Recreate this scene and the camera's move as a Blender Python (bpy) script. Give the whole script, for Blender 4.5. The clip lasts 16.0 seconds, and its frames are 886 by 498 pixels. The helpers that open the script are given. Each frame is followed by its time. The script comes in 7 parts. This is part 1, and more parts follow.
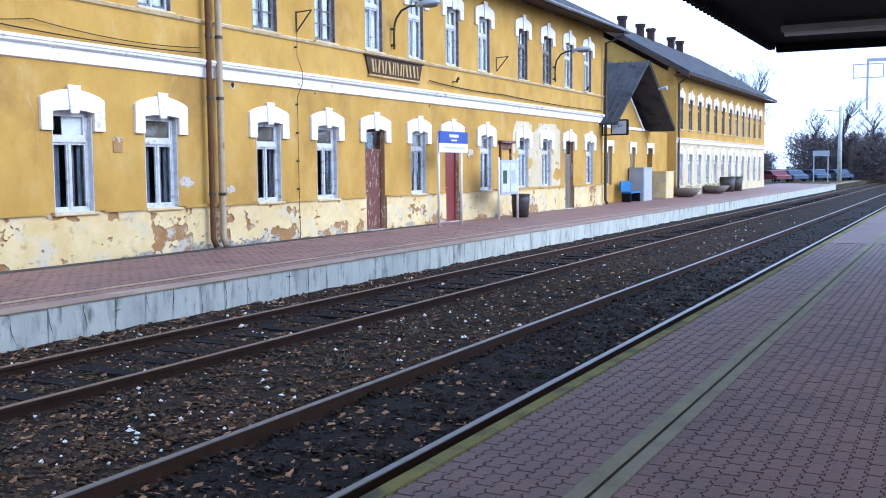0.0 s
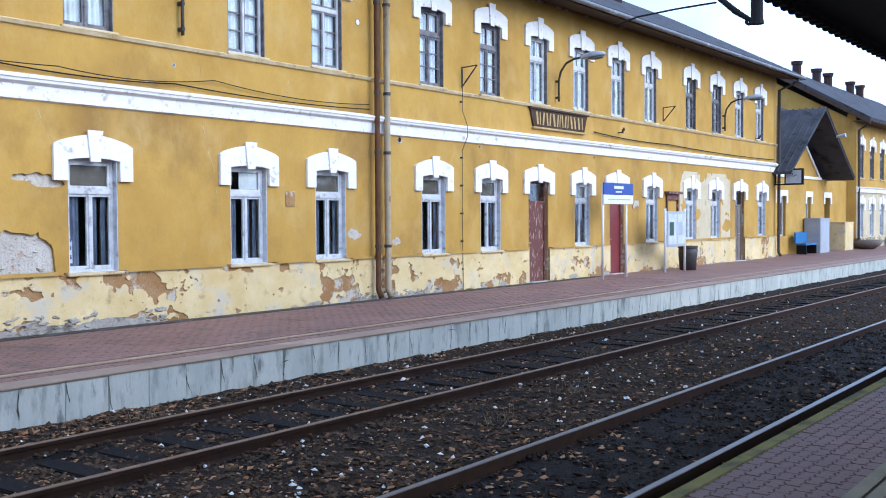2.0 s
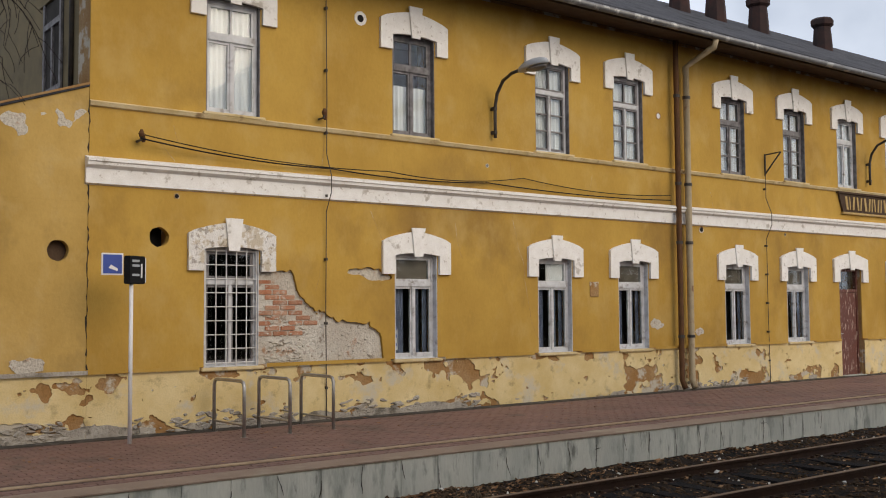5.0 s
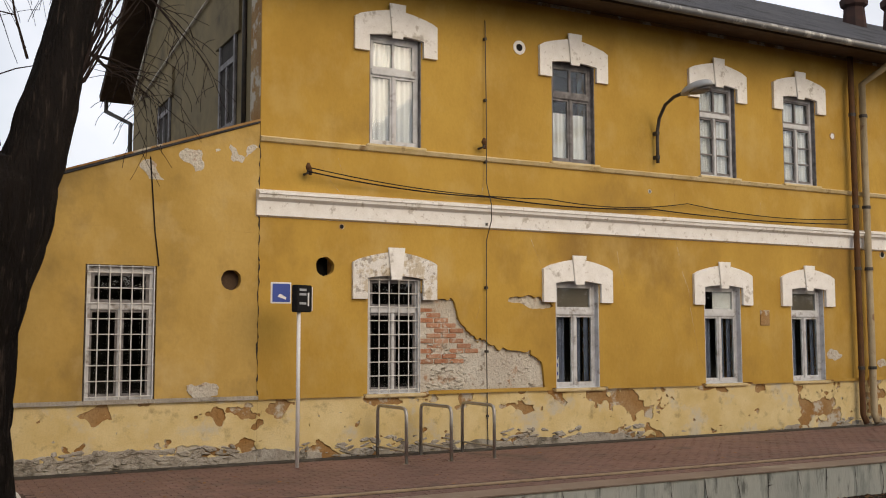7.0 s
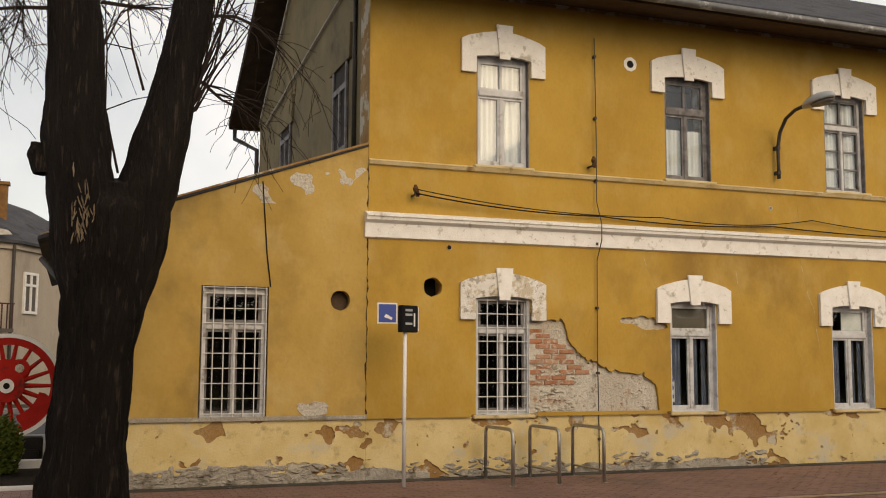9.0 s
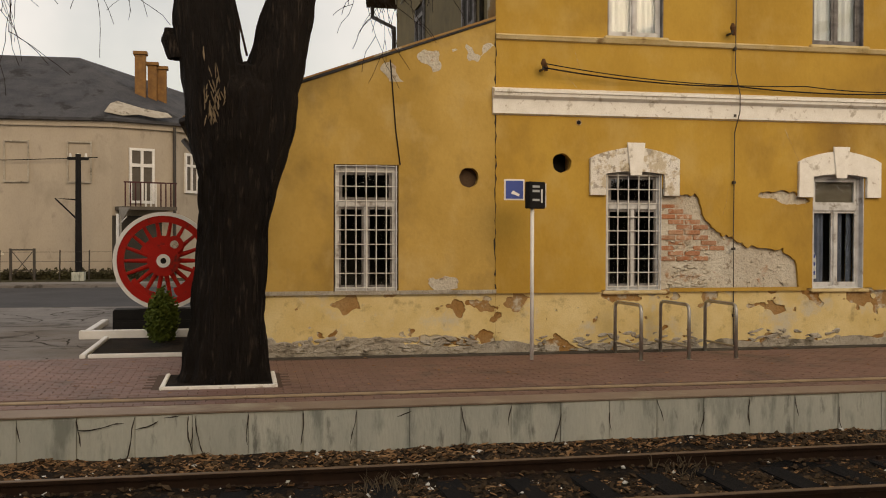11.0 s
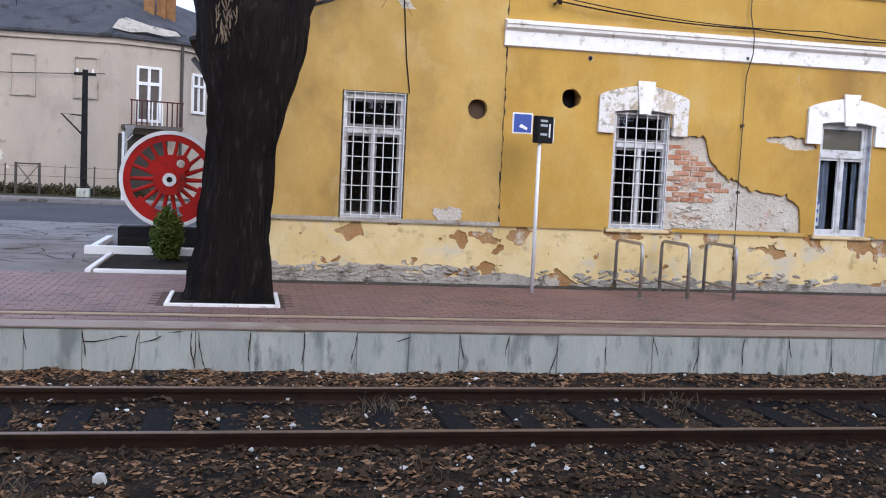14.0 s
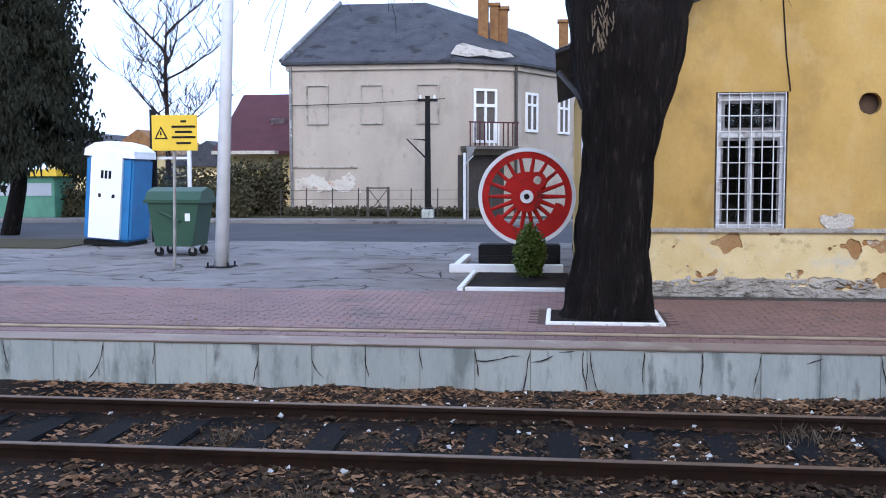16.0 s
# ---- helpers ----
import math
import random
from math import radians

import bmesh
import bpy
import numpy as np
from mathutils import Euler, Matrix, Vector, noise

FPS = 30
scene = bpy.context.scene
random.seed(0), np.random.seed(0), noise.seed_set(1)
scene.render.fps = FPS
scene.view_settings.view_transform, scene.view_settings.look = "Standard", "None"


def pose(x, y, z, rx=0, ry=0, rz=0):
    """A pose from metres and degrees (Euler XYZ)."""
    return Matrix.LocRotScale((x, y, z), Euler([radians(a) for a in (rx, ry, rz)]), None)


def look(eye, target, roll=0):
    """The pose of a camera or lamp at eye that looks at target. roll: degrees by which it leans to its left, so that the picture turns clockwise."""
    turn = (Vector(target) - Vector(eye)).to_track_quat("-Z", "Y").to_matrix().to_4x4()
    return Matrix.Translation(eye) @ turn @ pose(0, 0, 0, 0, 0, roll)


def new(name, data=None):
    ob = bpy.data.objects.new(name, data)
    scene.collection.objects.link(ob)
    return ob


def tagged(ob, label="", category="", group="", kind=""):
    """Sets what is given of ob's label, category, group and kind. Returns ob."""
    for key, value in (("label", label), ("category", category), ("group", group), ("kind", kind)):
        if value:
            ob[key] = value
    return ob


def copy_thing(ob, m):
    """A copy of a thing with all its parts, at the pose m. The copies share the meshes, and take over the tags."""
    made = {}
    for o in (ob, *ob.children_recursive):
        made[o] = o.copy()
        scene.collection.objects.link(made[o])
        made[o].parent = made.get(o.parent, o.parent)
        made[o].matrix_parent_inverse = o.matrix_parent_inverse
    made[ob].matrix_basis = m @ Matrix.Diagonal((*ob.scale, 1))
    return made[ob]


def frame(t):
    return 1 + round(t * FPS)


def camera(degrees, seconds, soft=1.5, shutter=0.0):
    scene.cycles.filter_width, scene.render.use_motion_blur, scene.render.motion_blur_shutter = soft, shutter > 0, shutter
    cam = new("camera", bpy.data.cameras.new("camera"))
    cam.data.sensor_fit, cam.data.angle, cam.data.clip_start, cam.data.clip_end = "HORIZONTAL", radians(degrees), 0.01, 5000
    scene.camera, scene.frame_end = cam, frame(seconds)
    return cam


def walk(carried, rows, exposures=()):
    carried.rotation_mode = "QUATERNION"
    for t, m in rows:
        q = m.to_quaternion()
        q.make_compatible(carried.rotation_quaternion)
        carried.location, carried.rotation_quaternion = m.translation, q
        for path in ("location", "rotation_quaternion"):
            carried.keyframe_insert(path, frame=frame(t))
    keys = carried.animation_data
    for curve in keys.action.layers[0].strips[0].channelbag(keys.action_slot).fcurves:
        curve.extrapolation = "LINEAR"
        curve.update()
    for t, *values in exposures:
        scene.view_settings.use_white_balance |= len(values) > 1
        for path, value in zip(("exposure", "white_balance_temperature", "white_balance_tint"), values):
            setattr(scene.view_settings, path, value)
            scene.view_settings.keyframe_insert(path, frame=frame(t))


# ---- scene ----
# seconds, x, y, z, yaw, pitch, roll
cam = camera(47.54, 16.0, soft=1.05)
ROWS = [
    (0.0, -3.482, -7.120, 1.962, -62.66, -4.55, 0.50),
    (0.5, -3.382, -7.087, 1.978, -61.55, -3.75, 0.08),
    (1.0, -3.318, -7.063, 2.004, -59.08, -3.06, 0.03),
    (1.5, -3.332, -7.064, 2.045, -56.01, -2.40, 0.21),
    (2.0, -3.417, -7.111, 2.075, -53.34, -1.79, 0.35),
    (2.5, -3.567, -7.196, 2.093, -50.18, -0.95, 0.64),
    (3.0, -3.775, -7.284, 2.084, -47.37, 0.07, 0.57),
    (3.5, -3.938, -7.343, 2.085, -44.74, 1.05, 0.71),
    (4.0, -3.974, -7.335, 2.086, -42.25, 1.92, 0.63),
    (4.5, -3.981, -7.278, 2.091, -39.61, 2.74, 0.52),
    (5.0, -4.006, -7.210, 2.098, -37.20, 3.38, 0.41),
    (7.5, -3.899, -7.226, 2.120, -25.86, 5.57, 0.09),
    (8.0, -3.820, -7.260, 2.092, -24.06, 6.31, 0.07),
    (10.5, -3.222, -7.534, 2.144, -13.37, 2.84, -0.24),
    (11.0, -3.215, -7.542, 2.114, -11.32, -0.93, -0.13),
    (11.5, -3.213, -7.542, 2.091, -9.23, -3.43, -0.10),
    (12.0, -3.227, -7.530, 2.103, -7.40, -4.69, -0.22),
    (12.5, -3.244, -7.531, 2.136, -5.92, -5.07, -0.36),
    (13.0, -3.262, -7.569, 2.117, -5.62, -5.01, -0.98),
    (13.5, -3.255, -7.617, 2.099, -6.90, -4.90, -1.66),
    (14.0, -3.251, -7.621, 2.075, -11.05, -4.73, -2.64),
    (14.5, -3.332, -7.483, 2.063, -15.46, -4.69, -2.82),
    (15.0, -3.500, -7.279, 2.050, -12.62, -5.21, -2.65),
    (15.5, -3.736, -7.102, 2.022, -2.33, -5.46, -0.93),
    (16.0, -3.937, -7.047, 2.019, 6.71, -4.29, 0.11),
]
EXPOSURES = [
    (0.0, 0.84, 5090, 13), (1.5, 0.62, 5140, 12.5), (2.5, 0.63, 5230, 13), (3.5, -0.01, 5840, 14), (5.0, -0.27, 7380, 14), (7.5, -0.23, 8270, 14.5),
    (10.5, -0.34, 10030, 14.5), (11.5, -0.46, 10040, 15), (12.0, -0.45, 9930, 15.5), (12.5, -0.08, 8970, 13.5), (13.0, 0.21, 7640, 15), (13.5, 0.41, 6530, 17), (14.5, 0.48, 5650, 16.5), (16.0, 0.54, 5450, 16),
]

walk(cam, [(t, pose(x, y, z, 90 + pitch, roll, yaw)) for t, x, y, z, yaw, pitch, roll in ROWS], EXPOSURES)

# ---- light ----
world = bpy.data.worlds.new("sky")
scene.world = world
world.use_nodes = True
wn, wl = world.node_tree.nodes, world.node_tree.links
wn.clear()
sky = wn.new("ShaderNodeTexSky")
sky.sky_type, sky.sun_disc = "NISHITA", False
sky.sun_elevation, sky.sun_rotation = radians(28.7), radians(168)
cloud_co = wn.new("ShaderNodeTexCoord")
cloud = wn.new("ShaderNodeTexNoise")
cloud.inputs["Scale"].default_value, cloud.inputs["Detail"].default_value = 3.0, 6.0
cloud_ramp = wn.new("ShaderNodeMapRange")
cloud_ramp.inputs["From Min"].default_value, cloud_ramp.inputs["From Max"].default_value = 0.36, 0.56
cloud_ramp.inputs["To Min"].default_value, cloud_ramp.inputs["To Max"].default_value = 0.45, 0.95
cloud_mix = wn.new("ShaderNodeMix")
cloud_mix.data_type = "RGBA"
cloud_mix.inputs["B"].default_value = (8.6, 10.2, 12.8, 1)
bg, wout = wn.new("ShaderNodeBackground"), wn.new("ShaderNodeOutputWorld")
bg.inputs["Strength"].default_value = 0.12
wl.new(cloud_co.outputs["Generated"], cloud.inputs["Vector"])
wl.new(cloud.outputs["Fac"], cloud_ramp.inputs["Value"])
wl.new(cloud_ramp.outputs["Result"], cloud_mix.inputs["Factor"])
wl.new(sky.outputs["Color"], cloud_mix.inputs["A"])
wl.new(cloud_mix.outputs["Result"], bg.inputs["Color"])
wl.new(bg.outputs["Background"], wout.inputs["Surface"])
sun = new("sun", bpy.data.lights.new("sun", "SUN"))
sun.data.energy, sun.data.angle, sun.data.color = 1.75, radians(40), (1.0, 0.9, 0.74)
sun.matrix_world = look((9, -42, 23.5), (0, 0, 0))

# ---- materials ----
def material(name, base, rough=0.85, second=None, scale=3.0, fine=60.0, fine_amt=0.25, bump=0.3, bump_dist=0.01, metal=0.0,
             stain=None, stain_scale=0.7, stain_at=(0.52, 0.68), random_amt=0.0, stretch=(1, 1, 1), island=False, wash=None):
    """Base colour broken up at two scales, optional stains with a shape of their own, bump from the fine grain."""
    m = bpy.data.materials.new(name)
    m.use_nodes = True
    n, l = m.node_tree.nodes, m.node_tree.links
    b = n["Principled BSDF"]
    b.inputs["Roughness"].default_value, b.inputs["Metallic"].default_value = rough, metal
    b.inputs["Specular IOR Level"].default_value = 0.2 if rough > 0.7 else 0.5
    co = n.new("ShaderNodeTexCoord")
    mp = n.new("ShaderNodeMapping")
    mp.inputs["Scale"].default_value = stretch
    geo = n.new("ShaderNodeNewGeometry")
    l.new(geo.outputs["Position"], mp.inputs["Vector"])

    def noise_at(sc, detail=5.0):
        t = n.new("ShaderNodeTexNoise")
        t.inputs["Scale"].default_value, t.inputs["Detail"].default_value, t.inputs["Roughness"].default_value = sc, detail, 0.62
        l.new(mp.outputs["Vector"], t.inputs["Vector"])
        return t.outputs["Fac"]

    def mix(a, c, fac):
        x = n.new("ShaderNodeMix")
        x.data_type = "RGBA"
        for s, v in (("A", a), ("B", c)):
            if isinstance(v, tuple):
                x.inputs[s].default_value = (*v, 1)
            else:
                l.new(v, x.inputs[s])
        if isinstance(fac, float):
            x.inputs["Factor"].default_value = fac
        else:
            l.new(fac, x.inputs["Factor"])
        return x.outputs["Result"]

    def ramp(v, lo, hi, to=1.0, low=0.0):
        r = n.new("ShaderNodeMapRange")
        r.inputs["From Min"].default_value, r.inputs["From Max"].default_value = lo, hi
        r.inputs["To Min"].default_value, r.inputs["To Max"].default_value = low, to
        l.new(v, r.inputs["Value"])
        return r.outputs["Result"]

    second = second or tuple(0.72 * v for v in base)
    col = mix(base, second, ramp(noise_at(scale), 0.35, 0.68))
    grain = noise_at(fine, 4.0)
    dark = tuple(0.55 * v for v in base)
    col = mix(col, dark, ramp(grain, 0.45, 0.75, fine_amt))
    if stain:
        col = mix(col, stain, ramp(noise_at(stain_scale, 8.0), *stain_at))
    if wash:
        col = mix(col, wash[0], ramp(noise_at(wash[1], 7.0), wash[2], wash[3], wash[4]))
    if random_amt:
        if island:
            r = geo.outputs["Random Per Island"]
        else:
            r = n.new("ShaderNodeObjectInfo").outputs["Random"]
        col = mix(col, tuple(0.4 * v for v in base), ramp(r, 0.0, 1.0, random_amt))
    l.new(col, b.inputs["Base Color"])
    bm_ = n.new("ShaderNodeBump")
    bm_.inputs["Strength"].default_value, bm_.inputs["Distance"].default_value = bump, bump_dist
    l.new(grain, bm_.inputs["Height"])
    l.new(bm_.outputs["Normal"], b.inputs["Normal"])
    return m


def glass_material(name, tint, rough=0.03):
    m = bpy.data.materials.new(name)
    m.use_nodes = True
    b = m.node_tree.nodes["Principled BSDF"]
    b.inputs["Base Color"].default_value = (*tint, 1)
    b.inputs["Roughness"].default_value = rough
    b.inputs["Transmission Weight"].default_value = 1.0
    b.inputs["IOR"].default_value = 1.5
    return m


M = {}
M["plaster"] = material("yellow_plaster", (0.523, 0.32, 0.0706), 0.9, (0.415, 0.241, 0.0498), 0.8, 22, 0.16, 0.5, 0.008, stain=(0.274, 0.158, 0.0456), stain_scale=0.6, stain_at=(0.54, 0.76), stretch=(1, 1, 0.7), wash=((0.556, 0.382, 0.141), 1.7, 0.5, 0.72, 0.5))
M["annex"] = material("pale_ochre_plaster", (0.542, 0.353, 0.112), 0.9, (0.413, 0.258, 0.0688), 0.9, 22, 0.16, 0.5, 0.008, stain=(0.224, 0.15, 0.0645), stain_scale=0.8, stain_at=(0.5, 0.74), stretch=(1, 1, 0.8), wash=((0.585, 0.43, 0.206), 1.9, 0.52, 0.72, 0.5))
# grey-ochre end wall, with the shade of its side put into the colour
M["gable"] = material("shaded_grey_ochre_plaster", (0.24, 0.185, 0.1), 0.9, (0.17, 0.135, 0.08), 1.2, 40, 0.15, 0.3, 0.006, stain=(0.09, 0.075, 0.05), stain_scale=0.8)
M["plinth"] = material("pale_yellow_plinth_plaster", (0.74, 0.6, 0.33), 0.92, (0.62, 0.46, 0.2), 1.5, 40, 0.25, 0.5, 0.01, stain=(0.56, 0.5, 0.38), stain_scale=1.8, stain_at=(0.54, 0.66), wash=((0.27, 0.19, 0.09), 5.0, 0.57, 0.72, 0.6))
M["oldrender"] = material("bared_old_render", (0.33, 0.17, 0.06), 0.95, (0.4, 0.26, 0.13), 1.9, 30, 0.45, 0.8, 0.02, stain=(0.52, 0.47, 0.38), stain_scale=2.6, stain_at=(0.52, 0.58))
M["greyrender"] = material("grey_lime_render", (0.64, 0.6, 0.52), 0.95, (0.52, 0.46, 0.38), 2.2, 24, 0.45, 1.0, 0.03, stain=(0.44, 0.27, 0.17), stain_scale=3.0, stain_at=(0.58, 0.66), wash=((0.22, 0.16, 0.11), 11.0, 0.6, 0.66, 0.7))
M["brick"] = material("bared_brick", (0.47, 0.19, 0.1), 0.95, (0.55, 0.36, 0.25), 6.0, 70, 0.3, 0.8, 0.015, random_amt=0.35, wash=((0.62, 0.55, 0.46), 7.0, 0.55, 0.62, 0.8))
M["white"] = material("flaking_white_paint", (0.88, 0.86, 0.82), 0.75, (0.78, 0.75, 0.7), 5.0, 60, 0.2, 0.5, 0.008, stain=(0.5, 0.46, 0.4), stain_scale=4.0, stain_at=(0.6, 0.68), wash=((0.3, 0.22, 0.15), 13.0, 0.62, 0.68, 0.5))
M["flaked"] = material("heavily_flaked_white_paint", (0.86, 0.84, 0.8), 0.8, (0.72, 0.68, 0.62), 5.0, 50, 0.25, 0.9, 0.02, stain=(0.6, 0.52, 0.4), stain_scale=6.0, stain_at=(0.52, 0.58), wash=((0.2, 0.15, 0.1), 11.0, 0.56, 0.62, 0.6))
M["frame"] = material("weathered_white_window_paint", (0.64, 0.65, 0.66), 0.6, (0.47, 0.47, 0.47), 6.0, 80, 0.25, 0.2, 0.004, stain=(0.24, 0.21, 0.19), stain_scale=7.0, stain_at=(0.56, 0.7))
M["greyframe"] = material("weathered_grey_window_wood", (0.11, 0.1, 0.1), 0.7, (0.26, 0.25, 0.25), 8.0, 80, 0.3, 0.2, 0.004)
M["glass"] = glass_material("window_glass", (0.8, 0.86, 0.88))
M["curtain"] = material("white_net_curtain", (0.6, 0.62, 0.65), 0.9, (0.46, 0.48, 0.52), 4.0, 60, 0.15, 0.1)
M["board"] = material("grey_brown_board", (0.1, 0.085, 0.07), 0.7, (0.075, 0.062, 0.05), 5.0, 60, 0.2, 0.2)
# near-black colour that holds the darkness of unlit rooms
M["dark"] = material("unlit_room_dark", (0.06, 0.055, 0.05), 0.95, (0.04, 0.035, 0.03), 2.0)
M["iron"] = material("painted_white_iron", (0.72, 0.71, 0.69), 0.6, (0.55, 0.52, 0.48), 12.0, 80, 0.25, 0.2, 0.003)
M["blackiron"] = material("dark_iron", (0.03, 0.028, 0.026), 0.6, (0.06, 0.045, 0.035), 9.0, 80, 0.2, 0.2, 0.003)
M["zinc"] = material("zinc_sheet", (0.2, 0.2, 0.2), 0.5, (0.13, 0.125, 0.12), 4.0, 60, 0.3, 0.2, 0.003, metal=0.4, stain=(0.4, 0.4, 0.38), stain_scale=3.0, stain_at=(0.58, 0.66))
M["beigepipe"] = material("beige_painted_pipe", (0.42, 0.33, 0.2), 0.6, (0.33, 0.26, 0.16), 5.0, 60, 0.25, 0.2, 0.003, stain=(0.2, 0.1, 0.05), stain_scale=3.0, stain_at=(0.62, 0.7))
M["rustpipe"] = material("rusty_brown_pipe", (0.13, 0.06, 0.025), 0.8, (0.08, 0.04, 0.02), 4.0, 60, 0.3, 0.3, 0.004)
M["roof"] = material("dark_slate_roofing", (0.043, 0.045, 0.053), 0.85, (0.075, 0.074, 0.08), 1.5, 25, 0.45, 0.6, 0.03, stain=(0.025, 0.024, 0.025), stain_scale=1.3, stain_at=(0.55, 0.64))
M["soffit"] = material("dark_brown_eaves_boards", (0.06, 0.035, 0.022), 0.85, (0.09, 0.06, 0.04), 4.0, 60, 0.3, 0.3, 0.005)
M["chimney"] = material("sooty_brick_chimney", (0.06, 0.032, 0.028), 0.9, (0.03, 0.024, 0.024), 3.0, 50, 0.3, 0.5, 0.01)
M["brownwood"] = material("peeling_brown_door_paint", (0.15, 0.045, 0.03), 0.65, (0.09, 0.032, 0.024), 5.0, 60, 0.3, 0.3, 0.005, stain=(0.45, 0.33, 0.27), stain_scale=5.0, stain_at=(0.56, 0.62), stretch=(4, 1, 0.8))
M["redwood"] = material("dark_red_door_paint", (0.2, 0.03, 0.03), 0.5, (0.15, 0.025, 0.025), 3.0, 60, 0.15, 0.15, 0.004)
M["greydoor"] = material("grey_brown_door_paint", (0.2, 0.16, 0.13), 0.65, (0.14, 0.11, 0.09), 4.0, 60, 0.2, 0.2, 0.004)
M["concrete"] = material("weathered_concrete", (0.57, 0.58, 0.513), 0.9, (0.446, 0.465, 0.418), 2.6, 40, 0.25, 0.6, 0.012, stain=(0.247, 0.266, 0.237), stain_scale=4.0, stain_at=(0.53, 0.68), random_amt=0.14, stretch=(1, 1, 0.28), wash=((0.0855, 0.0902, 0.0808), 7.0, 0.58, 0.7, 0.75))
M["coping"] = material("brown_stained_concrete_edge", (0.27, 0.195, 0.145), 0.65, (0.2, 0.135, 0.1), 1.5, 40, 0.3, 0.4, 0.006, stain=(0.33, 0.28, 0.2), stain_scale=1.3, stain_at=(0.56, 0.7))
M["yellowedge"] = material("mossy_yellow_edge_paint", (0.17, 0.15, 0.045), 0.9, (0.09, 0.09, 0.035), 3.0, 50, 0.35, 0.4, 0.008, stain=(0.05, 0.05, 0.03), stain_scale=3.0)
M["palestripe"] = material("worn_pale_line", (0.42, 0.31, 0.2), 0.8, (0.25, 0.17, 0.12), 2.5, 60, 0.3, 0.2, 0.004)
M["greypaver"] = material("grey_green_paver", (0.188, 0.176, 0.124), 0.85, (0.128, 0.12, 0.0825), 3.0, 60, 0.3, 0.4, 0.006, random_amt=0.15)
M["redpaver"] = material("red_concrete_paver", (0.225, 0.122, 0.1), 0.6, (0.15, 0.082, 0.068), 1.1, 45, 0.35, 0.4, 0.006, random_amt=0.22, island=True, stain=(0.095, 0.062, 0.052), stain_scale=1.4, stain_at=(0.57, 0.7))
M["joint"] = material("sandy_joint", (0.035, 0.028, 0.024), 0.95, (0.05, 0.04, 0.03), 5.0, 60, 0.3, 0.3, 0.005)
M["rail"] = material("rusty_rail", (0.0408, 0.0204, 0.0116), 0.8, (0.0238, 0.0122, 0.00816), 6.0, 70, 0.3, 0.3, 0.003)
M["railtop"] = material("worn_rail_head", (0.2, 0.13, 0.08), 0.5, (0.14, 0.085, 0.055), 6.0, 70, 0.2, 0.1, 0.002, metal=0.5)
M["brightrail"] = material("polished_rail_head", (0.17, 0.165, 0.165), 0.4, (0.12, 0.115, 0.115), 4.0, 70, 0.1, 0.05, 0.001, metal=0.7)
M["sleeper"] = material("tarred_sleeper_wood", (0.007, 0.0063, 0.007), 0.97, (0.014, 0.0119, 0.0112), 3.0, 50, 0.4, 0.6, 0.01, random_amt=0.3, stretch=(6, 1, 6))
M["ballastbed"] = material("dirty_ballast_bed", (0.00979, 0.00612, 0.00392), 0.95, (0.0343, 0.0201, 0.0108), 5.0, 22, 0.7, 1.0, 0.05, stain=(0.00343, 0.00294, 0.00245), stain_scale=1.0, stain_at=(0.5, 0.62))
M["stone"] = material("ballast_stone", (0.115, 0.072, 0.04), 0.9, (0.032, 0.018, 0.01), 7.0, 60, 0.3, 0.3, 0.004, random_amt=1.0, island=True)
# oily ballast of the used track, darkened further for the canopy's shade
M["shadestone"] = material("oily_shaded_ballast_stone", (0.0331, 0.0234, 0.0175), 0.8, (0.00975, 0.00702, 0.00546), 6.0, 60, 0.3, 0.3, 0.004, random_amt=1.0, island=True)
M["shadebed"] = material("oily_shaded_ballast_bed", (0.00588, 0.00441, 0.00343), 0.9, (0.0147, 0.0098, 0.00637), 4.0, 22, 0.7, 1.0, 0.05)
M["darkred"] = material("dark_red_car_paint", (0.12, 0.012, 0.018), 0.35, (0.1, 0.01, 0.015), 2.0)
M["darkblue"] = material("dark_blue_car_paint", (0.025, 0.05, 0.1), 0.35, (0.02, 0.04, 0.08), 2.0)
M["palestone"] = material("pale_limestone_chip", (0.72, 0.7, 0.66), 0.85, (0.58, 0.55, 0.5), 9.0, 60, 0.2, 0.2, 0.004)
M["leaf"] = material("dry_brown_leaf", (0.33, 0.155, 0.065), 0.85, (0.42, 0.26, 0.14), 8.0, 60, 0.2, 0.2, 0.003, random_amt=1.0, island=True)
M["yard"] = material("worn_grey_yard_paving", (0.235, 0.217, 0.209), 0.9, (0.153, 0.141, 0.136), 1.1, 14, 0.45, 0.8, 0.03, stain=(0.0726, 0.0653, 0.0598), stain_scale=1.9, stain_at=(0.57, 0.64), stretch=(0.7, 1, 1), wash=((0.108, 0.0771, 0.0544), 0.35, 0.5, 0.66, 0.55))
M["asphalt"] = material("old_asphalt", (0.068, 0.0664, 0.072), 0.9, (0.048, 0.048, 0.0512), 0.8, 45, 0.3, 0.4, 0.01)
M["ground"] = material("winter_ground", (0.065, 0.0525, 0.03), 0.95, (0.045, 0.0425, 0.02), 0.6, 20, 0.4, 0.6, 0.03)
M["bark"] = material("furrowed_dark_bark", (0.0144, 0.0096, 0.0072), 0.9, (0.0054, 0.0036, 0.003), 5.0, 30, 0.6, 1.0, 0.12, stain=(0.051, 0.0372, 0.0288), stain_scale=18.0, stain_at=(0.57, 0.68), stretch=(1, 1, 0.12))
M["twig"] = material("dark_twig", (0.028, 0.018, 0.015), 0.9, (0.018, 0.012, 0.01), 6.0)
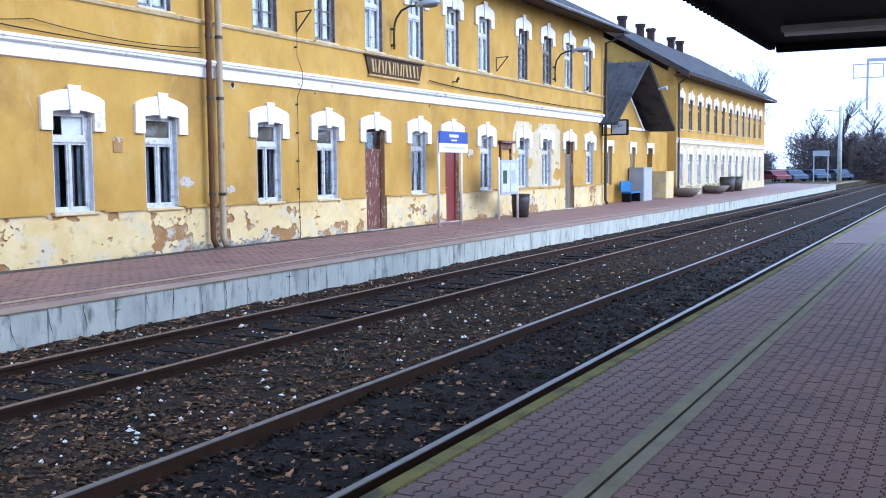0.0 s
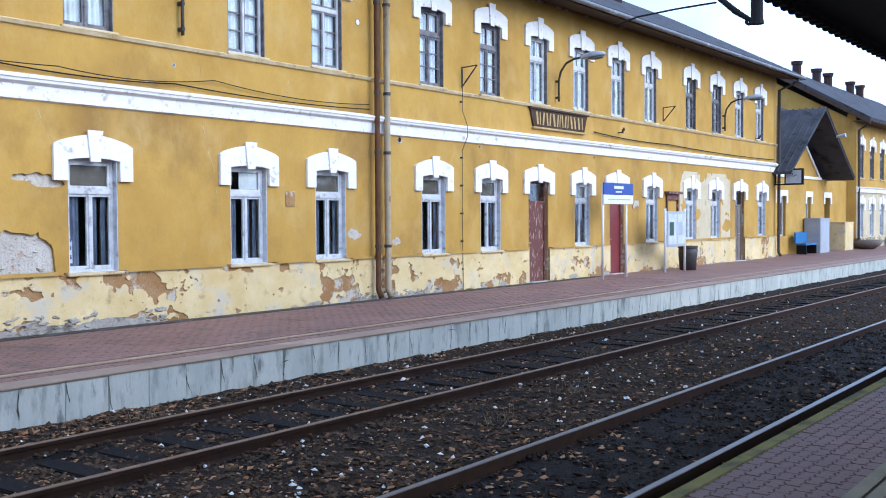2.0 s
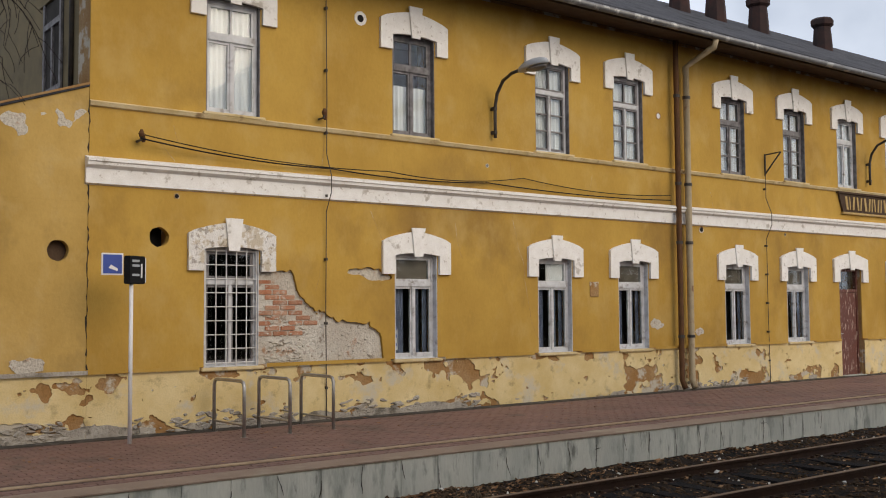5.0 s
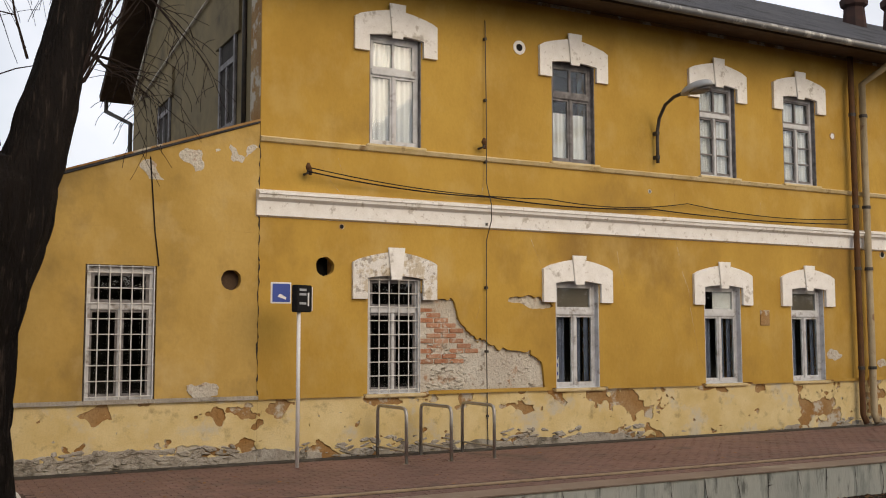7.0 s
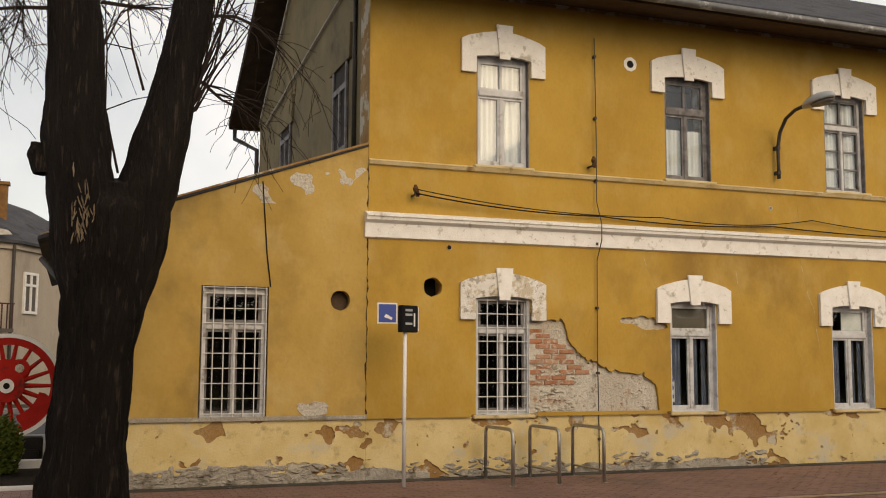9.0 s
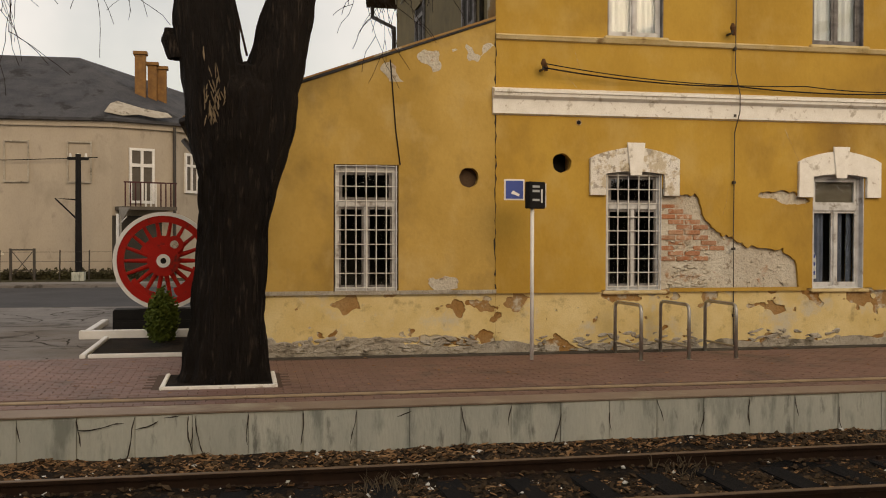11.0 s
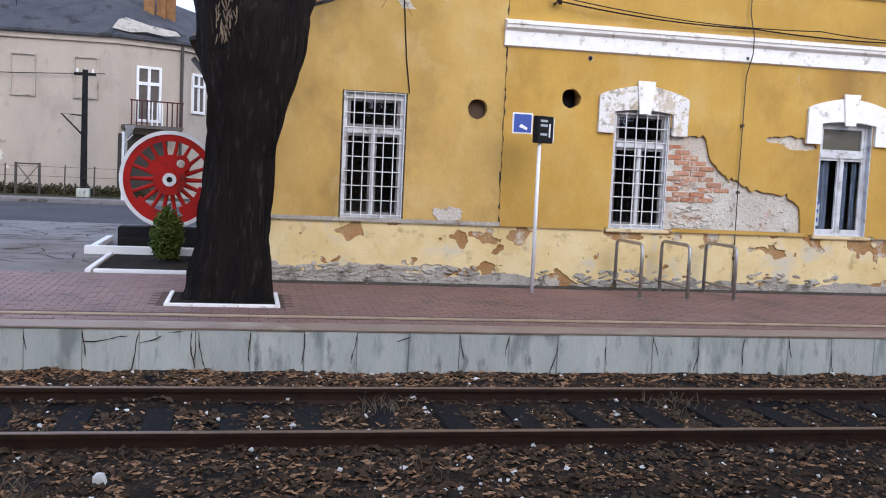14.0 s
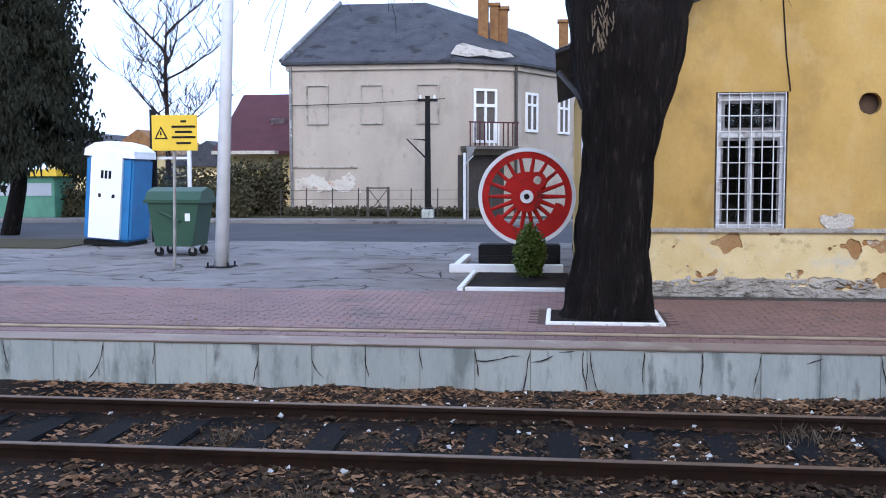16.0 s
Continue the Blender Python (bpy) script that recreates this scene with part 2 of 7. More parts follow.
M["redpaint"] = material("signal_red_paint", (0.45, 0.015, 0.01), 0.72, (0.325, 0.0125, 0.00875), 3.0, 50, 0.25, 0.15, 0.004, stain=(0.125, 0.0187, 0.015), stain_scale=5.0, stain_at=(0.58, 0.7))
M["whitepaint"] = material("white_gloss_paint", (0.78, 0.77, 0.76), 0.5, (0.68, 0.67, 0.66), 4.0, 60, 0.12, 0.1, 0.003)
M["conifer"] = material("conifer_green", (0.017, 0.019, 0.009), 0.85, (0.011, 0.012, 0.007), 2.0, 30, 0.4, 0.3, 0.01, random_amt=0.6, island=True)
M["shrub"] = material("dwarf_cypress_green", (0.095, 0.135, 0.026), 0.85, (0.06, 0.09, 0.018), 4.0, 30, 0.3, 0.3, 0.01, random_amt=0.6, island=True)
M["hedge"] = material("dull_hedge_brown_green", (0.07, 0.065, 0.03), 0.9, (0.05, 0.04, 0.025), 2.0, 30, 0.4, 0.3, 0.01, random_amt=0.6, island=True)
M["houseplaster"] = material("grey_beige_render", (0.441, 0.378, 0.31), 0.92, (0.378, 0.324, 0.266), 0.7, 22, 0.25, 0.5, 0.012, stain=(0.279, 0.243, 0.198), stain_scale=0.8, stain_at=(0.54, 0.75), stretch=(1, 1, 0.5), wash=((0.198, 0.171, 0.144), 2.4, 0.58, 0.72, 0.6))
M["blue"] = material("blue_plastic", (0.02, 0.16, 0.38), 0.5, (0.015, 0.12, 0.3), 2.0, 60, 0.1, 0.05)
M["signblue"] = material("sign_blue", (0.02, 0.06, 0.3), 0.45, (0.018, 0.05, 0.26), 3.0, 60, 0.08, 0.03)
M["whiteplastic"] = material("white_plastic", (0.8, 0.81, 0.82), 0.5, (0.74, 0.75, 0.76), 2.0, 60, 0.06, 0.05)
M["greyplastic"] = material("grey_plastic", (0.4, 0.42, 0.44), 0.5, (0.34, 0.36, 0.38), 2.0, 60, 0.1, 0.05)
M["green"] = material("green_bin_plastic", (0.02, 0.065, 0.032), 0.5, (0.015, 0.05, 0.025), 2.0, 60, 0.12, 0.05)
M["yellow"] = material("warning_yellow", (0.75, 0.5, 0.02), 0.5, (0.68, 0.45, 0.02), 3.0, 60, 0.08, 0.03)
M["black"] = material("black_paint", (0.006, 0.006, 0.007), 0.75, (0.012, 0.011, 0.011), 4.0, 60, 0.1, 0.05)
M["steel"] = material("galvanised_steel", (0.45, 0.43, 0.4), 0.4, (0.34, 0.31, 0.27), 8.0, 80, 0.2, 0.1, 0.002, metal=0.8)
M["redroof"] = material("dark_red_roof_tiles", (0.085, 0.03, 0.033), 0.8, (0.065, 0.025, 0.028), 2.0, 12, 0.3, 0.5, 0.03)
M["housebrick"] = material("ochre_chimney_brick", (0.27, 0.14, 0.055), 0.9, (0.16, 0.085, 0.04), 5.0, 16, 0.4, 0.6, 0.015)
M["palewash"] = material("pale_limewash", (0.62, 0.54, 0.37), 0.92, (0.52, 0.43, 0.26), 1.5, 40, 0.2, 0.4, 0.008, stain=(0.38, 0.28, 0.15), stain_scale=2.0, stain_at=(0.58, 0.7))
M["cream"] = material("weathered_cream_ledge", (0.7, 0.58, 0.36), 0.9, (0.56, 0.42, 0.2), 3.0, 40, 0.25, 0.4, 0.008, stain=(0.3, 0.2, 0.1), stain_scale=3.5, stain_at=(0.58, 0.68))
# drape coloured blue to give the panes their sky reflection
M["drape"] = material("dull_blue_sky_drape", (0.115, 0.14, 0.21), 0.9, (0.06, 0.075, 0.12), 5.0, 60, 0.15, 0.1)
M["gilt"] = material("worn_gilt_lettering", (0.5, 0.34, 0.12), 0.6, (0.36, 0.22, 0.07), 9.0, 60, 0.2, 0.2)
M["paverjoint"] = material("sandy_brown_joint", (0.105, 0.068, 0.054), 0.95, (0.075, 0.05, 0.04), 5.0, 60, 0.3, 0.3, 0.005)
M["cement"] = material("crumbling_grey_cement", (0.46, 0.42, 0.36), 0.95, (0.33, 0.29, 0.24), 4.0, 25, 0.5, 1.0, 0.03, stain=(0.17, 0.15, 0.12), stain_scale=3.0, stain_at=(0.56, 0.66))
M["apron"] = material("dark_cement_apron", (0.075, 0.065, 0.055), 0.95, (0.05, 0.0425, 0.035), 2.5, 30, 0.4, 0.8, 0.02, stain=(0.11, 0.1, 0.085), stain_scale=2.0)
M["deadleaf"] = material("withered_shoots", (0.2, 0.15, 0.1), 0.9, (0.12, 0.09, 0.06), 9.0)
M["brush"] = material("bare_winter_brush", (0.0935, 0.0743, 0.0688), 0.95, (0.066, 0.055, 0.055), 0.6, 6, 0.4, 0.6, 0.05, random_amt=0.5, island=True)


# ---- builders ----
ORG = {}


def thing(name, at, label, category, group="", kind=""):
    ob = new(name)
    ob.empty_display_size = 0.2
    ob.location = at
    ORG[ob] = Vector(at)
    return tagged(ob, label, category, group, kind)


def link(name, bm, mat, smooth=False):
    me = bpy.data.meshes.new(name)
    bm.to_mesh(me)
    bm.free()
    me.materials.append(M[mat])
    if smooth:
        me.polygons.foreach_set("use_smooth", [True] * len(me.polygons))
    return new(name, me)


def part(name, bm, mat, parent, label="", smooth=False):
    bmesh.ops.translate(bm, vec=-ORG[parent], verts=bm.verts)
    ob = link(name, bm, mat, smooth)
    ob.parent = parent
    ORG[ob] = ORG[parent]
    return tagged(ob, label)


def solo(name, bm, mat, label, category, kind="", group="", smooth=False):
    ob = link(name, bm, mat, smooth)
    ORG[ob] = Vector((0, 0, 0))
    return tagged(ob, label, category, group, kind)


def box(x0, x1, y0, y1, z0, z1, bm=None, bevel=0.0):
    bm = bm or bmesh.new()
    v = [bm.verts.new((x, y, z)) for x in (x0, x1) for y in (y0, y1) for z in (z0, z1)]
    fs = [bm.faces.new([v[i] for i in q]) for q in ((0, 1, 3, 2), (4, 6, 7, 5), (0, 4, 5, 1), (2, 3, 7, 6), (0, 2, 6, 4), (1, 5, 7, 3))]
    if bevel:
        bmesh.ops.bevel(bm, geom=list({e for f in fs for e in f.edges}), offset=bevel, segments=2, affect="EDGES")
    return bm


def prism(poly, y0, y1, bm=None):
    """An outline in x and z, drawn out along y."""
    bm = bm or bmesh.new()
    a, b = [bm.verts.new((x, y0, z)) for x, z in poly], [bm.verts.new((x, y1, z)) for x, z in poly]
    bm.faces.new(a), bm.faces.new(b[::-1])
    for i in range(len(poly)):
        j = (i + 1) % len(poly)
        bm.faces.new((a[j], a[i], b[i], b[j]))
    bmesh.ops.recalc_face_normals(bm, faces=bm.faces)
    return bm


def extrude_x(poly, x0, x1, bm=None):
    """An outline in y and z, drawn out along x."""
    bm = bm or bmesh.new()
    a, b = [bm.verts.new((x0, y, z)) for y, z in poly], [bm.verts.new((x1, y, z)) for y, z in poly]
    bm.faces.new(a), bm.faces.new(b[::-1])
    for i in range(len(poly)):
        j = (i + 1) % len(poly)
        bm.faces.new((a[j], a[i], b[i], b[j]))
    bmesh.ops.recalc_face_normals(bm, faces=bm.faces)
    return bm


def tube(points, radii, bm=None, sides=10, caps=True):
    bm = bm or bmesh.new()
    pts = [Vector(p) for p in points]
    radii = radii if isinstance(radii, (list, tuple)) else [radii] * len(pts)
    rings, up = [], None
    for i, p in enumerate(pts):
        d = (pts[min(i + 1, len(pts) - 1)] - pts[max(i - 1, 0)]).normalized()
        if up is None:
            up = d.orthogonal().normalized()
        up = (up - d * up.dot(d)).normalized()
        side = d.cross(up)
        rings.append([bm.verts.new(p + radii[i] * (math.cos(a) * up + math.sin(a) * side)) for a in (2 * math.pi * k / sides for k in range(sides))])
    for r, s in zip(rings, rings[1:]):
        for k in range(sides):
            bm.faces.new((r[k], r[(k + 1) % sides], s[(k + 1) % sides], s[k]))
    if caps:
        bm.faces.new(rings[0][::-1]), bm.faces.new(rings[-1])
    return bm


def ring(centre, r0, r1, y0, y1, bm=None, sides=40):
    """A flat ring round an axis along y."""
    bm = bm or bmesh.new()
    cx, cz = centre
    loops = []
    for r, y in ((r0, y0), (r1, y0), (r1, y1), (r0, y1)):
        loops.append([bm.verts.new((cx + r * math.cos(2 * math.pi * k / sides), y, cz + r * math.sin(2 * math.pi * k / sides))) for k in range(sides)])
    for a in range(4):
        p, q = loops[a], loops[(a + 1) % 4]
        for k in range(sides):
            bm.faces.new((p[k], p[(k + 1) % sides], q[(k + 1) % sides], q[k]))
    bmesh.ops.recalc_face_normals(bm, faces=bm.faces)
    return bm


def wall_x(x0, x1, z0, z1, y0, y1, holes, bm=None):
    """A wall along x with openings right through it: holes are (x0, x1, z0, z1)."""
    bm = bm or bmesh.new()
    xs = sorted({x0, x1, *[v for h in holes for v in h[:2]]})
    zs = sorted({z0, z1, *[v for h in holes for v in h[2:]]})
    xs, zs = [v for v in xs if x0 <= v <= x1], [v for v in zs if z0 <= v <= z1]
    vs = {}

    def vert(i, k, y):
        if (i, k, y) not in vs:
            vs[i, k, y] = bm.verts.new((xs[i], y, zs[k]))
        return vs[i, k, y]

    def solid(i, k):
        if not (0 <= i < len(xs) - 1 and 0 <= k < len(zs) - 1):
            return False
        cx, cz = (xs[i] + xs[i + 1]) / 2, (zs[k] + zs[k + 1]) / 2
        return not any(h[0] < cx < h[1] and h[2] < cz < h[3] for h in holes)

    for i in range(len(xs) - 1):
        for k in range(len(zs) - 1):
            if not solid(i, k):
                continue
            for y in (y0, y1):
                bm.faces.new([vert(i, k, y), vert(i + 1, k, y), vert(i + 1, k + 1, y), vert(i, k + 1, y)])
            for di, dk, a, b in ((-1, 0, (i, k), (i, k + 1)), (1, 0, (i + 1, k), (i + 1, k + 1)), (0, -1, (i, k), (i + 1, k)), (0, 1, (i, k + 1), (i + 1, k + 1))):
                if not solid(i + di, k + dk):
                    bm.faces.new([vert(*a, y0), vert(*b, y0), vert(*b, y1), vert(*a, y1)])
    bmesh.ops.recalc_face_normals(bm, faces=bm.faces)
    return bm


def skin_x(x0, x1, z0, z1, step, y0, y1, keep, bm=None):
    """A coat of plaster at y0, flaked off where keep(x, z) is below nought, with broken edges back to y1."""
    bm = bm or bmesh.new()
    nx, nz = max(1, round((x1 - x0) / step)), max(1, round((z1 - z0) / step))
    X, Z = [x0 + (x1 - x0) * i / nx for i in range(nx + 1)], [z0 + (z1 - z0) * k / nz for k in range(nz + 1)]
    val = [[keep(x, z) for z in Z] for x in X]
    cache = {}

    def v(x, z, y):
        key = (round(x, 4), round(z, 4), y)
        if key not in cache:
            cache[key] = bm.verts.new((x, y, z))
        return cache[key]

    for i in range(nx):
        for k in range(nz):
            c = [(X[i], Z[k], val[i][k]), (X[i + 1], Z[k], val[i + 1][k]), (X[i + 1], Z[k + 1], val[i + 1][k + 1]), (X[i], Z[k + 1], val[i][k + 1])]
            poly, cut = [], []
            for a in range(4):
                p, q = c[a], c[(a + 1) % 4]
                if p[2] >= 0:
                    poly.append((p[0], p[1]))
                if (p[2] >= 0) != (q[2] >= 0):
                    f = min(0.97, max(0.03, p[2] / (p[2] - q[2])))
                    m = (p[0] + f * (q[0] - p[0]), p[1] + f * (q[1] - p[1]))
                    poly.append(m)
                    cut.append(m)
            if len(poly) > 2:
                bm.faces.new([v(x, z, y0) for x, z in poly])
            if len(cut) == 2:
                bm.faces.new([v(*cut[0], y0), v(*cut[1], y0), v(*cut[1], y1), v(*cut[0], y1)])
    return bm


def fbm(x, z, seed=0.0, octaves=4):
    return noise.fractal(Vector((x, z, seed)), 1.0, 2.0, octaves)


# ---- ground, tracks and platforms ----
FY = 6.26          # the station's front
EDGE, TOP = 2.46, 0.37    # the far platform's edge and height
NEAR, NTOP = -4.56, 0.37   # the near platform's
RAILS = (1.5, 0.0, -2.3, -3.8)

bm = bmesh.new()
profile = [(-600, 0.2), (-4.75, 0.2), (-4.74, -0.35), (2.6, -0.35), (2.61, 0.25), (14.4, 0.25), (600, 0.2)]
xs = [-600, -60, -20, 0, 40, 110, 600]
grid = [[bm.verts.new((x, y, z)) for y, z in profile] for x in xs]
for a, b in zip(grid, grid[1:]):
    for k in range(len(profile) - 1):
        bm.faces.new((a[k], b[k], b[k + 1], a[k + 1]))
solo("ground", bm, "ground", "dull winter ground round the station", "ground", "structure")

# the ballast bed, with a slightly heaped surface
bm = bmesh.new()
bx = [-25 + 0.25 * i for i in range(260)] + [40 + 2.0 * i for i in range(56)]
by = [-4.72 + 7.2 * k / 28 for k in range(29)]


def bed(x, y):
    z = -0.13 + 0.03 * fbm(x * 1.7, y * 1.7, 3.0) + 0.02 * fbm(x * 6, y * 6, 8.0)
    if abs(y - 0.75) < 0.65:
        z -= 0.032
    return z + 0.07 * max(0.0, min(1.0, (y - 1.75) / 0.5))


bm.free()


def bed_sheet(ys):
    b = bmesh.new()
    rows = [[b.verts.new((x, y, bed(x, y))) for y in ys] for x in bx]
    for p, q in zip(rows, rows[1:]):
        for k in range(len(ys) - 1):
            b.faces.new((p[k], q[k], q[k + 1], p[k + 1]))
    return b


NEAR_BED = by[10]
solo("ballast_bed_near", bed_sheet(by[:11]), "shadebed", "oily black ballast bed of the used track, darkened for canopy shade", "ballast", "structure", smooth=True)
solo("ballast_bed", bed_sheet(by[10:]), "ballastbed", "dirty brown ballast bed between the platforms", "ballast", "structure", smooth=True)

for centre, top, label in ((0.75, "railtop", "railway track with rusty brown rails on tarred wooden sleepers"), (-3.05, "brightrail", "railway track with polished rail heads on tarred wooden sleepers")):
    track = thing("railway_track", (0, centre, -0.15), label, "railway track", "tracks between the platforms")
    for s in (-0.75, 0.75):
        y = centre + s
        prof = [(-0.062, -0.15), (0.062, -0.15), (0.062, -0.138), (0.012, -0.118), (0.01, -0.045), (0.034, -0.036), (0.036, -0.006), (-0.036, -0.006), (-0.034, -0.036), (-0.01, -0.045), (-0.012, -0.118), (-0.062, -0.138)]
        rail = part("rail", extrude_x([(y + a, b) for a, b in prof], -40, 150), "rail", track, "rusty rail")
        part("rail_head", extrude_x([(y - 0.033, -0.006), (y + 0.033, -0.006), (y + 0.028, 0.0), (y - 0.028, 0.0)], -40, 150), top, rail, "worn running surface")
    sl = box(-0.125, 0.125, centre - 1.27, centre + 1.27, -0.3, -0.142, bevel=0.012)
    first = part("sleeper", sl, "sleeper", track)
    first.location.x = -14
    for i in range(1, 148):
        o = first.copy()
        scene.collection.objects.link(o)
        o.location = (-14 + 0.63 * i + random.uniform(-0.03, 0.03), random.uniform(-0.04, 0.04), random.uniform(-0.006, 0.006))
        o.rotation_euler = (0, 0, random.uniform(-0.015, 0.015))
    plates = bmesh.new()
    for i in range(110):
        for s in (-0.75, 0.75):
            x = -14 + 0.63 * i
            box(x - 0.07, x + 0.07, centre + s - 0.15, centre + s + 0.15, -0.149, -0.135, plates)
            for q in (-0.1, 0.1):
                box(x - 0.02, x + 0.02, centre + s + q - 0.02, centre + s + q + 0.02, -0.135, -0.1, plates)
    tagged(part("fastening", plates, "rail", track, "rusty base plates and bolts"), kind="stuff")


def scatter(name, count, mat, size, flat, label, category, zone, seed):
    """Many small loose pieces in one mesh."""
    rng = np.random.default_rng(seed)
    base = np.array([(1, 0, 0), (0, 1, 0), (-1, 0, 0), (0, -1, 0), (0, 0, 1), (0, 0, -1)], float)
    tri = np.array([(0, 1, 4), (1, 2, 4), (2, 3, 4), (3, 0, 4), (1, 0, 5), (2, 1, 5), (3, 2, 5), (0, 3, 5)])
    V, T = [], []
    for i in range(count):
        x, y = zone(rng)
        while any(abs(y - c) < 0.66 for c in (0.75, -3.05)) and abs((x + 14 + 0.315) % 0.63 - 0.315) < 0.13 and rng.random() < 0.7:
            x, y = zone(rng)
        r = size[0] + (size[1] - size[0]) * rng.random() ** 2
        p = base * (r * rng.uniform(0.6, 1.3, (6, 1))) * (1, rng.uniform(0.55, 1.0), flat)
        a, b = rng.uniform(0, 6.28), rng.uniform(-0.6, 0.6)
        ca, sa, cb, sb = math.cos(a), math.sin(a), math.cos(b), math.sin(b)
        p = p @ np.array([[ca, sa, 0], [-sa, ca, 0], [0, 0, 1]]) @ np.array([[cb, 0, sb], [0, 1, 0], [-sb, 0, cb]])
        V.append(p + (x, y, bed(x, y) + r * flat * 0.5))
        T.append(tri + 6 * i)
    me = bpy.data.meshes.new(name)
    me.from_pydata(np.concatenate(V).tolist(), [], np.concatenate(T).tolist())
    me.materials.append(M[mat])
    return tagged(new(name, me), label, category, kind="stuff")


def zone_track(rng):
    x = -8 + rng.gamma(1.6, 9.0)
    return x, rng.uniform(NEAR_BED - 0.15, 2.4)


def zone_near(rng):
    return -8 + rng.gamma(1.6, 9.0), rng.uniform(-4.6, NEAR_BED + 0.12)


def zone_leaf(rng):
    x = -9.5 + rng.gamma(2.0, 4.4)
    return (x, rng.uniform(1.58, 2.44)) if rng.random() < 0.3 else (x, rng.uniform(-4.5, 1.45))


scatter("oily_ballast_stones", 15000, "shadestone", (0.016, 0.05), 0.6, "ballast stones of the used track, darkened for canopy shade", "ballast", zone_near, 13)
scatter("ballast_stones", 27000, "stone", (0.016, 0.05), 0.55, "loose brown-grey ballast stones between the rails", "ballast", zone_track, 3)
scatter("pale_stones", 900, "palestone", (0.012, 0.04), 0.7, "scattered pale stone chips on the ballast", "stones", zone_track, 4)
scatter("dry_leaves", 30000, "leaf", (0.016, 0.054), 0.14, "dry brown leaves along the platform wall", "leaves", zone_leaf, 5)

rngg = random.Random(19)
gb = bmesh.new()
for gx_, gy_, n in ((-1.95, 1.25, 70), (0.9, 1.3, 60), (-5.6, -0.9, 90), (-5.1, -1.3, 80), (-4.7, -1.0, 50), (-2.0, -0.7, 25), (3.4, 1.85, 40), (7.5, -1.0, 40), (-6.6, 0.7, 40), (11.0, 0.6, 30), (5.6, -1.2, 40)):
    for _ in range(n):
        x, y = gx_ + rngg.gauss(0, 0.14), gy_ + rngg.gauss(0, 0.1)
        z = bed(x, y)
        lean, hgt, a = Vector((rngg.uniform(-0.1, 0.1), rngg.uniform(-0.1, 0.1), 0)), rngg.uniform(0.05, 0.17), rngg.uniform(0, 3.1)
        w_ = Vector((0.004 * math.cos(a), 0.004 * math.sin(a), 0))
        p, q = Vector((x, y, z)), Vector((x, y, z + 0.6 * hgt)) + 0.4 * lean
        gb.faces.new([gb.verts.new(v) for v in (p - w_, p + w_, q + w_, Vector((x, y, z + hgt)) + lean, q - w_)])
solo("dry_grass", gb, "deadleaf", "thin tufts of dry grass in the ballast", "grass", "stuff")
ws_ = thing("white_stone", (-4.13, -0.88, bed(-4.13, -0.88)), "single pale limestone lump on the ballast", "stone")
lump = bmesh.new()
bmesh.ops.create_icosphere(lump, subdivisions=2, radius=0.06)
for v in lump.verts:
    v.co = Vector((v.co.x * 0.8, v.co.y * 0.7, v.co.z * 0.9)) * (1 + 0.25 * fbm(v.co.x * 20, v.co.z * 20, v.co.y * 20)) + Vector((-4.13, -0.88, bed(-4.13, -0.88) + 0.035))
part("lump", lump, "palestone", ws_)

# far platform: wall panels, coping, paving
far = thing("platform_far", (0, EDGE, 0), "low station platform with a concrete panel wall and red paving", "platform", kind="structure")
part("paving", extrude_x([(EDGE + 0.42, TOP - 0.2), (EDGE + 0.42, TOP), (FY + 0.02, TOP + 0.04), (FY + 0.35, TOP + 0.04), (FY + 0.35, TOP - 0.2)], -40, 0.2), "paverjoint", far, "sandy bedding under the blocks")
part("paving", extrude_x([(EDGE + 0.42, TOP - 0.2), (EDGE + 0.42, TOP), (FY + 1.2, TOP + 0.04), (FY + 1.2, TOP - 0.2)], 0.2, 90), "paverjoint", far, "sandy bedding under the blocks")
part("coping", box(-40, 110, EDGE - 0.012, EDGE + 0.42, TOP - 0.018, TOP + 0.002, bevel=0.006), "coping", far, "stained concrete edge")
part("edge_line", box(-40, 110, EDGE + 0.72, EDGE + 0.84, TOP - 0.01, TOP + 0.014), "palestripe", far, "worn pale safety line")
pm = box(-0.2645, 0.2645, 0.0, 0.12, -0.35, TOP - 0.019, bevel=0.004)
panel = part("panel", pm, "concrete", far)
panel.location = (-14.08, 0, 0)
panel.data.transform(Matrix.Translation((0, EDGE, 0)))
for i in range(1, 190):
    o = panel.copy()
    scene.collection.objects.link(o)
    o.location = (-14.08 + 0.533 * i, random.uniform(-0.006, 0.006), random.uniform(-0.004, 0.002))
    o.rotation_euler = (random.uniform(-0.01, 0.01), 0, random.uniform(-0.006, 0.006))

def crack_lines(rng, starts, step, turn, width, place):
    """Thin jagged dark lines; place(u, v) sets a point of the surface."""
    b = bmesh.new()
    for u, v, a, n in starts:
        pts = [(u, v)]
        for _ in range(n):
            a += rng.uniform(-turn, turn)
            d = step * rng.uniform(0.5, 1.4)
            pts.append((pts[-1][0] + d * math.cos(a), pts[-1][1] + d * math.sin(a)))
        side = []
        for i, (x, y) in enumerate(pts):
            x2, y2 = pts[min(i + 1, len(pts) - 1)]
            x1, y1 = pts[max(i - 1, 0)]
            ln = math.hypot(x2 - x1, y2 - y1) or 1
            w = width * rng.uniform(0.5, 1.3) * (0.25 if i in (0, len(pts) - 1) else 1)
            nx, ny = -(y2 - y1) / ln * w, (x2 - x1) / ln * w
            side.append((b.verts.new(place(x + nx, y + ny)), b.verts.new(place(x - nx, y - ny))))
        for (p, q), (r, t) in zip(side, side[1:]):
            b.faces.new((p, q, t, r))
    return b


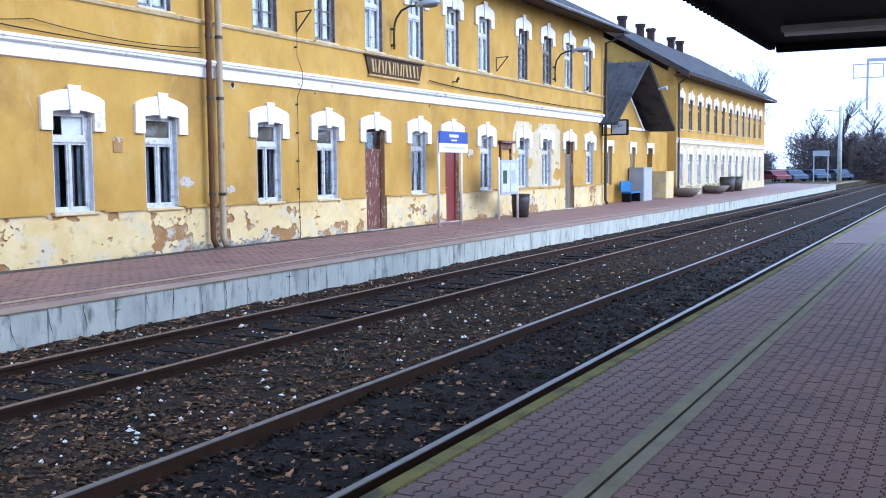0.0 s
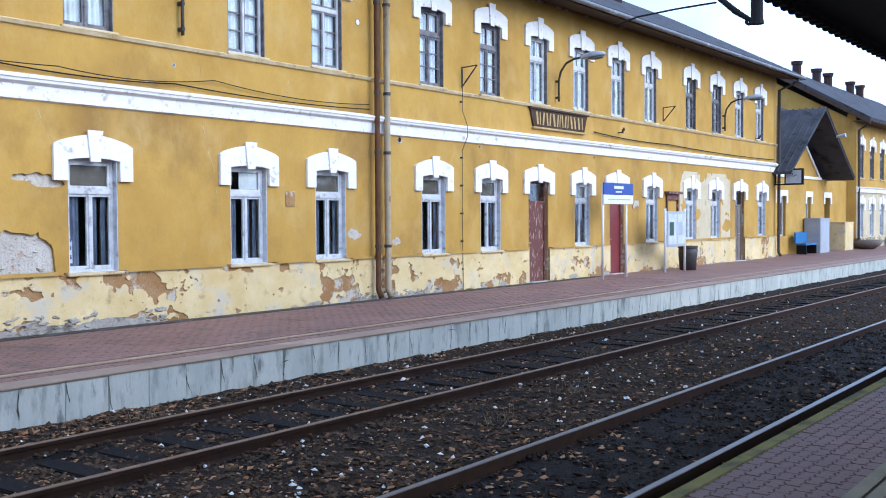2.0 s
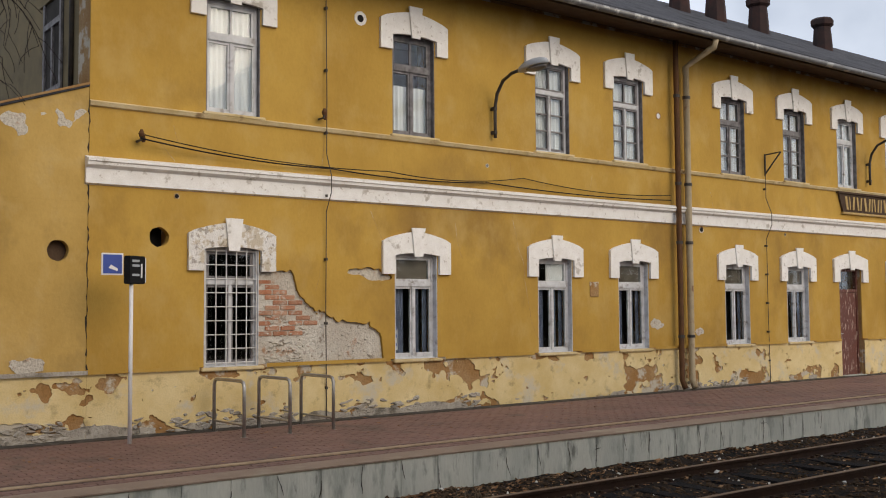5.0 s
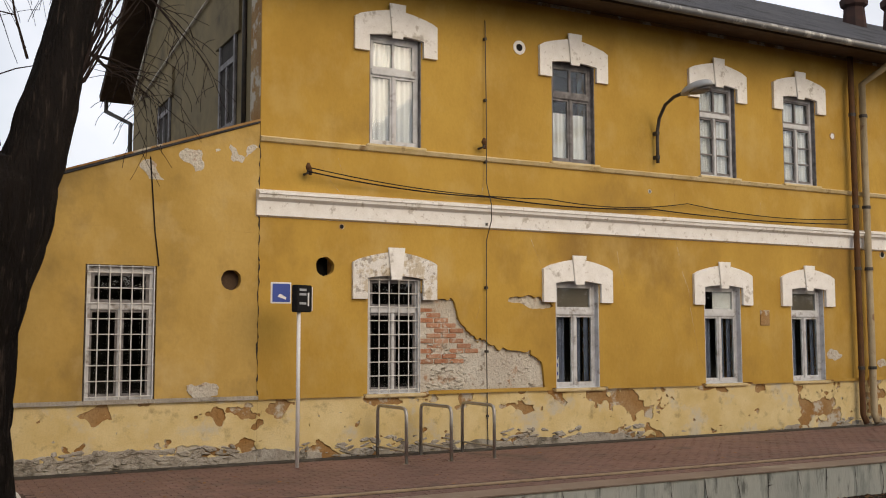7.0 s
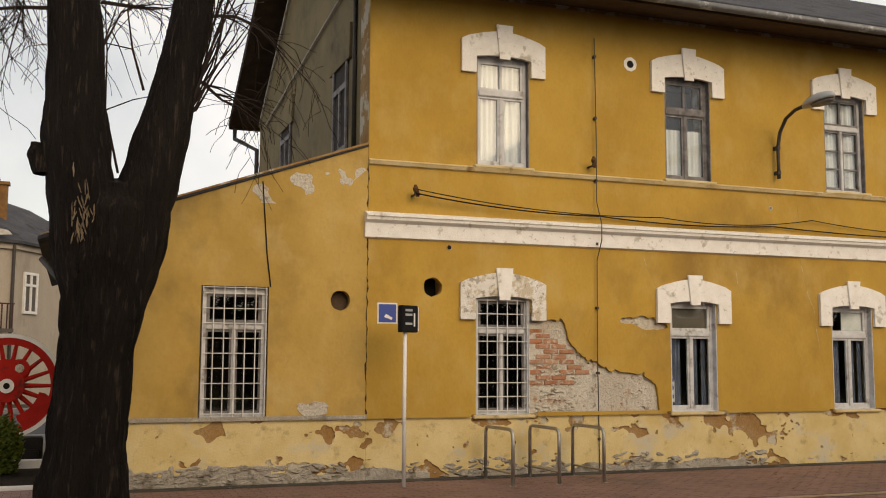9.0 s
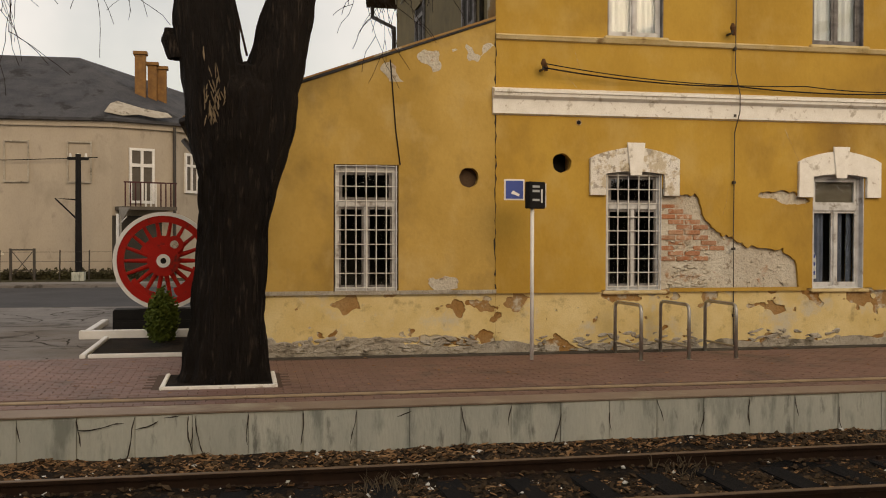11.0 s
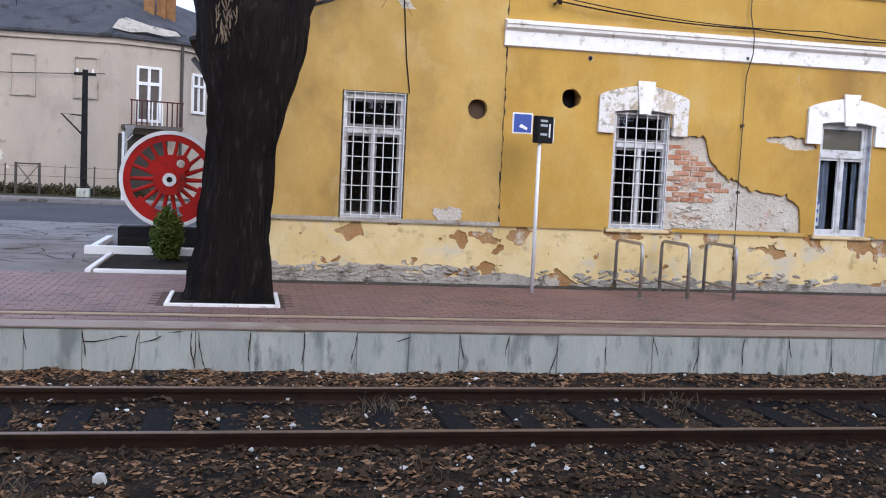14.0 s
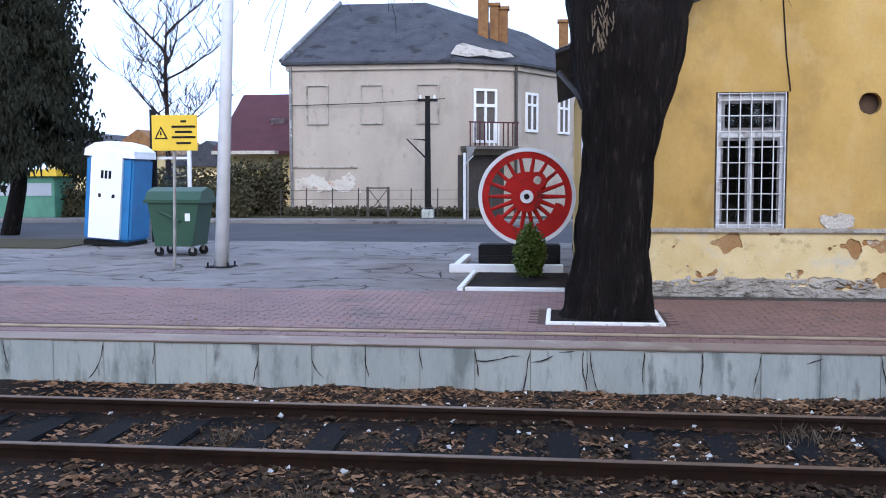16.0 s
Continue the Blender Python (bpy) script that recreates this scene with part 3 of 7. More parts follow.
rngk = random.Random(21)
starts = [(-14.08 + 0.533 * (i + 0.5), TOP - 0.03 - rngk.choice((0, 0, 0.1)), -1.57 + rngk.uniform(-0.05, 0.05), rngk.randint(5, 10)) for i in range(4, 70) if rngk.random() < 0.85]
starts += [(rngk.uniform(-9, 14), rngk.uniform(0.1, 0.26), rngk.choice((0.1, 3.0)), rngk.randint(4, 7)) for _ in range(3)]
starts += [(-4.75, TOP - 0.14, 0.0, 11), (-4.22, TOP - 0.15, 0.05, 6), (-3.72, TOP - 0.03, -1.6, 10), (-3.66, TOP - 0.03, -1.5, 9), (-3.95, TOP - 0.045, 0.0, 7)]
tagged(part("wall_cracks", crack_lines(rngk, starts, 0.045, 0.2, 0.0055, lambda u, v: (u, EDGE - 0.0125, min(max(v, -0.1), TOP - 0.025))), "joint", far, "fine dark cracks in the concrete"), kind="stuff")

# near platform
near = thing("platform_near", (0, NEAR, 0), "near platform paved with red interlocking blocks and a mossy yellow edge", "platform", kind="structure")
part("bedding", box(-40, 110, -14, NEAR - 0.1, 0.0, NTOP - 0.008), "joint", near, "sandy bedding under the blocks")
part("edge_stone", box(-40, 110, NEAR - 0.1, NEAR + 0.02, -0.1, NTOP + 0.004, bevel=0.012), "yellowedge", near, "mossy yellow edge stones")
part("platform_wall", box(-40, 110, NEAR - 0.15, NEAR - 0.04, -0.5, NTOP - 0.1), "concrete", near, "concrete platform wall")
for y in (-5.48, -5.6):
    part("guide_line", box(-40, 110, y - 0.042, y + 0.042, NTOP - 0.03, NTOP + 0.007), "greypaver", near, "grey guide line blocks")
WAVE = ((-0.1, 0.0), (-0.078, 0.0), (-0.066, 0.018), (-0.034, 0.018), (-0.022, 0.0), (0.022, 0.0), (0.034, 0.018), (0.066, 0.018), (0.078, 0.0), (0.1, 0.0))
ZIG = [(x, y - 0.047) for x, y in WAVE] + [(x, y + 0.047) for x, y in WAVE[::-1]]


def paver_mesh(x, y, bm, z=0.0):
    up = [bm.verts.new((x + 0.955 * a, y + 0.93 * b, NTOP + z)) for a, b in ZIG]
    dn = [bm.verts.new((x + 0.985 * a, y + 0.97 * b, NTOP - 0.02)) for a, b in ZIG]
    bm.faces.new(up)
    for i in range(20):
        bm.faces.new((dn[i], dn[(i + 1) % 20], up[(i + 1) % 20], up[i]))


rest, count = bmesh.new(), 0
one = bmesh.new()
paver_mesh(0, 0, one)
M["redpaver_single"] = material("red_concrete_paver_single", (0.225, 0.122, 0.1), 0.6, (0.15, 0.082, 0.068), 1.1, 45, 0.35, 0.4, 0.006, random_amt=0.3, stain=(0.095, 0.062, 0.052), stain_scale=1.4, stain_at=(0.57, 0.7))
# red of the near blocks, lowered to carry the canopy's shade
M["wavypaver"] = material("dark_red_wavy_paver", (0.123, 0.064, 0.0508), 0.65, (0.0779, 0.041, 0.0344), 1.1, 45, 0.4, 0.5, 0.008, random_amt=0.25, island=True, stain=(0.0492, 0.0344, 0.0295), stain_scale=1.4, stain_at=(0.56, 0.68))
M["wavypaver_single"] = material("shaded_red_wavy_paver_single", (0.123, 0.064, 0.0508), 0.65, (0.0779, 0.041, 0.0344), 1.1, 45, 0.4, 0.5, 0.008, random_amt=0.35)
first = None
for row in range(64):
    y = NEAR - 0.16 - 0.0975 * row
    if -5.68 < y < -5.41:
        continue
    for col in range(-50, 90):
        x = 0.2 + 0.2035 * col + (0.10175 if row % 2 else 0.0)
        if row < 13 and 2.2 < x < 7.6 and count < 300:
            count += 1
            if first is None:
                one_ob = part("paving_block", one, "wavypaver_single", near)
                one_ob.data.transform(Matrix.Translation((0, NEAR, 0)))
                first = one_ob
                o = one_ob
            else:
                o = first.copy()
                scene.collection.objects.link(o)
            o.location = (x, y - NEAR, random.uniform(-0.002, 0.002))
            o.rotation_euler = (0, 0, random.uniform(-0.012, 0.012))
        else:
            paver_mesh(x, y, rest, random.uniform(-0.002, 0.002))
tagged(part("paving_blocks", rest, "wavypaver", near, "red interlocking paving blocks"), kind="stuff")
part("paving_far", box(18.6, 110, -14, NEAR - 0.1, NTOP - 0.03, NTOP - 0.001), "wavypaver", near, "red paving running on")
part("paving_far", box(-40, -10.12, -14, NEAR - 0.1, NTOP - 0.03, NTOP - 0.001), "wavypaver", near, "red paving running on")
part("paving_far", box(-10.119, 18.599, -14, NEAR - 6.42, NTOP - 0.03, NTOP - 0.001), "wavypaver", near, "red paving running on")

# near platform's canopy
canopy = thing("platform_canopy", (0, -8, NTOP), "dark platform canopy roof with a steel edge", "canopy", kind="structure")
part("roof_deck", box(-30, 17.55, -10.4, -3.63, 4.36, 4.5), "black", canopy, "dark boarded underside")
part("edge_beam", box(-30, 17.55, -3.73, -3.58, 4.31, 4.55, bevel=0.01), "black", canopy, "black edge beam")
teeth = bmesh.new()
for i in range(190):
    x = -30 + 0.25 * i
    prism([(x, 4.309), (x + 0.07, 4.25), (x + 0.16, 4.25), (x + 0.23, 4.309)], -3.72, -3.59, teeth)
tagged(part("sheet_edge", teeth, "black", canopy, "corrugated sheet edge"), kind="stuff")
part("end_beam", box(17.4, 17.55, -10.4, -3.74, 4.2, 4.55, bevel=0.01), "black", canopy, "black edge beam")
for x in (-20, -11, 14.5):
    post = part("post", box(x - 0.1, x + 0.1, -10.1, -9.9, NTOP, 4.32, bevel=0.02), "black", canopy, "steel post")
    part("bracket", tube([(x, -10, 3.5), (x, -9.0, 4.25)], 0.05), "black", post)
tubelight = thing("tube_light", (14.6, -5.4, 4.2), "unlit tube light fixture under the canopy", "lamp")
part("housing", box(14.4, 14.6, -6.2, -4.3, 4.22, 4.319, bevel=0.01), "greyplastic", tubelight)
part("cover", tube([(14.5, -6.15, 4.19), (14.5, -4.35, 4.19)], 0.05), "whiteplastic", tubelight, "white tube cover")

# ---- station building ----
LOW = [2.38, 5.67, 8.81, 10.92, 14.21, 16.45, 20.94, 25.35, 28.36, 30.5, 35.2]
DOORS = [18.63, 22.98, 32.85]
UP = [2.39, 5.64, 8.80, 10.85, 14.17, 16.45, 18.65, 20.86, 23.05, 25.24, 28.33, 30.58, 32.78, 34.95]
X0, X1 = 0.3, 36.9
BACK = 15.5
ZP, ZC, ZE = 1.29, 3.8, 7.52     # plinth, cornice, eaves
low_holes = [(x - 0.43, x + 0.43, 1.28, 3.03) for x in LOW]
up_holes = [(x - 0.43, x + 0.43, 4.95, 6.66) for x in UP]
door_holes = [(18.15, 19.11, 0.38, 3.0), (22.54, 23.42, 0.38, 3.0), (32.37, 33.33, 0.38, 3.0)]
holes = low_holes + up_holes + door_holes
station = thing("station_building", (18, 12, 0.38), "long two-storey yellow station building with white window surrounds and flaking plaster", "building")
rect = (2.81, 5.24, ZP, 2.95)      # where the plaster has fallen
VENTS = ((-0.08, 2.89), (1.28, 3.115))
vent_square = lambda v, k: (v[0] - k, v[0] + k, v[1] - k, v[1] + k)
part("front_wall", wall_x(X0, X1, 0.2, 7.88, FY + 0.03, FY + 0.5, holes + [rect, vent_square(VENTS[1], 0.15)]), "oldrender", station, "old masonry under the plaster")

PATCH = [(2.81, 2.78), (3.1, 2.66), (3.36, 2.68), (3.5, 2.31), (3.8, 2.06), (4.3, 1.9), (4.75, 1.87), (4.98, 1.7), (5.03, 1.2)]


def patch_keep(x, z):
    lim = PATCH[-1][1]
    for (a, za), (b, zb) in zip(PATCH, PATCH[1:]):
        if a <= x <= b:
            lim = za + (zb - za) * (x - a) / (b - a)
    if x > 5.03:
        lim = 1.1
    d = z - lim + 0.07 * fbm(x * 7, z * 7, 5.0)
    scar = 0.13 - math.hypot((x - 4.72) / 2.6, (z - 2.66) / 0.62) + 0.16 * fbm(x * 3.1, z * 6.0, 9.0)
    return min(d, -scar + 0.04 * fbm(x * 9, z * 9, 2.0))


coat = wall_x(X0 + 0.003, X1, ZP, ZE, FY, FY + 0.029, holes + [rect, vent_square(VENTS[1], 0.2)])
skin_x(*rect, 0.032, FY, FY + 0.06, patch_keep, coat)


def vent_skin(v, bm):
    return skin_x(*vent_square(v, 0.2), 0.025, FY, FY + 0.12, lambda x, z: math.hypot(x - v[0], z - v[1]) - 0.14 + 0.012 * fbm(x * 9, z * 9, v[0]), bm)


vent_skin(VENTS[1], coat)
part("plaster_coat", coat, "plaster", station, "yellow plaster coat, broken away beside the barred window")
part("bared_render", box(2.811, 5.239, FY + 0.05, FY + 0.3, ZP + 0.001, 2.949), "greyrender", station, "bared grey render")

FLAKES = ((-0.25, 0.58, 0.35, 0.07), (-1.75, 1.1, 0.12, 0.1), (-0.2, 1.06, 0.3, 0.13), (-2.55, 1.05, 0.1, 0.07), (-0.55, 0.62, 0.3, 0.07), (0.05, 0.66, 0.25, 0.09), (0.62, 1.13, 0.14, 0.14), (2.2, 1.2, 0.35, 0.1), (6.4, 1.12, 0.45, 0.14), (6.9, 0.8, 0.3, 0.25), (8.4, 1.24, 0.3, 0.08), (5.3, 1.15, 0.15, 0.2), (11.3, 0.75, 0.5, 0.4), (12.6, 0.9, 0.3, 0.35), (14.6, 0.6, 0.7, 0.2), (17.0, 0.62, 0.6, 0.16), (20.6, 0.85, 0.5, 0.2), (21.9, 0.6, 0.4, 0.2), (29.0, 0.7, 0.8, 0.3), (35.5, 1.0, 0.4, 0.5), (-1.9, 1.1, 0.2, 0.12), (3.0, 1.15, 0.2, 0.1), (4.6, 0.95, 0.15, 0.12), (9.6, 1.15, 0.12, 0.1), (10.6, 1.1, 0.1, 0.12), (13.4, 0.95, 0.1, 0.2))


def plinth_keep(x, z):
    v = (0.36 if 0.3 < x < 7.5 else 0.48) + 0.7 * fbm(x * 2.1, z * 3.3, 11.0, 6) + 0.3 * fbm(x * 8.0, z * 11.0, 23.0, 3)
    for fx, fz, rx, rz in FLAKES:
        v -= 0.85 * math.exp(-((x - fx) / rx) ** 2 - ((z - fz) / rz) ** 2) * (1 + 0.8 * fbm(x * 6, z * 6, 3.0))
    v -= 0.5 * max(0.0, 1 - (z - 0.4) / 0.22)
    v -= 0.2 * max(0.0, (z - 1.1) / 0.17)
    return v


def crumble_keep(x, z):
    return (0.15 if x < 7 else -0.25) + 0.7 * fbm(x * 1.1, z * 2.0, 17.0, 5) - 1.2 * max(0.0, z - (0.56 if x < -1.0 else 0.5)) / 0.2 + (0.35 if x < -1.0 else 0.0)


pl = bmesh.new()
for a, b in ((X0, 18.13), (19.13, 22.52), (23.44, 32.35), (33.35, X1)):
    skin_x(a, b, 0.36, ZP - 0.03, 0.028, FY - 0.034, FY - 0.012, plinth_keep, pl)
    part("bared_plinth", box(a, b, FY - 0.014, FY + 0.0285, 0.3, ZP - 0.031), "oldrender", station, "bared brown plinth render")
    part("crumbled_foot", skin_x(a, b, 0.36, 0.66, 0.035, FY - 0.036, FY - 0.012, crumble_keep), "cement", station, "crumbling grey foot of the wall")["kind"] = "stuff"
part("plinth_coat", pl, "plinth", station, "pale yellow plinth plaster with flaked patches")
for a, b in ((X0, 1.85), (2.9, 5.1), (6.2, 8.2), (9.4, 10.4), (11.45, 13.7), (14.7, 15.9), (17.0, 18.05), (19.2, 20.4), (21.5, 22.4), (23.5, 24.7), (26.0, 32.3), (33.4, X1)):
    part("plinth_ledge", skin_x(a, b, ZP - 0.03, ZP + 0.025, 0.05, FY - 0.085, FY, lambda x, z: 0.62 + 0.6 * fbm(x * 1.3, z * 4.0, 7.0) - 6.0 * max(0.0, z - ZP - 0.005)), "plaster", station, "weathered plinth ledge")
part("cornice", extrude_x([(FY, 3.78), (FY - 0.05, 3.8), (FY - 0.06, 4.0), (FY - 0.13, 4.04), (FY - 0.14, 4.08), (FY - 0.16, 4.09), (FY - 0.16, 4.12), (FY, 4.17)], X0 - 0.05, X1 + 0.02), "white", station, "white cornice moulding")
part("sill_band", extrude_x([(FY, 4.84), (FY - 0.04, 4.85), (FY - 0.07, 4.9), (FY, 4.93)], X0, X1), "cream", station, "narrow cream sill band")
gable_out = [(FY + 0.501, 0.2), (BACK, 0.2), (BACK, 7.5), (10.9, 10.2), (FY + 0.501, 7.5)]
part("side_wall", extrude_x(gable_out, X0, X0 + 0.4), "gable", station, "grey-ochre gable wall, darkened for its shaded side")
part("side_wall", extrude_x(gable_out, X1 - 0.4, X1), "plaster", station)
part("rear_wall", box(X0 + 0.402, X1 - 0.402, BACK - 0.41, BACK - 0.01, 0.2, 7.49), "plaster", station)
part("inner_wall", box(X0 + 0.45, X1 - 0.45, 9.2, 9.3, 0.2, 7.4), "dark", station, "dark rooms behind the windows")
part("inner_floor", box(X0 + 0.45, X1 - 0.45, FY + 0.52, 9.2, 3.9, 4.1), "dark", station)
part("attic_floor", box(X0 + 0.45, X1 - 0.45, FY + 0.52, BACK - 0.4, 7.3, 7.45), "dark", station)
EY, EZ = 5.35, 7.46
RY, RZ, EB = 10.9, 10.45, 16.45     # ridge and rear eaves
rise = (RZ - 7.56) / (RY - EY)
part("roof", extrude_x([(EY, EZ + 0.1), (RY, RZ), (EB, EZ + 0.1), (EB, EZ + 0.16), (RY, RZ + 0.08), (EY, EZ + 0.16)], X0 - 0.6, X1 + 0.5), "roof", station, "dark grey roof covering")
part("soffit", extrude_x([(EY, EZ + 0.02), (RY, RZ - 0.1), (EB, EZ + 0.02), (EB, EZ + 0.095), (RY, RZ - 0.005), (EY, EZ + 0.095)], X0 - 0.59, X1 + 0.45), "soffit", station, "dark brown eaves boards")
rg = bmesh.new()
for i in range(16):
    y = EY + 0.02 + 0.42 * i
    z = EZ + 0.16 + (y - EY) * rise
    if y < RY - 0.4:
        extrude_x([(y, z - 0.01), (y + 0.05, z + 0.012), (y + 0.4, z + 0.17), (y + 0.4, z + 0.15)], X0 - 0.6, X1 + 0.5, rg)
part("roof_courses", rg, "roof", station, "overlapping roof courses")
part("eaves_board", extrude_x([(EY + 0.03, EZ - 0.03), (EY + 0.03, EZ + 0.015), (FY + 0.001, EZ + 0.2), (FY + 0.001, EZ + 0.12)], X0 - 0.58, X1 + 0.44), "soffit", station, "dark boarded eaves")
part("gutter", tube([(X0 - 0.56, EY - 0.06, EZ + 0.04), (X1 + 0.45, EY - 0.06, EZ + 0.04)], 0.062, sides=12), "zinc", station, "zinc gutter", smooth=True)
for x, mat, lab, r in ((12.44, "beigepipe", "beige painted downpipe", 0.068), (12.13, "rustpipe", "dark rusty downpipe", 0.055), (36.75, "blackiron", "dark downpipe", 0.06)):
    y = FY - 0.16
    head = [(x, y, EZ + 0.1), (x, y, EZ - 0.2)] if mat == "rustpipe" else [(x, EY - 0.02, EZ), (x, EY + 0.02, EZ - 0.14), (x, y, EZ - 0.42)]
    pipe = part("downpipe", tube(head + [(x, y, 5.0), (x, y, 2.0), (x, y, 0.62), (x, y - 0.08, 0.46)], r, sides=12), mat, station, lab, smooth=True)
    for z in (6.4, 4.6, 3.4, 1.5):
        part("clamp", ring((0, 0), r, r + 0.014, -0.03, 0.03, sides=12), "blackiron", pipe).matrix_basis = pose(x - 18, y - 12, z - 0.38, 90) @ Matrix.Translation(-Vector((-18, -12, -0.38)))


def window_template(name, kind, label):
    """Built about x = 0 at the wall's face, sill at z = 0; the opening is 0.86 wide."""
    upper = kind.startswith("up")
    H = 1.75 if not upper else 1.71
    w = thing(name, (0, 0, 0), label, "window", kind="structure")
    fm = "greyframe" if kind in ("up_dark", "up_half") else "frame"
    sm = "greyframe" if kind == "up" or "bars" in kind else fm
    yf = 0.07 if "bars" in kind else (0.1 if not upper else 0.09)
    zt = H * (0.70 if not upper else 0.66)     # transom
    outer = bmesh.new()
    for a in ((-0.43, -0.37, 0, H), (0.37, 0.43, 0, H), (-0.369, 0.369, 0, 0.05), (-0.369, 0.369, H - 0.09, H)):
        box(a[0], a[1], yf, yf + 0.08, a[2], a[3], outer)
    part("frame", outer, fm, w)
    part("transom", box(-0.369, 0.369, yf - 0.02, yf + 0.07, zt - 0.045, zt + 0.045, bevel=0.01), fm, w)
    part("mullion", box(-0.027, 0.027, yf - 0.012, yf + 0.06, 0.051, zt - 0.046, bevel=0.008), fm, w)
    for s in (-1, 1):
        sash = bmesh.new()
        a, b = (0.028, 0.369) if s > 0 else (-0.369, -0.028)
        for q in ((a, a + 0.026, 0.052, zt - 0.047), (b - 0.026, b, 0.052, zt - 0.047), (a + 0.027, b - 0.027, 0.052, 0.095), (a + 0.027, b - 0.027, zt - 0.08, zt - 0.047)):
            box(q[0], q[1], yf + 0.008, yf + 0.05, q[2], q[3], sash)
        so = part("sash", sash, sm, w)
        p = part("pane", box(a + 0.02, b - 0.02, yf + 0.028, yf + 0.033, 0.09, zt - 0.075), "glass", so)
        p.visible_shadow = False
        if kind in ("up", "up_dark"):
            bars = bmesh.new()
            for k in (1, 2):
                z = 0.11 + (zt - 0.2) * k / 3
                box(a + 0.027, b - 0.027, yf + 0.012, yf + 0.045, z - 0.013, z + 0.013, bars)
            part("glazing_bar", bars, sm, so)
    top = bmesh.new()
    for q in ((-0.368, -0.325, zt + 0.046, H - 0.091), (0.325, 0.368, zt + 0.046, H - 0.091), (-0.324, 0.324, zt + 0.046, zt + 0.085), (-0.324, 0.324, H - 0.13, H - 0.091)):
        box(q[0], q[1], yf + 0.008, yf + 0.05, q[2], q[3], top)
    if upper:
        box(-0.02, 0.02, yf + 0.008, yf + 0.05, zt + 0.086, H - 0.131, top)
    so = part("top_sash", top, sm, w)
    p = part("pane", box(-0.33, 0.33, yf + 0.028, yf + 0.033, zt + 0.08, H - 0.12), "glass", so)
    p.visible_shadow = False
    if kind in ("low_board", "low_half"):
        part("blind", box(-0.33 if kind == "low_board" else -0.1, 0.33, yf + 0.05, yf + 0.06, zt + 0.06, H - 0.1), "board" if kind == "low_board" else "curtain", w, "board behind the top pane" if kind == "low_board" else "white paper behind the top pane")
    if kind in ("low_board", "low_half"):
        for a, b in ((-0.365, -0.13), (0.03, 0.18), (0.26, 0.365)):
            dr = bmesh.new()
            n = max(4, int((b - a) / 0.02))
            pts = [(a + (b - a) * i / n, yf + 0.11 + 0.014 * math.sin(i * 1.7)) for i in range(n + 1)]
            lo_v, hi_v = [dr.verts.new((x, y, 0.04)) for x, y in pts], [dr.verts.new((x, y, zt)) for x, y in pts]
            for i in range(n):
                dr.faces.new((lo_v[i], lo_v[i + 1], hi_v[i + 1], hi_v[i]))
            part("drape", dr, "drape", w, "blue-grey drape that carries the pane's sky reflection", smooth=True)
    if kind in ("up", "up_dark", "up_plain", "up_half", "low_curtain"):
        cur = bmesh.new()
        spans = [(-0.36, 0.36)] if kind != "up_dark" else [(-0.36, 0.05), (0.14, 0.36)]
        for a, b in spans:
            n = max(4, int((b - a) / 0.02))
            hi = H * 0.5 if kind == "up_half" else H - 0.05 if upper else zt
            pts = [(a + (b - a) * i / n, yf + 0.085 + 0.014 * math.sin(i * 1.5) + 0.01 * math.sin(i * 0.6)) for i in range(n + 1)]
            lo_v, hi_v = [cur.verts.new((x, y, 0.03)) for x, y in pts], [cur.verts.new((x, y, hi)) for x, y in pts]
            for i in range(n):
                cur.faces.new((lo_v[i], lo_v[i + 1], hi_v[i + 1], hi_v[i]))
        part("curtain", cur, "curtain", w, "pale net curtain", smooth=True)
    if kind == "low_bars":
        for i in range(6):
            x = -0.4 + 0.8 * i / 5
            part("grille_bar", tube([(x, 0.02, 0.0), (x, 0.02, H - 0.02)], 0.009, sides=6), "iron", w)
        for i in range(9):
            z = 0.06 + (H - 0.14) * i / 8
            part("grille_bar", tube([(-0.43, 0.03, z), (0.43, 0.03, z)], 0.008, sides=6), "iron", w)
    if kind != "annex":
        part("sill", box(-0.49, 0.49, -0.08, 0.15, -0.05, 0.0, bevel=0.012), "cream", w, "worn projecting sill")
        part("reveal", wall_x(-0.428, 0.428, 0.002, H - 0.002, 0.002, yf, [(-0.415, 0.415, 0.012, H - 0.012)]), "frame" if not upper else "greyframe", w, "weathered reveal")
        z0, zi, zo, zk = (1.38, 1.66, 1.93, 2.14) if not upper else (1.4, 1.62, 1.92, 2.16)
        zc = H - 0.02
        arch = lambda x: zc - (zc - zi) * (x / 0.45) ** 2 * 0.6
        crown = lambda x: zo + 0.15 * (1 - (abs(x) / 0.685) ** 1.6)
        xs_ = [0.45 * (1 - 2 * i / 10) for i in range(11)]
        xo = [-0.685 + 1.37 * i / 14 for i in range(15)]
        poly = [(-0.685, z0), (-0.685, zo - 0.02)] + [(x, crown(x)) for x in xo[1:-1]] + [(0.685, zo - 0.02), (0.685, z0), (0.45, z0)] + [(x, arch(x)) for x in xs_] + [(-0.45, z0)]
        part("surround", prism(poly, -0.055, 0.0), "flaked" if kind == "low_bars" else "white", w, "flaking white stucco surround")
        part("keystone", prism([(-0.085, zc - 0.06), (0.085, zc - 0.06), (0.135, zk), (-0.135, zk)], -0.085, -0.0555), "white", w, "raised white keystone")
    return w


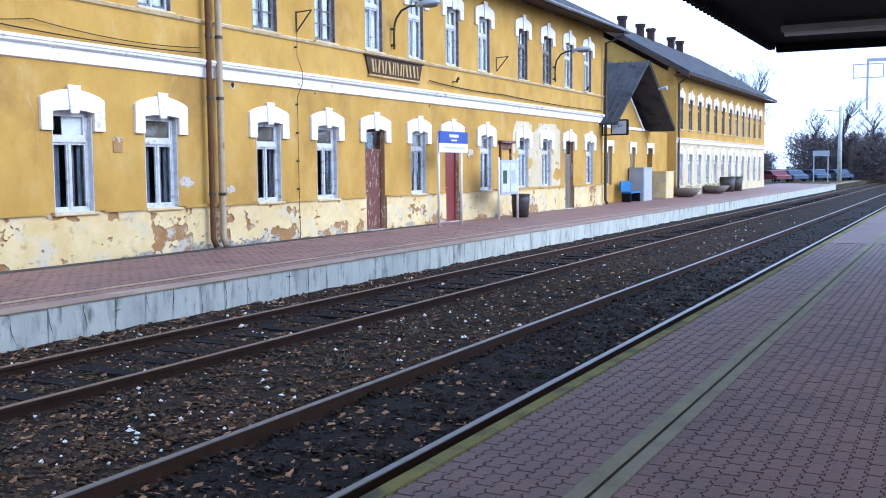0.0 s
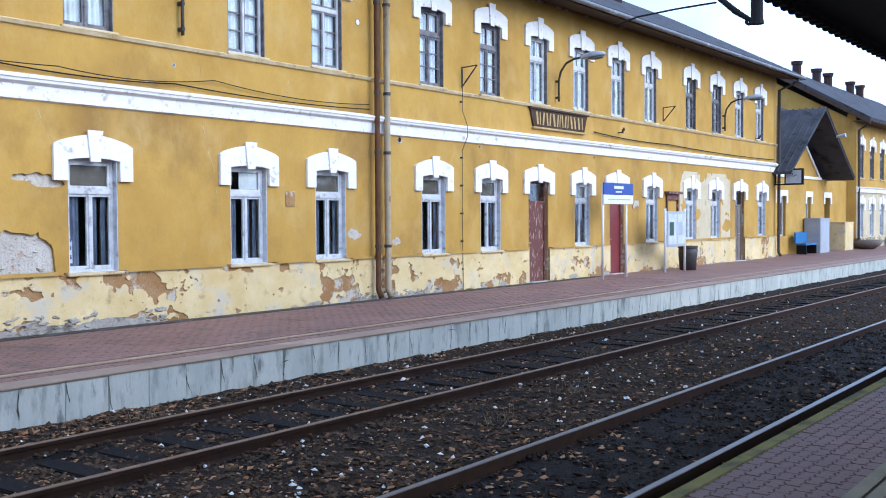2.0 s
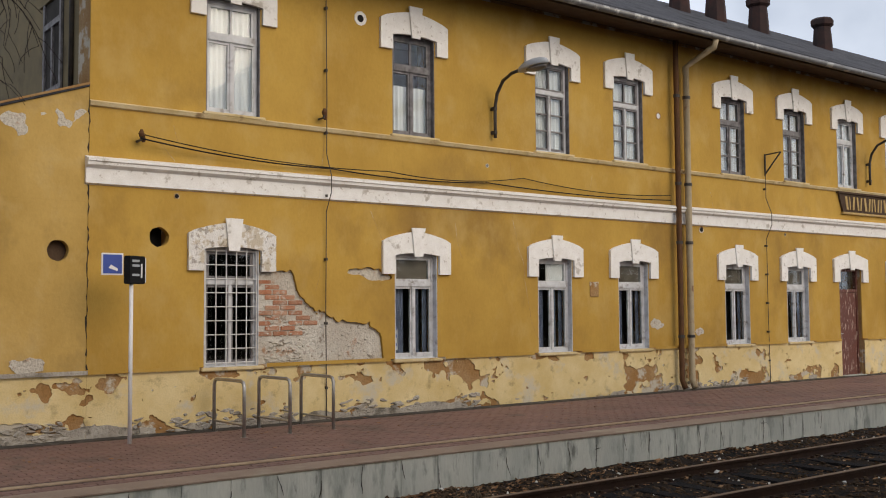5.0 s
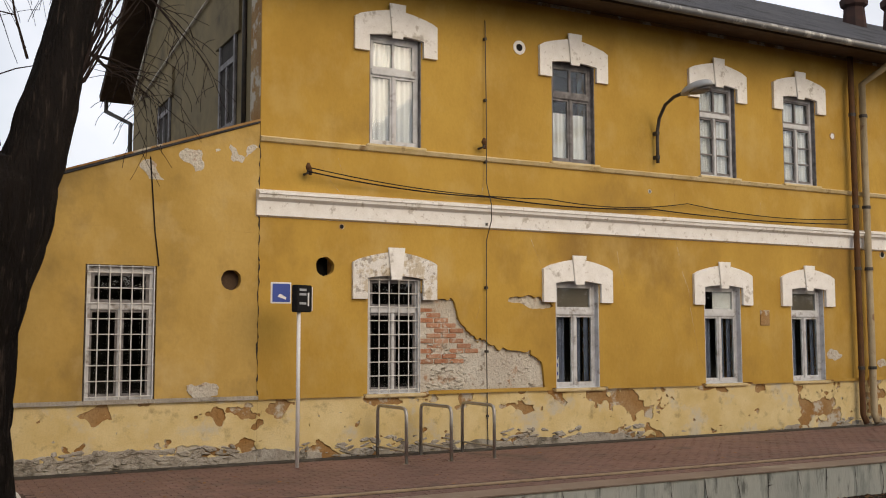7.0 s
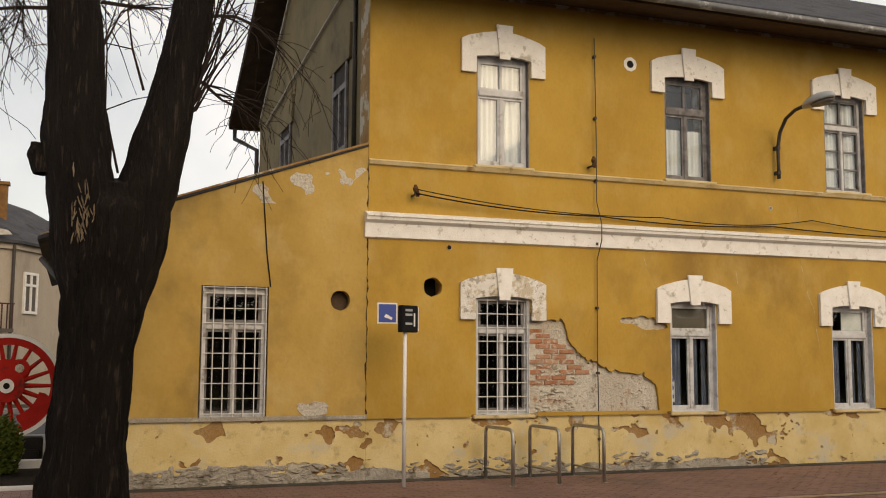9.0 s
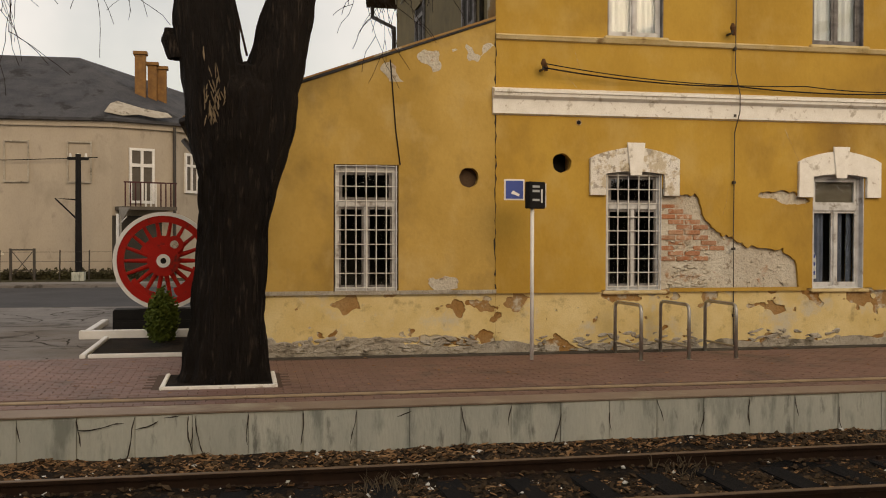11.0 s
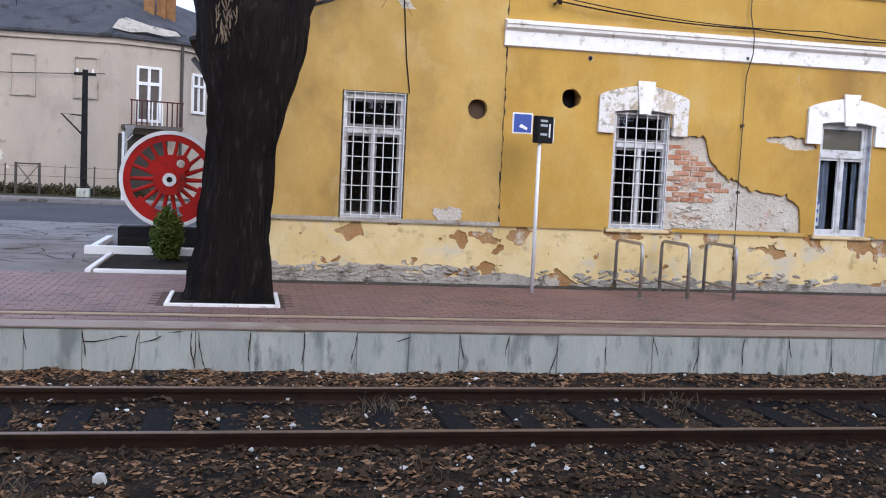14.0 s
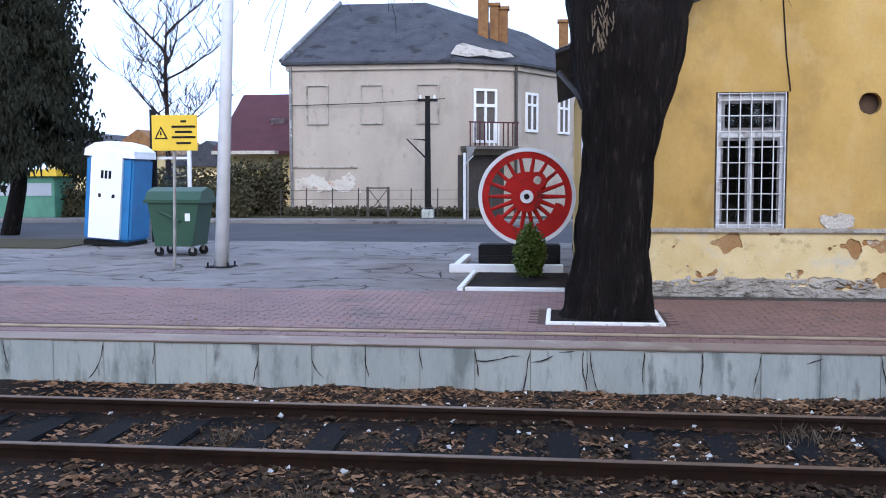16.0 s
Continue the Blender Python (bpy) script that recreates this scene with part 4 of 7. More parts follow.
TEMPL = {
    "low_board": "ground-floor window with peeling white frame, dark panes and boarded top light",
    "low_half": "ground-floor window with peeling white frame and papered top pane",
    "low_bars": "ground-floor window behind a white iron grille",
    "low_curtain": "ground-floor window with white frame and pale curtain",
    "up": "upper window with small panes, pale curtain and white surround",
    "up_dark": "upper window with dark weathered frame and white surround",
    "up_half": "upper window with dark peeling frame and half-drawn pale curtain",
    "up_plain": "upper window with two plain sashes and white curtain",
}
KINDS_LOW = ["low_bars", "low_board", "low_half", "low_board", "low_board", "low_board", "low_board", "low_board", "low_curtain", "low_curtain", "low_board"]
KINDS_UP = ["up_plain", "up_half", "up", "up", "up_dark", "up_dark", "up_plain", "up_plain", "up_plain", "up_plain", "up_dark", "up_dark", "up_plain", "up_plain"]
built, number = {}, 0
for xs_list, kinds, z in ((LOW, KINDS_LOW, 1.28), (UP, KINDS_UP, 4.95)):
    for x, k in zip(xs_list, kinds):
        number += 1
        m = pose(x, FY, z)
        if k in built:
            w = copy_thing(built[k], m)
        else:
            w = built[k] = window_template("window", k, TEMPL[k])
            w.matrix_basis = m
        w.name = "window_%d" % number


def door(number, x0, x1, mat, label, leaf_top, double=False):
    d = thing("door_%d" % number, ((x0 + x1) / 2, FY, 0.4), label, "door", kind="structure")
    y = FY + 0.1
    fr = bmesh.new()
    for a in ((x0, x0 + 0.06, 0.4, 2.99), (x1 - 0.06, x1, 0.4, 2.99), (x0 + 0.061, x1 - 0.061, 2.92, 2.99), (x0 + 0.061, x1 - 0.061, leaf_top, leaf_top + 0.07)):
        box(a[0], a[1], y, y + 0.1, a[2], a[3], fr)
    part("frame", fr, mat, d)
    p = part("pane", box(x0 + 0.05, x1 - 0.05, y + 0.04, y + 0.046, leaf_top + 0.06, 2.93), "glass", d, "dark top light")
    p.visible_shadow = False
    mid = (x0 + x1) / 2
    for a, b in ([(x0 + 0.063, mid - 0.003), (mid + 0.003, x1 - 0.063)] if double else [(x0 + 0.063, x1 - 0.063)]):
        leaf = part("leaf", box(a, b, y + 0.02, y + 0.065, 0.41, leaf_top - 0.004, bevel=0.004), mat, d)
        n = 3
        for k in range(n):
            z0 = 0.5 + (leaf_top - 0.55) * k / n
            part("panel", box(a + 0.07, b - 0.07, y + 0.006, y + 0.02, z0 + 0.04, z0 + (leaf_top - 0.55) / n - 0.04, bevel=0.006), mat, leaf)
        part("handle", tube([(a + 0.06, y - 0.03, 1.42), (a + 0.16, y - 0.03, 1.42)], 0.012, sides=8), "steel", leaf, "metal handle")
    z0, zi, zo, zk = 2.66, 2.94, 3.21, 3.42
    cx = (x0 + x1) / 2
    arch = lambda x: 3.0 - 0.05 * (x / 0.5) ** 2
    crown = lambda x: zo + 0.15 * (1 - (abs(x) / 0.74) ** 1.6)
    poly = [(cx - 0.74, z0), (cx - 0.74, zo)] + [(cx + x, crown(x)) for x in [-0.74 + 1.48 * i / 14 for i in range(1, 14)]] + [(cx + 0.74, zo), (cx + 0.74, z0), (cx + 0.5, z0)] + [(cx + x, arch(x)) for x in [0.5 - 0.1 * i for i in range(11)]] + [(cx - 0.5, z0)]
    part("surround", prism(poly, FY - 0.055, FY), "white", d, "white stucco surround")
    part("keystone", prism([(cx - 0.085, 2.95), (cx + 0.085, 2.95), (cx + 0.135, zk), (cx - 0.135, zk)], FY - 0.085, FY - 0.0555), "white", d)
    part("step", box(x0 + 0.02, x1 - 0.02, FY - 0.12, FY + 0.09, 0.36, 0.43, bevel=0.01), "concrete", d, "worn step")
    return d


door(1, 18.15, 19.11, "brownwood", "brown wooden door with peeling paint and a dark top light", 2.42)
door(2, 22.54, 23.42, "redwood", "dark red closed door under the blue station sign", 2.5)
door(3, 32.37, 33.33, "greydoor", "tall grey-brown double door", 2.42, True)

# annex
annex = thing("station_annex", (-1.7, 12, 0.38), "single-storey ochre annex with a lean-to roof and flaking plinth", "building")
AX = -3.68
az = lambda x: 5.1 + 0.355 * (x - 0.3)
W0 = (-1.98, -1.08, 1.28, 3.05)
part("front_wall", wall_x(AX, X0 - 0.003, 0.2, 3.55, FY + 0.03, FY + 0.45, [W0, vent_square(VENTS[0], 0.15)]), "oldrender", annex, "old masonry")
part("plaster_coat", vent_skin(VENTS[0], wall_x(AX, X0 - 0.003, ZP, 3.55, FY, FY + 0.029, [W0, vent_square(VENTS[0], 0.2)])), "annex", annex, "pale ochre plaster")
part("gable_top", prism([(AX, 3.551), (X0 - 0.003, 3.551), (X0 - 0.003, az(X0)), (AX, az(AX))], FY, FY + 0.4), "annex", annex, "sloping top of the wall")
pa = skin_x(AX, X0 - 0.003, 0.36, ZP - 0.03, 0.028, FY - 0.034, FY - 0.012, plinth_keep)
part("bared_plinth", box(AX, X0 - 0.003, FY - 0.014, FY + 0.0285, 0.3, ZP - 0.031), "oldrender", annex, "bared brown plinth render")
part("crumbled_foot", skin_x(AX, X0 - 0.003, 0.36, 0.66, 0.035, FY - 0.036, FY - 0.012, crumble_keep), "cement", annex, "crumbling grey foot of the wall")
part("bared_patch", skin_x(-1.4, 0.28, 4.2, 4.95, 0.04, FY - 0.004, FY, lambda x, z: -0.02 + 0.5 * fbm(x * 3, z * 3, 31.0) - 0.9 * abs(z - (4.85 + 0.3 * (x - 0.3)))), "greyrender", annex, "pale bared patch")["kind"] = "stuff"
part("plinth_coat", pa, "plinth", annex, "pale yellow plinth plaster with flaked patches")
part("plinth_ledge", skin_x(AX, X0 - 0.003, ZP - 0.03, ZP + 0.025, 0.05, FY - 0.085, FY, lambda x, z: 0.62 + 0.6 * fbm(x * 1.3, z * 4.0, 7.0) - 6.0 * max(0.0, z - ZP - 0.005)), "cement", annex, "weathered grey plinth ledge")
part("side_wall", box(AX, AX + 0.4, FY + 0.46, BACK, 0.2, 3.5), "annex", annex)
part("rear_wall", box(AX + 0.4, X0 - 0.01, BACK - 0.4, BACK - 0.01, 0.2, 3.5), "annex", annex)
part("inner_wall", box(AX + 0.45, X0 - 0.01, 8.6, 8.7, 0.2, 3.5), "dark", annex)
part("roof", prism([(AX - 0.35, az(AX - 0.35) + 0.005), (X0 - 0.006, az(X0) + 0.005), (X0 - 0.006, az(X0) + 0.025), (AX - 0.35, az(AX - 0.35) + 0.05)], FY - 0.03, BACK), "roof", annex, "dark felt lean-to roof")
part("coping", prism([(AX - 0.3, az(AX - 0.3) + 0.052), (X0 - 0.006, az(X0) + 0.027), (X0 - 0.006, az(X0) + 0.06), (AX - 0.3, az(AX - 0.3) + 0.07)], FY - 0.04, FY + 0.15), "oldrender", annex, "crumbling brick coping")
part("spout", tube([(AX - 0.3, FY + 0.2, 3.35), (AX - 0.06, FY - 0.0, 3.05), (AX + 0.02, FY - 0.045, 2.85)], 0.04), "blackiron", annex, "dark gutter spout", smooth=True)
part("downpipe", tube([(AX + 0.03, FY - 0.045, 2.9), (AX + 0.03, FY - 0.045, 0.45)], 0.034), "whitepaint", annex, "white downpipe", smooth=True)
w = window_template("window", "low_bars_plain", "ground-floor window of the annex behind a white iron grille")
for o in [c for c in w.children if c.name.split(".")[0] in ("surround", "keystone", "sill")]:
    bpy.data.objects.remove(o)
for i in range(7):
    x = -0.42 + 0.84 * i / 6
    part("grille_bar", tube([(x, 0.02, 0.0), (x, 0.02, 1.76)], 0.008, sides=6), "iron", w)
for i in range(9):
    z = 0.06 + 1.6 * i / 8
    part("grille_bar", tube([(-0.44, 0.032, z), (0.44, 0.032, z)], 0.007, sides=6), "iron", w)
w.matrix_basis = pose(-1.53, FY, 1.29)
w.name = "window_40"
# the open vent's black back and lining hold its inner shade as colour
for (x, z), mat, lab in ((VENTS[0], "soffit", "rubble-filled round vent hole in the plaster"), (VENTS[1], "black", "open dark round vent hole in the plaster")):
    v = thing("vent_hole", (x, FY, z), lab, "vent")
    part("back", box(x - 0.149, x + 0.149, FY + (0.13 if mat == "soffit" else 0.3), FY + 0.34, z - 0.149, z + 0.149), mat, v, "dark hollow")
    part("lining", wall_x(x - 0.149, x + 0.149, z - 0.149, z + 0.149, FY + 0.031, FY + 0.128, [(x - 0.146, x + 0.146, z - 0.146, z + 0.146)]), mat, v, "rough dark lining")

# ragged crack where the annex meets the main building
cr = bmesh.new()
rngx = random.Random(17)
z, prev = ZP + 0.03, None
while z < 4.95:
    w_ = 0.0 if rngx.random() < 0.3 else rngx.uniform(0.003, 0.014)
    x = X0 + rngx.uniform(-0.012, 0.012)
    pair = (cr.verts.new((x - w_, FY - 0.003, z)), cr.verts.new((x + w_ + 0.001, FY - 0.003, z)))
    if prev:
        cr.faces.new((prev[0], prev[1], pair[1], pair[0]))
    prev = pair
    z += rngx.uniform(0.03, 0.09)
part("joint_crack", cr, "joint", annex, "ragged dark crack against the main building")


def foot_rubble(a, b, count, seed, parent, face=FY - 0.034, low=0.41, high=0.67, mat="cement", size=1.0):
    """Flat broken stones and mortar that stand out of the wall, thickest at the foot."""
    rng = random.Random(seed)
    bm = bmesh.new()
    for _ in range(count):
        x, z = rng.uniform(a, b), low + (high - low) * rng.random() ** 2.2
        if fbm(x * 0.9, 0.0, 51.0) < -0.12:
            continue
        w_, h, d = size * rng.uniform(0.03, 0.13), rng.uniform(0.012, 0.045) * size, rng.uniform(0.008, 0.035)
        tilt = rng.uniform(-0.35, 0.35)
        arc = [2 * math.pi * (k + rng.uniform(-0.3, 0.3)) / 6 for k in range(6)]
        rim = [(w_ * math.cos(a) * rng.uniform(0.7, 1.15), h * math.sin(a) * rng.uniform(0.7, 1.2)) for a in arc]
        rim = [(p * math.cos(tilt) - q * math.sin(tilt), p * math.sin(tilt) + q * math.cos(tilt)) for p, q in rim]
        lo_v = [bm.verts.new((x + p, face, z + q)) for p, q in rim]
        hi_v = [bm.verts.new((x + 0.75 * p, face - 0.002 - d * rng.uniform(0.4, 1.0), z + 0.7 * q)) for p, q in rim]
        bm.faces.new(hi_v)
        for i in range(6):
            bm.faces.new((lo_v[i], lo_v[(i + 1) % 6], hi_v[(i + 1) % 6], hi_v[i]))
    bmesh.ops.recalc_face_normals(bm, faces=bm.faces)
    tagged(part("foundation_rubble", bm, mat, parent, "crumbling grey stones and mortar"), kind="stuff")


foot_rubble(AX + 0.2, X0 - 0.1, 320, 3, annex)
foot_rubble(X0 + 0.1, 7.0, 300, 4, station)
foot_rubble(11.6, 14.4, 110, 5, station, high=0.56)
foot_rubble(2.95, 3.9, 130, 6, station, FY + 0.051, 1.31, 2.0, "greyrender", 0.6)
foot_rubble(3.3, 4.9, 60, 7, station, FY + 0.051, 1.31, 1.8, "greyrender", 0.5)
part("bared_masonry", skin_x(-0.8, -0.12, ZP + 0.02, 1.56, 0.03, FY - 0.014, FY, lambda x, z: 0.6 - ((x + 0.45) / 0.27) ** 2 - ((z - 1.4) / 0.13) ** 2 + 0.5 * fbm(x * 9, z * 12, 3.0)), "greyrender", annex, "pale bared masonry over the ledge")

# ---- things on and along the front ----
brick_mesh = None
rngb = random.Random(7)
for row in range(11):
    z = 1.74 + 0.077 * row
    for col in range(5):
        x = 2.92 + 0.262 * col + (0.13 if row % 2 else 0.0)
        if x > 3.72 - 0.075 * max(0, row - 3) or rngb.random() < 0.14:
            continue
        if brick_mesh is None:
            brick_mesh = part("brick", box(-0.12, 0.12, FY + 0.03, FY + 0.055, -0.033, 0.033, bevel=0.007), "brick", station)
            o = brick_mesh
        else:
            o = brick_mesh.copy()
            scene.collection.objects.link(o)
        o.location = (x, rngb.uniform(0, 0.014), z)

for a, b, c, d, seed in ((11.3, 11.85, 1.6, 1.92, 61.0), (12.7, 13.1, 1.45, 1.7, 62.0)):
    part("bared_spot", skin_x(a, b, c, d, 0.03, FY - 0.004, FY, lambda x, z: 0.45 - ((2 * x - a - b) / (b - a)) ** 2 - ((2 * z - c - d) / (d - c)) ** 2 + 0.5 * fbm(x * 5, z * 5, seed)), "greyrender", station, "pale spot where plaster has fallen")["kind"] = "stuff"
rngh = random.Random(41)
hair = [(7.78, 3.76, -1.57, 62)] + [(rngh.uniform(0.6, 34), rngh.choice((3.7, 4.8, 7.2, 2.9)) - rngh.uniform(0, 0.2), -1.57 + rngh.uniform(-0.4, 0.4), rngh.randint(8, 22)) for _ in range(34)]
hair = [h for h in hair if not any(o[0] - 0.35 < h[0] < o[1] + 0.35 for o in holes)]
tagged(part("hairline_cracks", crack_lines(rngh, hair, 0.04, 0.12, 0.0025, lambda u, v: (u, FY - 0.0025, min(max(v, ZP + 0.03), 7.3))), "oldrender", station, "hairline cracks in the plaster"), kind="stuff")

wash_holes = [h for h in holes if 27 < h[0] < 33]
part("limewash", skin_x(27.45, 31.9, ZP, 3.55, 0.06, FY - 0.004, FY, lambda x, z: -1.0 if any(h[0] - 0.02 < x < h[1] + 0.02 and h[2] - 0.02 < z < h[3] + 0.02 for h in wash_holes) else 0.22 + 0.7 * fbm(x * 0.9, z * 1.1, 41.0, 5) - 0.25 * max(0, z - 2.8)), "palewash", station, "pale limewashed patch")

for i, (x, y, z0, z1) in enumerate(((16.2, 9.3, 8.9, 10.35), (17.8, 9.4, 8.9, 10.6), (19.4, 9.2, 8.9, 10.55), (22.5, 9.2, 8.9, 10.5), (28.6, 9.2, 8.9, 10.5))):
    ch = thing("chimney", (x, y, z0), "sooty brick chimney on the dark roof", "chimney", "roof chimneys")
    part("shaft", tube([(x, y, z0), (x, y, z1 - 0.6), (x, y, z1 - 0.26)], [0.33, 0.27, 0.24], sides=8), "chimney", ch)
    part("cap", tube([(x, y, z1 - 0.259), (x, y, z1 - 0.2), (x, y, z1 - 0.06), (x, y, z1)], [0.25, 0.32, 0.33, 0.28], sides=8), "chimney", ch)


def wall_lamp(x):
    lamp = thing("wall_lamp", (x, FY, 5.1), "grey street lamp on a curved wall bracket", "lamp", "wall lamps")
    y = FY - 0.09
    arm = part("arm", tube([(x, y, 5.08), (x, y, 5.4), (x, y, 5.62), (x, y - 0.06, 5.85), (x, y - 0.22, 6.05), (x, y - 0.45, 6.14), (x, y - 0.7, 6.16)], 0.03), "blackiron", lamp, "curved dark arm", smooth=True)
    for z in (5.18, 5.6):
        part("clamp", box(x - 0.03, x + 0.03, y - 0.03, FY + 0.01, z - 0.03, z + 0.03, bevel=0.005), "blackiron", arm)
    head = bmesh.new()
    bmesh.ops.create_uvsphere(head, u_segments=16, v_segments=10, radius=1.0)
    for v in head.verts:
        v.co = Vector((x + v.co.x * 0.13, y - 1.0 + v.co.y * 0.36, 6.16 + max(v.co.z, -0.25) * 0.12 - v.co.y * 0.02))
    part("head", head, "greyplastic", lamp, "oval lamp head", smooth=True)
    lens = bmesh.new()
    bmesh.ops.create_uvsphere(lens, u_segments=14, v_segments=8, radius=1.0)
    for v in lens.verts:
        v.co = Vector((x + v.co.x * 0.1, y - 1.08 + v.co.y * 0.24, 6.12 + min(v.co.z, 0.1) * 0.06))
    part("lens", lens, "zinc", lamp, "clouded lens", smooth=True)


for x in (7.33, 19.52, 31.15):
    wall_lamp(x)

name = thing("station_name_board", (19.6, FY, 4.35), "old dark wooden station name board with worn pale letters", "sign")
part("board", prism([(18.34, 4.36), (20.96, 4.36), (21.12, 4.8), (18.18, 4.8)], FY - 0.05, FY - 0.001), "soffit", name)
part("top_moulding", box(18.12, 21.18, FY - 0.09, FY - 0.001, 4.801, 4.85, bevel=0.006), "soffit", name, "dark moulding")
# the light on the lower ledge is put in as the letters' bright colour
part("foot_moulding", box(18.3, 21.0, FY - 0.08, FY - 0.001, 4.31, 4.359, bevel=0.006), "gilt", name, "foot moulding coloured bright as a lit ledge")
xx = 18.42
rngl = random.Random(2)
while xx < 20.8:
    wd = rngl.uniform(0.06, 0.15)
    part("letter_bar", prism([(xx, 4.42), (xx + 0.6 * wd, 4.42), (xx + wd, 4.74), (xx + 0.4 * wd, 4.74)] if rngl.random() < 0.5 else [(xx + 0.4 * wd, 4.42), (xx + wd, 4.42), (xx + 0.6 * wd, 4.74), (xx, 4.74)], FY - 0.062, FY - 0.0505), "gilt", name)
    xx += wd + rngl.uniform(0.03, 0.09)

for x in (15.3, 26.15):
    br = thing("flag_bracket", (x, FY, 5.2), "rusty triangular iron bracket on the wall", "bracket", "wall brackets")
    part("strap", box(x - 0.02, x + 0.02, FY - 0.02, FY - 0.001, 5.05, 5.5), "blackiron", br)
    part("arm", tube([(x, FY - 0.02, 5.48), (x, FY - 0.42, 5.5)], 0.015, sides=6), "blackiron", br)
    part("brace", tube([(x, FY - 0.02, 5.06), (x, FY - 0.42, 5.5)], 0.018, sides=6), "blackiron", br)
for x, z in ((3.82, 5.04), (0.95, 4.42), (23.07, 4.5), (34.5, 5.0)):
    ins = thing("cable_bracket", (x, FY, z), "small rusty cable bracket with insulators", "bracket", "cable brackets")
    part("arm", tube([(x, FY, z), (x, FY - 0.16, z), (x, FY - 0.18, z + 0.1)], 0.018, sides=6), "blackiron", ins)
    part("insulator", tube([(x, FY - 0.18, z + 0.04), (x, FY - 0.18, z + 0.08), (x, FY - 0.18, z + 0.14)], [0.03, 0.045, 0.02], sides=8), "rustpipe", ins)
    part("insulator", tube([(x + 0.05, FY - 0.12, z - 0.02), (x + 0.05, FY - 0.12, z + 0.02), (x + 0.05, FY - 0.12, z + 0.08)], [0.025, 0.035, 0.02], sides=8), "rustpipe", ins)
for x, z, r, mat in ((4.59, 6.76, 0.07, "black"), (1.53, 3.7, 0.035, "black"), (11.74, 5.97, 0.06, "whitepaint"), (7.21, 4.59, 0.03, "zinc"), (13.03, 3.71, 0.06, "black"), (10.35, 6.62, 0.06, "black"), (16.0, 3.72, 0.03, "black"), (21.6, 3.72, 0.03, "black")):
    f = thing("wall_hole" if mat == "black" else "wall_box", (x, FY, z), "flat black disc for the shade inside a small hole" if mat == "black" else "small pale junction box on the wall", "hole" if mat == "black" else "junction box")
    part("rim", ring((x, z), r * 0.9, r * (1.7 if x == 4.59 else 1.3), FY - 0.008, FY - 0.001, sides=9), "white" if x == 4.59 else "oldrender", f)
    # no hole is cut: the black disc paints the shade inside it
    part("back", ring((x, z), 0.001, r * 0.9, FY - 0.005, FY - 0.001, sides=14), mat, f)
pl = thing("wall_plate", (9.82, FY, 2.44), "small weathered grey plate on the wall", "plate")
part("plate", box(9.7, 9.93, FY - 0.015, FY - 0.001, 2.3, 2.58, bevel=0.004), "oldrender", pl)
pl = thing("wall_plate", (24.2, FY, 2.44), "small weathered grey plate on the wall", "plate")
part("plate", box(24.0, 24.4, FY - 0.015, FY - 0.001, 2.3, 2.55, bevel=0.004), "oldrender", pl)

# cables
rngc = random.Random(5)


def cable(pts, r, label, sag=0.0, steps=24):
    c = bmesh.new()
    for p, q in zip(pts, pts[1:]):
        p, q = Vector(p), Vector(q)
        tube([p.lerp(q, i / steps) - Vector((0, 0, sag * 4 * (i / steps) * (1 - i / steps))) for i in range(steps + 1)], r, c, sides=5)
    return solo("cable", c, "black", label, "cable")


cable([(0.95, FY - 0.17, 4.44), (4.0, FY - 0.05, 4.28), (7.2, FY - 0.05, 4.28), (12.0, FY - 0.07, 4.26)], 0.011, "thin black cable sagging along the cornice", 0.06)
cable([(0.95, FY - 0.17, 4.5), (5.0, FY - 0.17, 4.3), (8.0, FY - 0.06, 4.42), (12.0, FY - 0.06, 4.36)], 0.008, "thin black cable sagging along the cornice", 0.1)
cable([(21.5, FY - 0.06, 4.42), (26.4, FY - 0.06, 4.34), (36.5, FY - 0.06, 4.28)], 0.016, "pale cable along the cornice", 0.05)
for x, z1 in ((3.93, 7.1), (15.23, 5.0)):
    rod = thing("lightning_conductor", (x, FY, 0.42), "thin rusty lightning conductor wire down the wall", "wire", "lightning conductors")
    part("wire", tube([(x, FY - 0.06, 0.42), (x - 0.01, FY - 0.05, 2.0), (x, FY - 0.05, 3.6), (x + 0.01, FY - 0.19, 3.9), (x + 0.01, FY - 0.19, 4.15), (x, FY - 0.06, 4.5), (x, FY - 0.07, 5.4), (x, FY - 0.04, z1)], 0.008, sides=6), "blackiron", rod)
    for k in range(7):
        z = 0.9 + k * (z1 - 1.2) / 6
        part("clip", box(x - 0.018, x + 0.018, FY - 0.065, FY, z - 0.02, z + 0.02), "blackiron", rod)
cable([(-1.06, FY - 0.01, 3.05), (-1.12, FY - 0.01, 3.5), (-1.2, FY - 0.01, 4.5)], 0.009, "thin dark cable down the annex wall")

pp = thing("window_paper", (5.36, FY + 0.22, 1.4), "crumpled blue and white paper behind the window pane", "paper")
part("sheet", prism([(5.31, 1.42), (5.43, 1.42), (5.45, 1.7), (5.38, 1.86), (5.31, 1.84)], FY + 0.205, FY + 0.209), "curtain", pp)
for z in (1.48, 1.62, 1.74):
    part("print", box(5.32, 5.41, FY + 0.2, FY + 0.2045, z, z + 0.06), "signblue", pp)

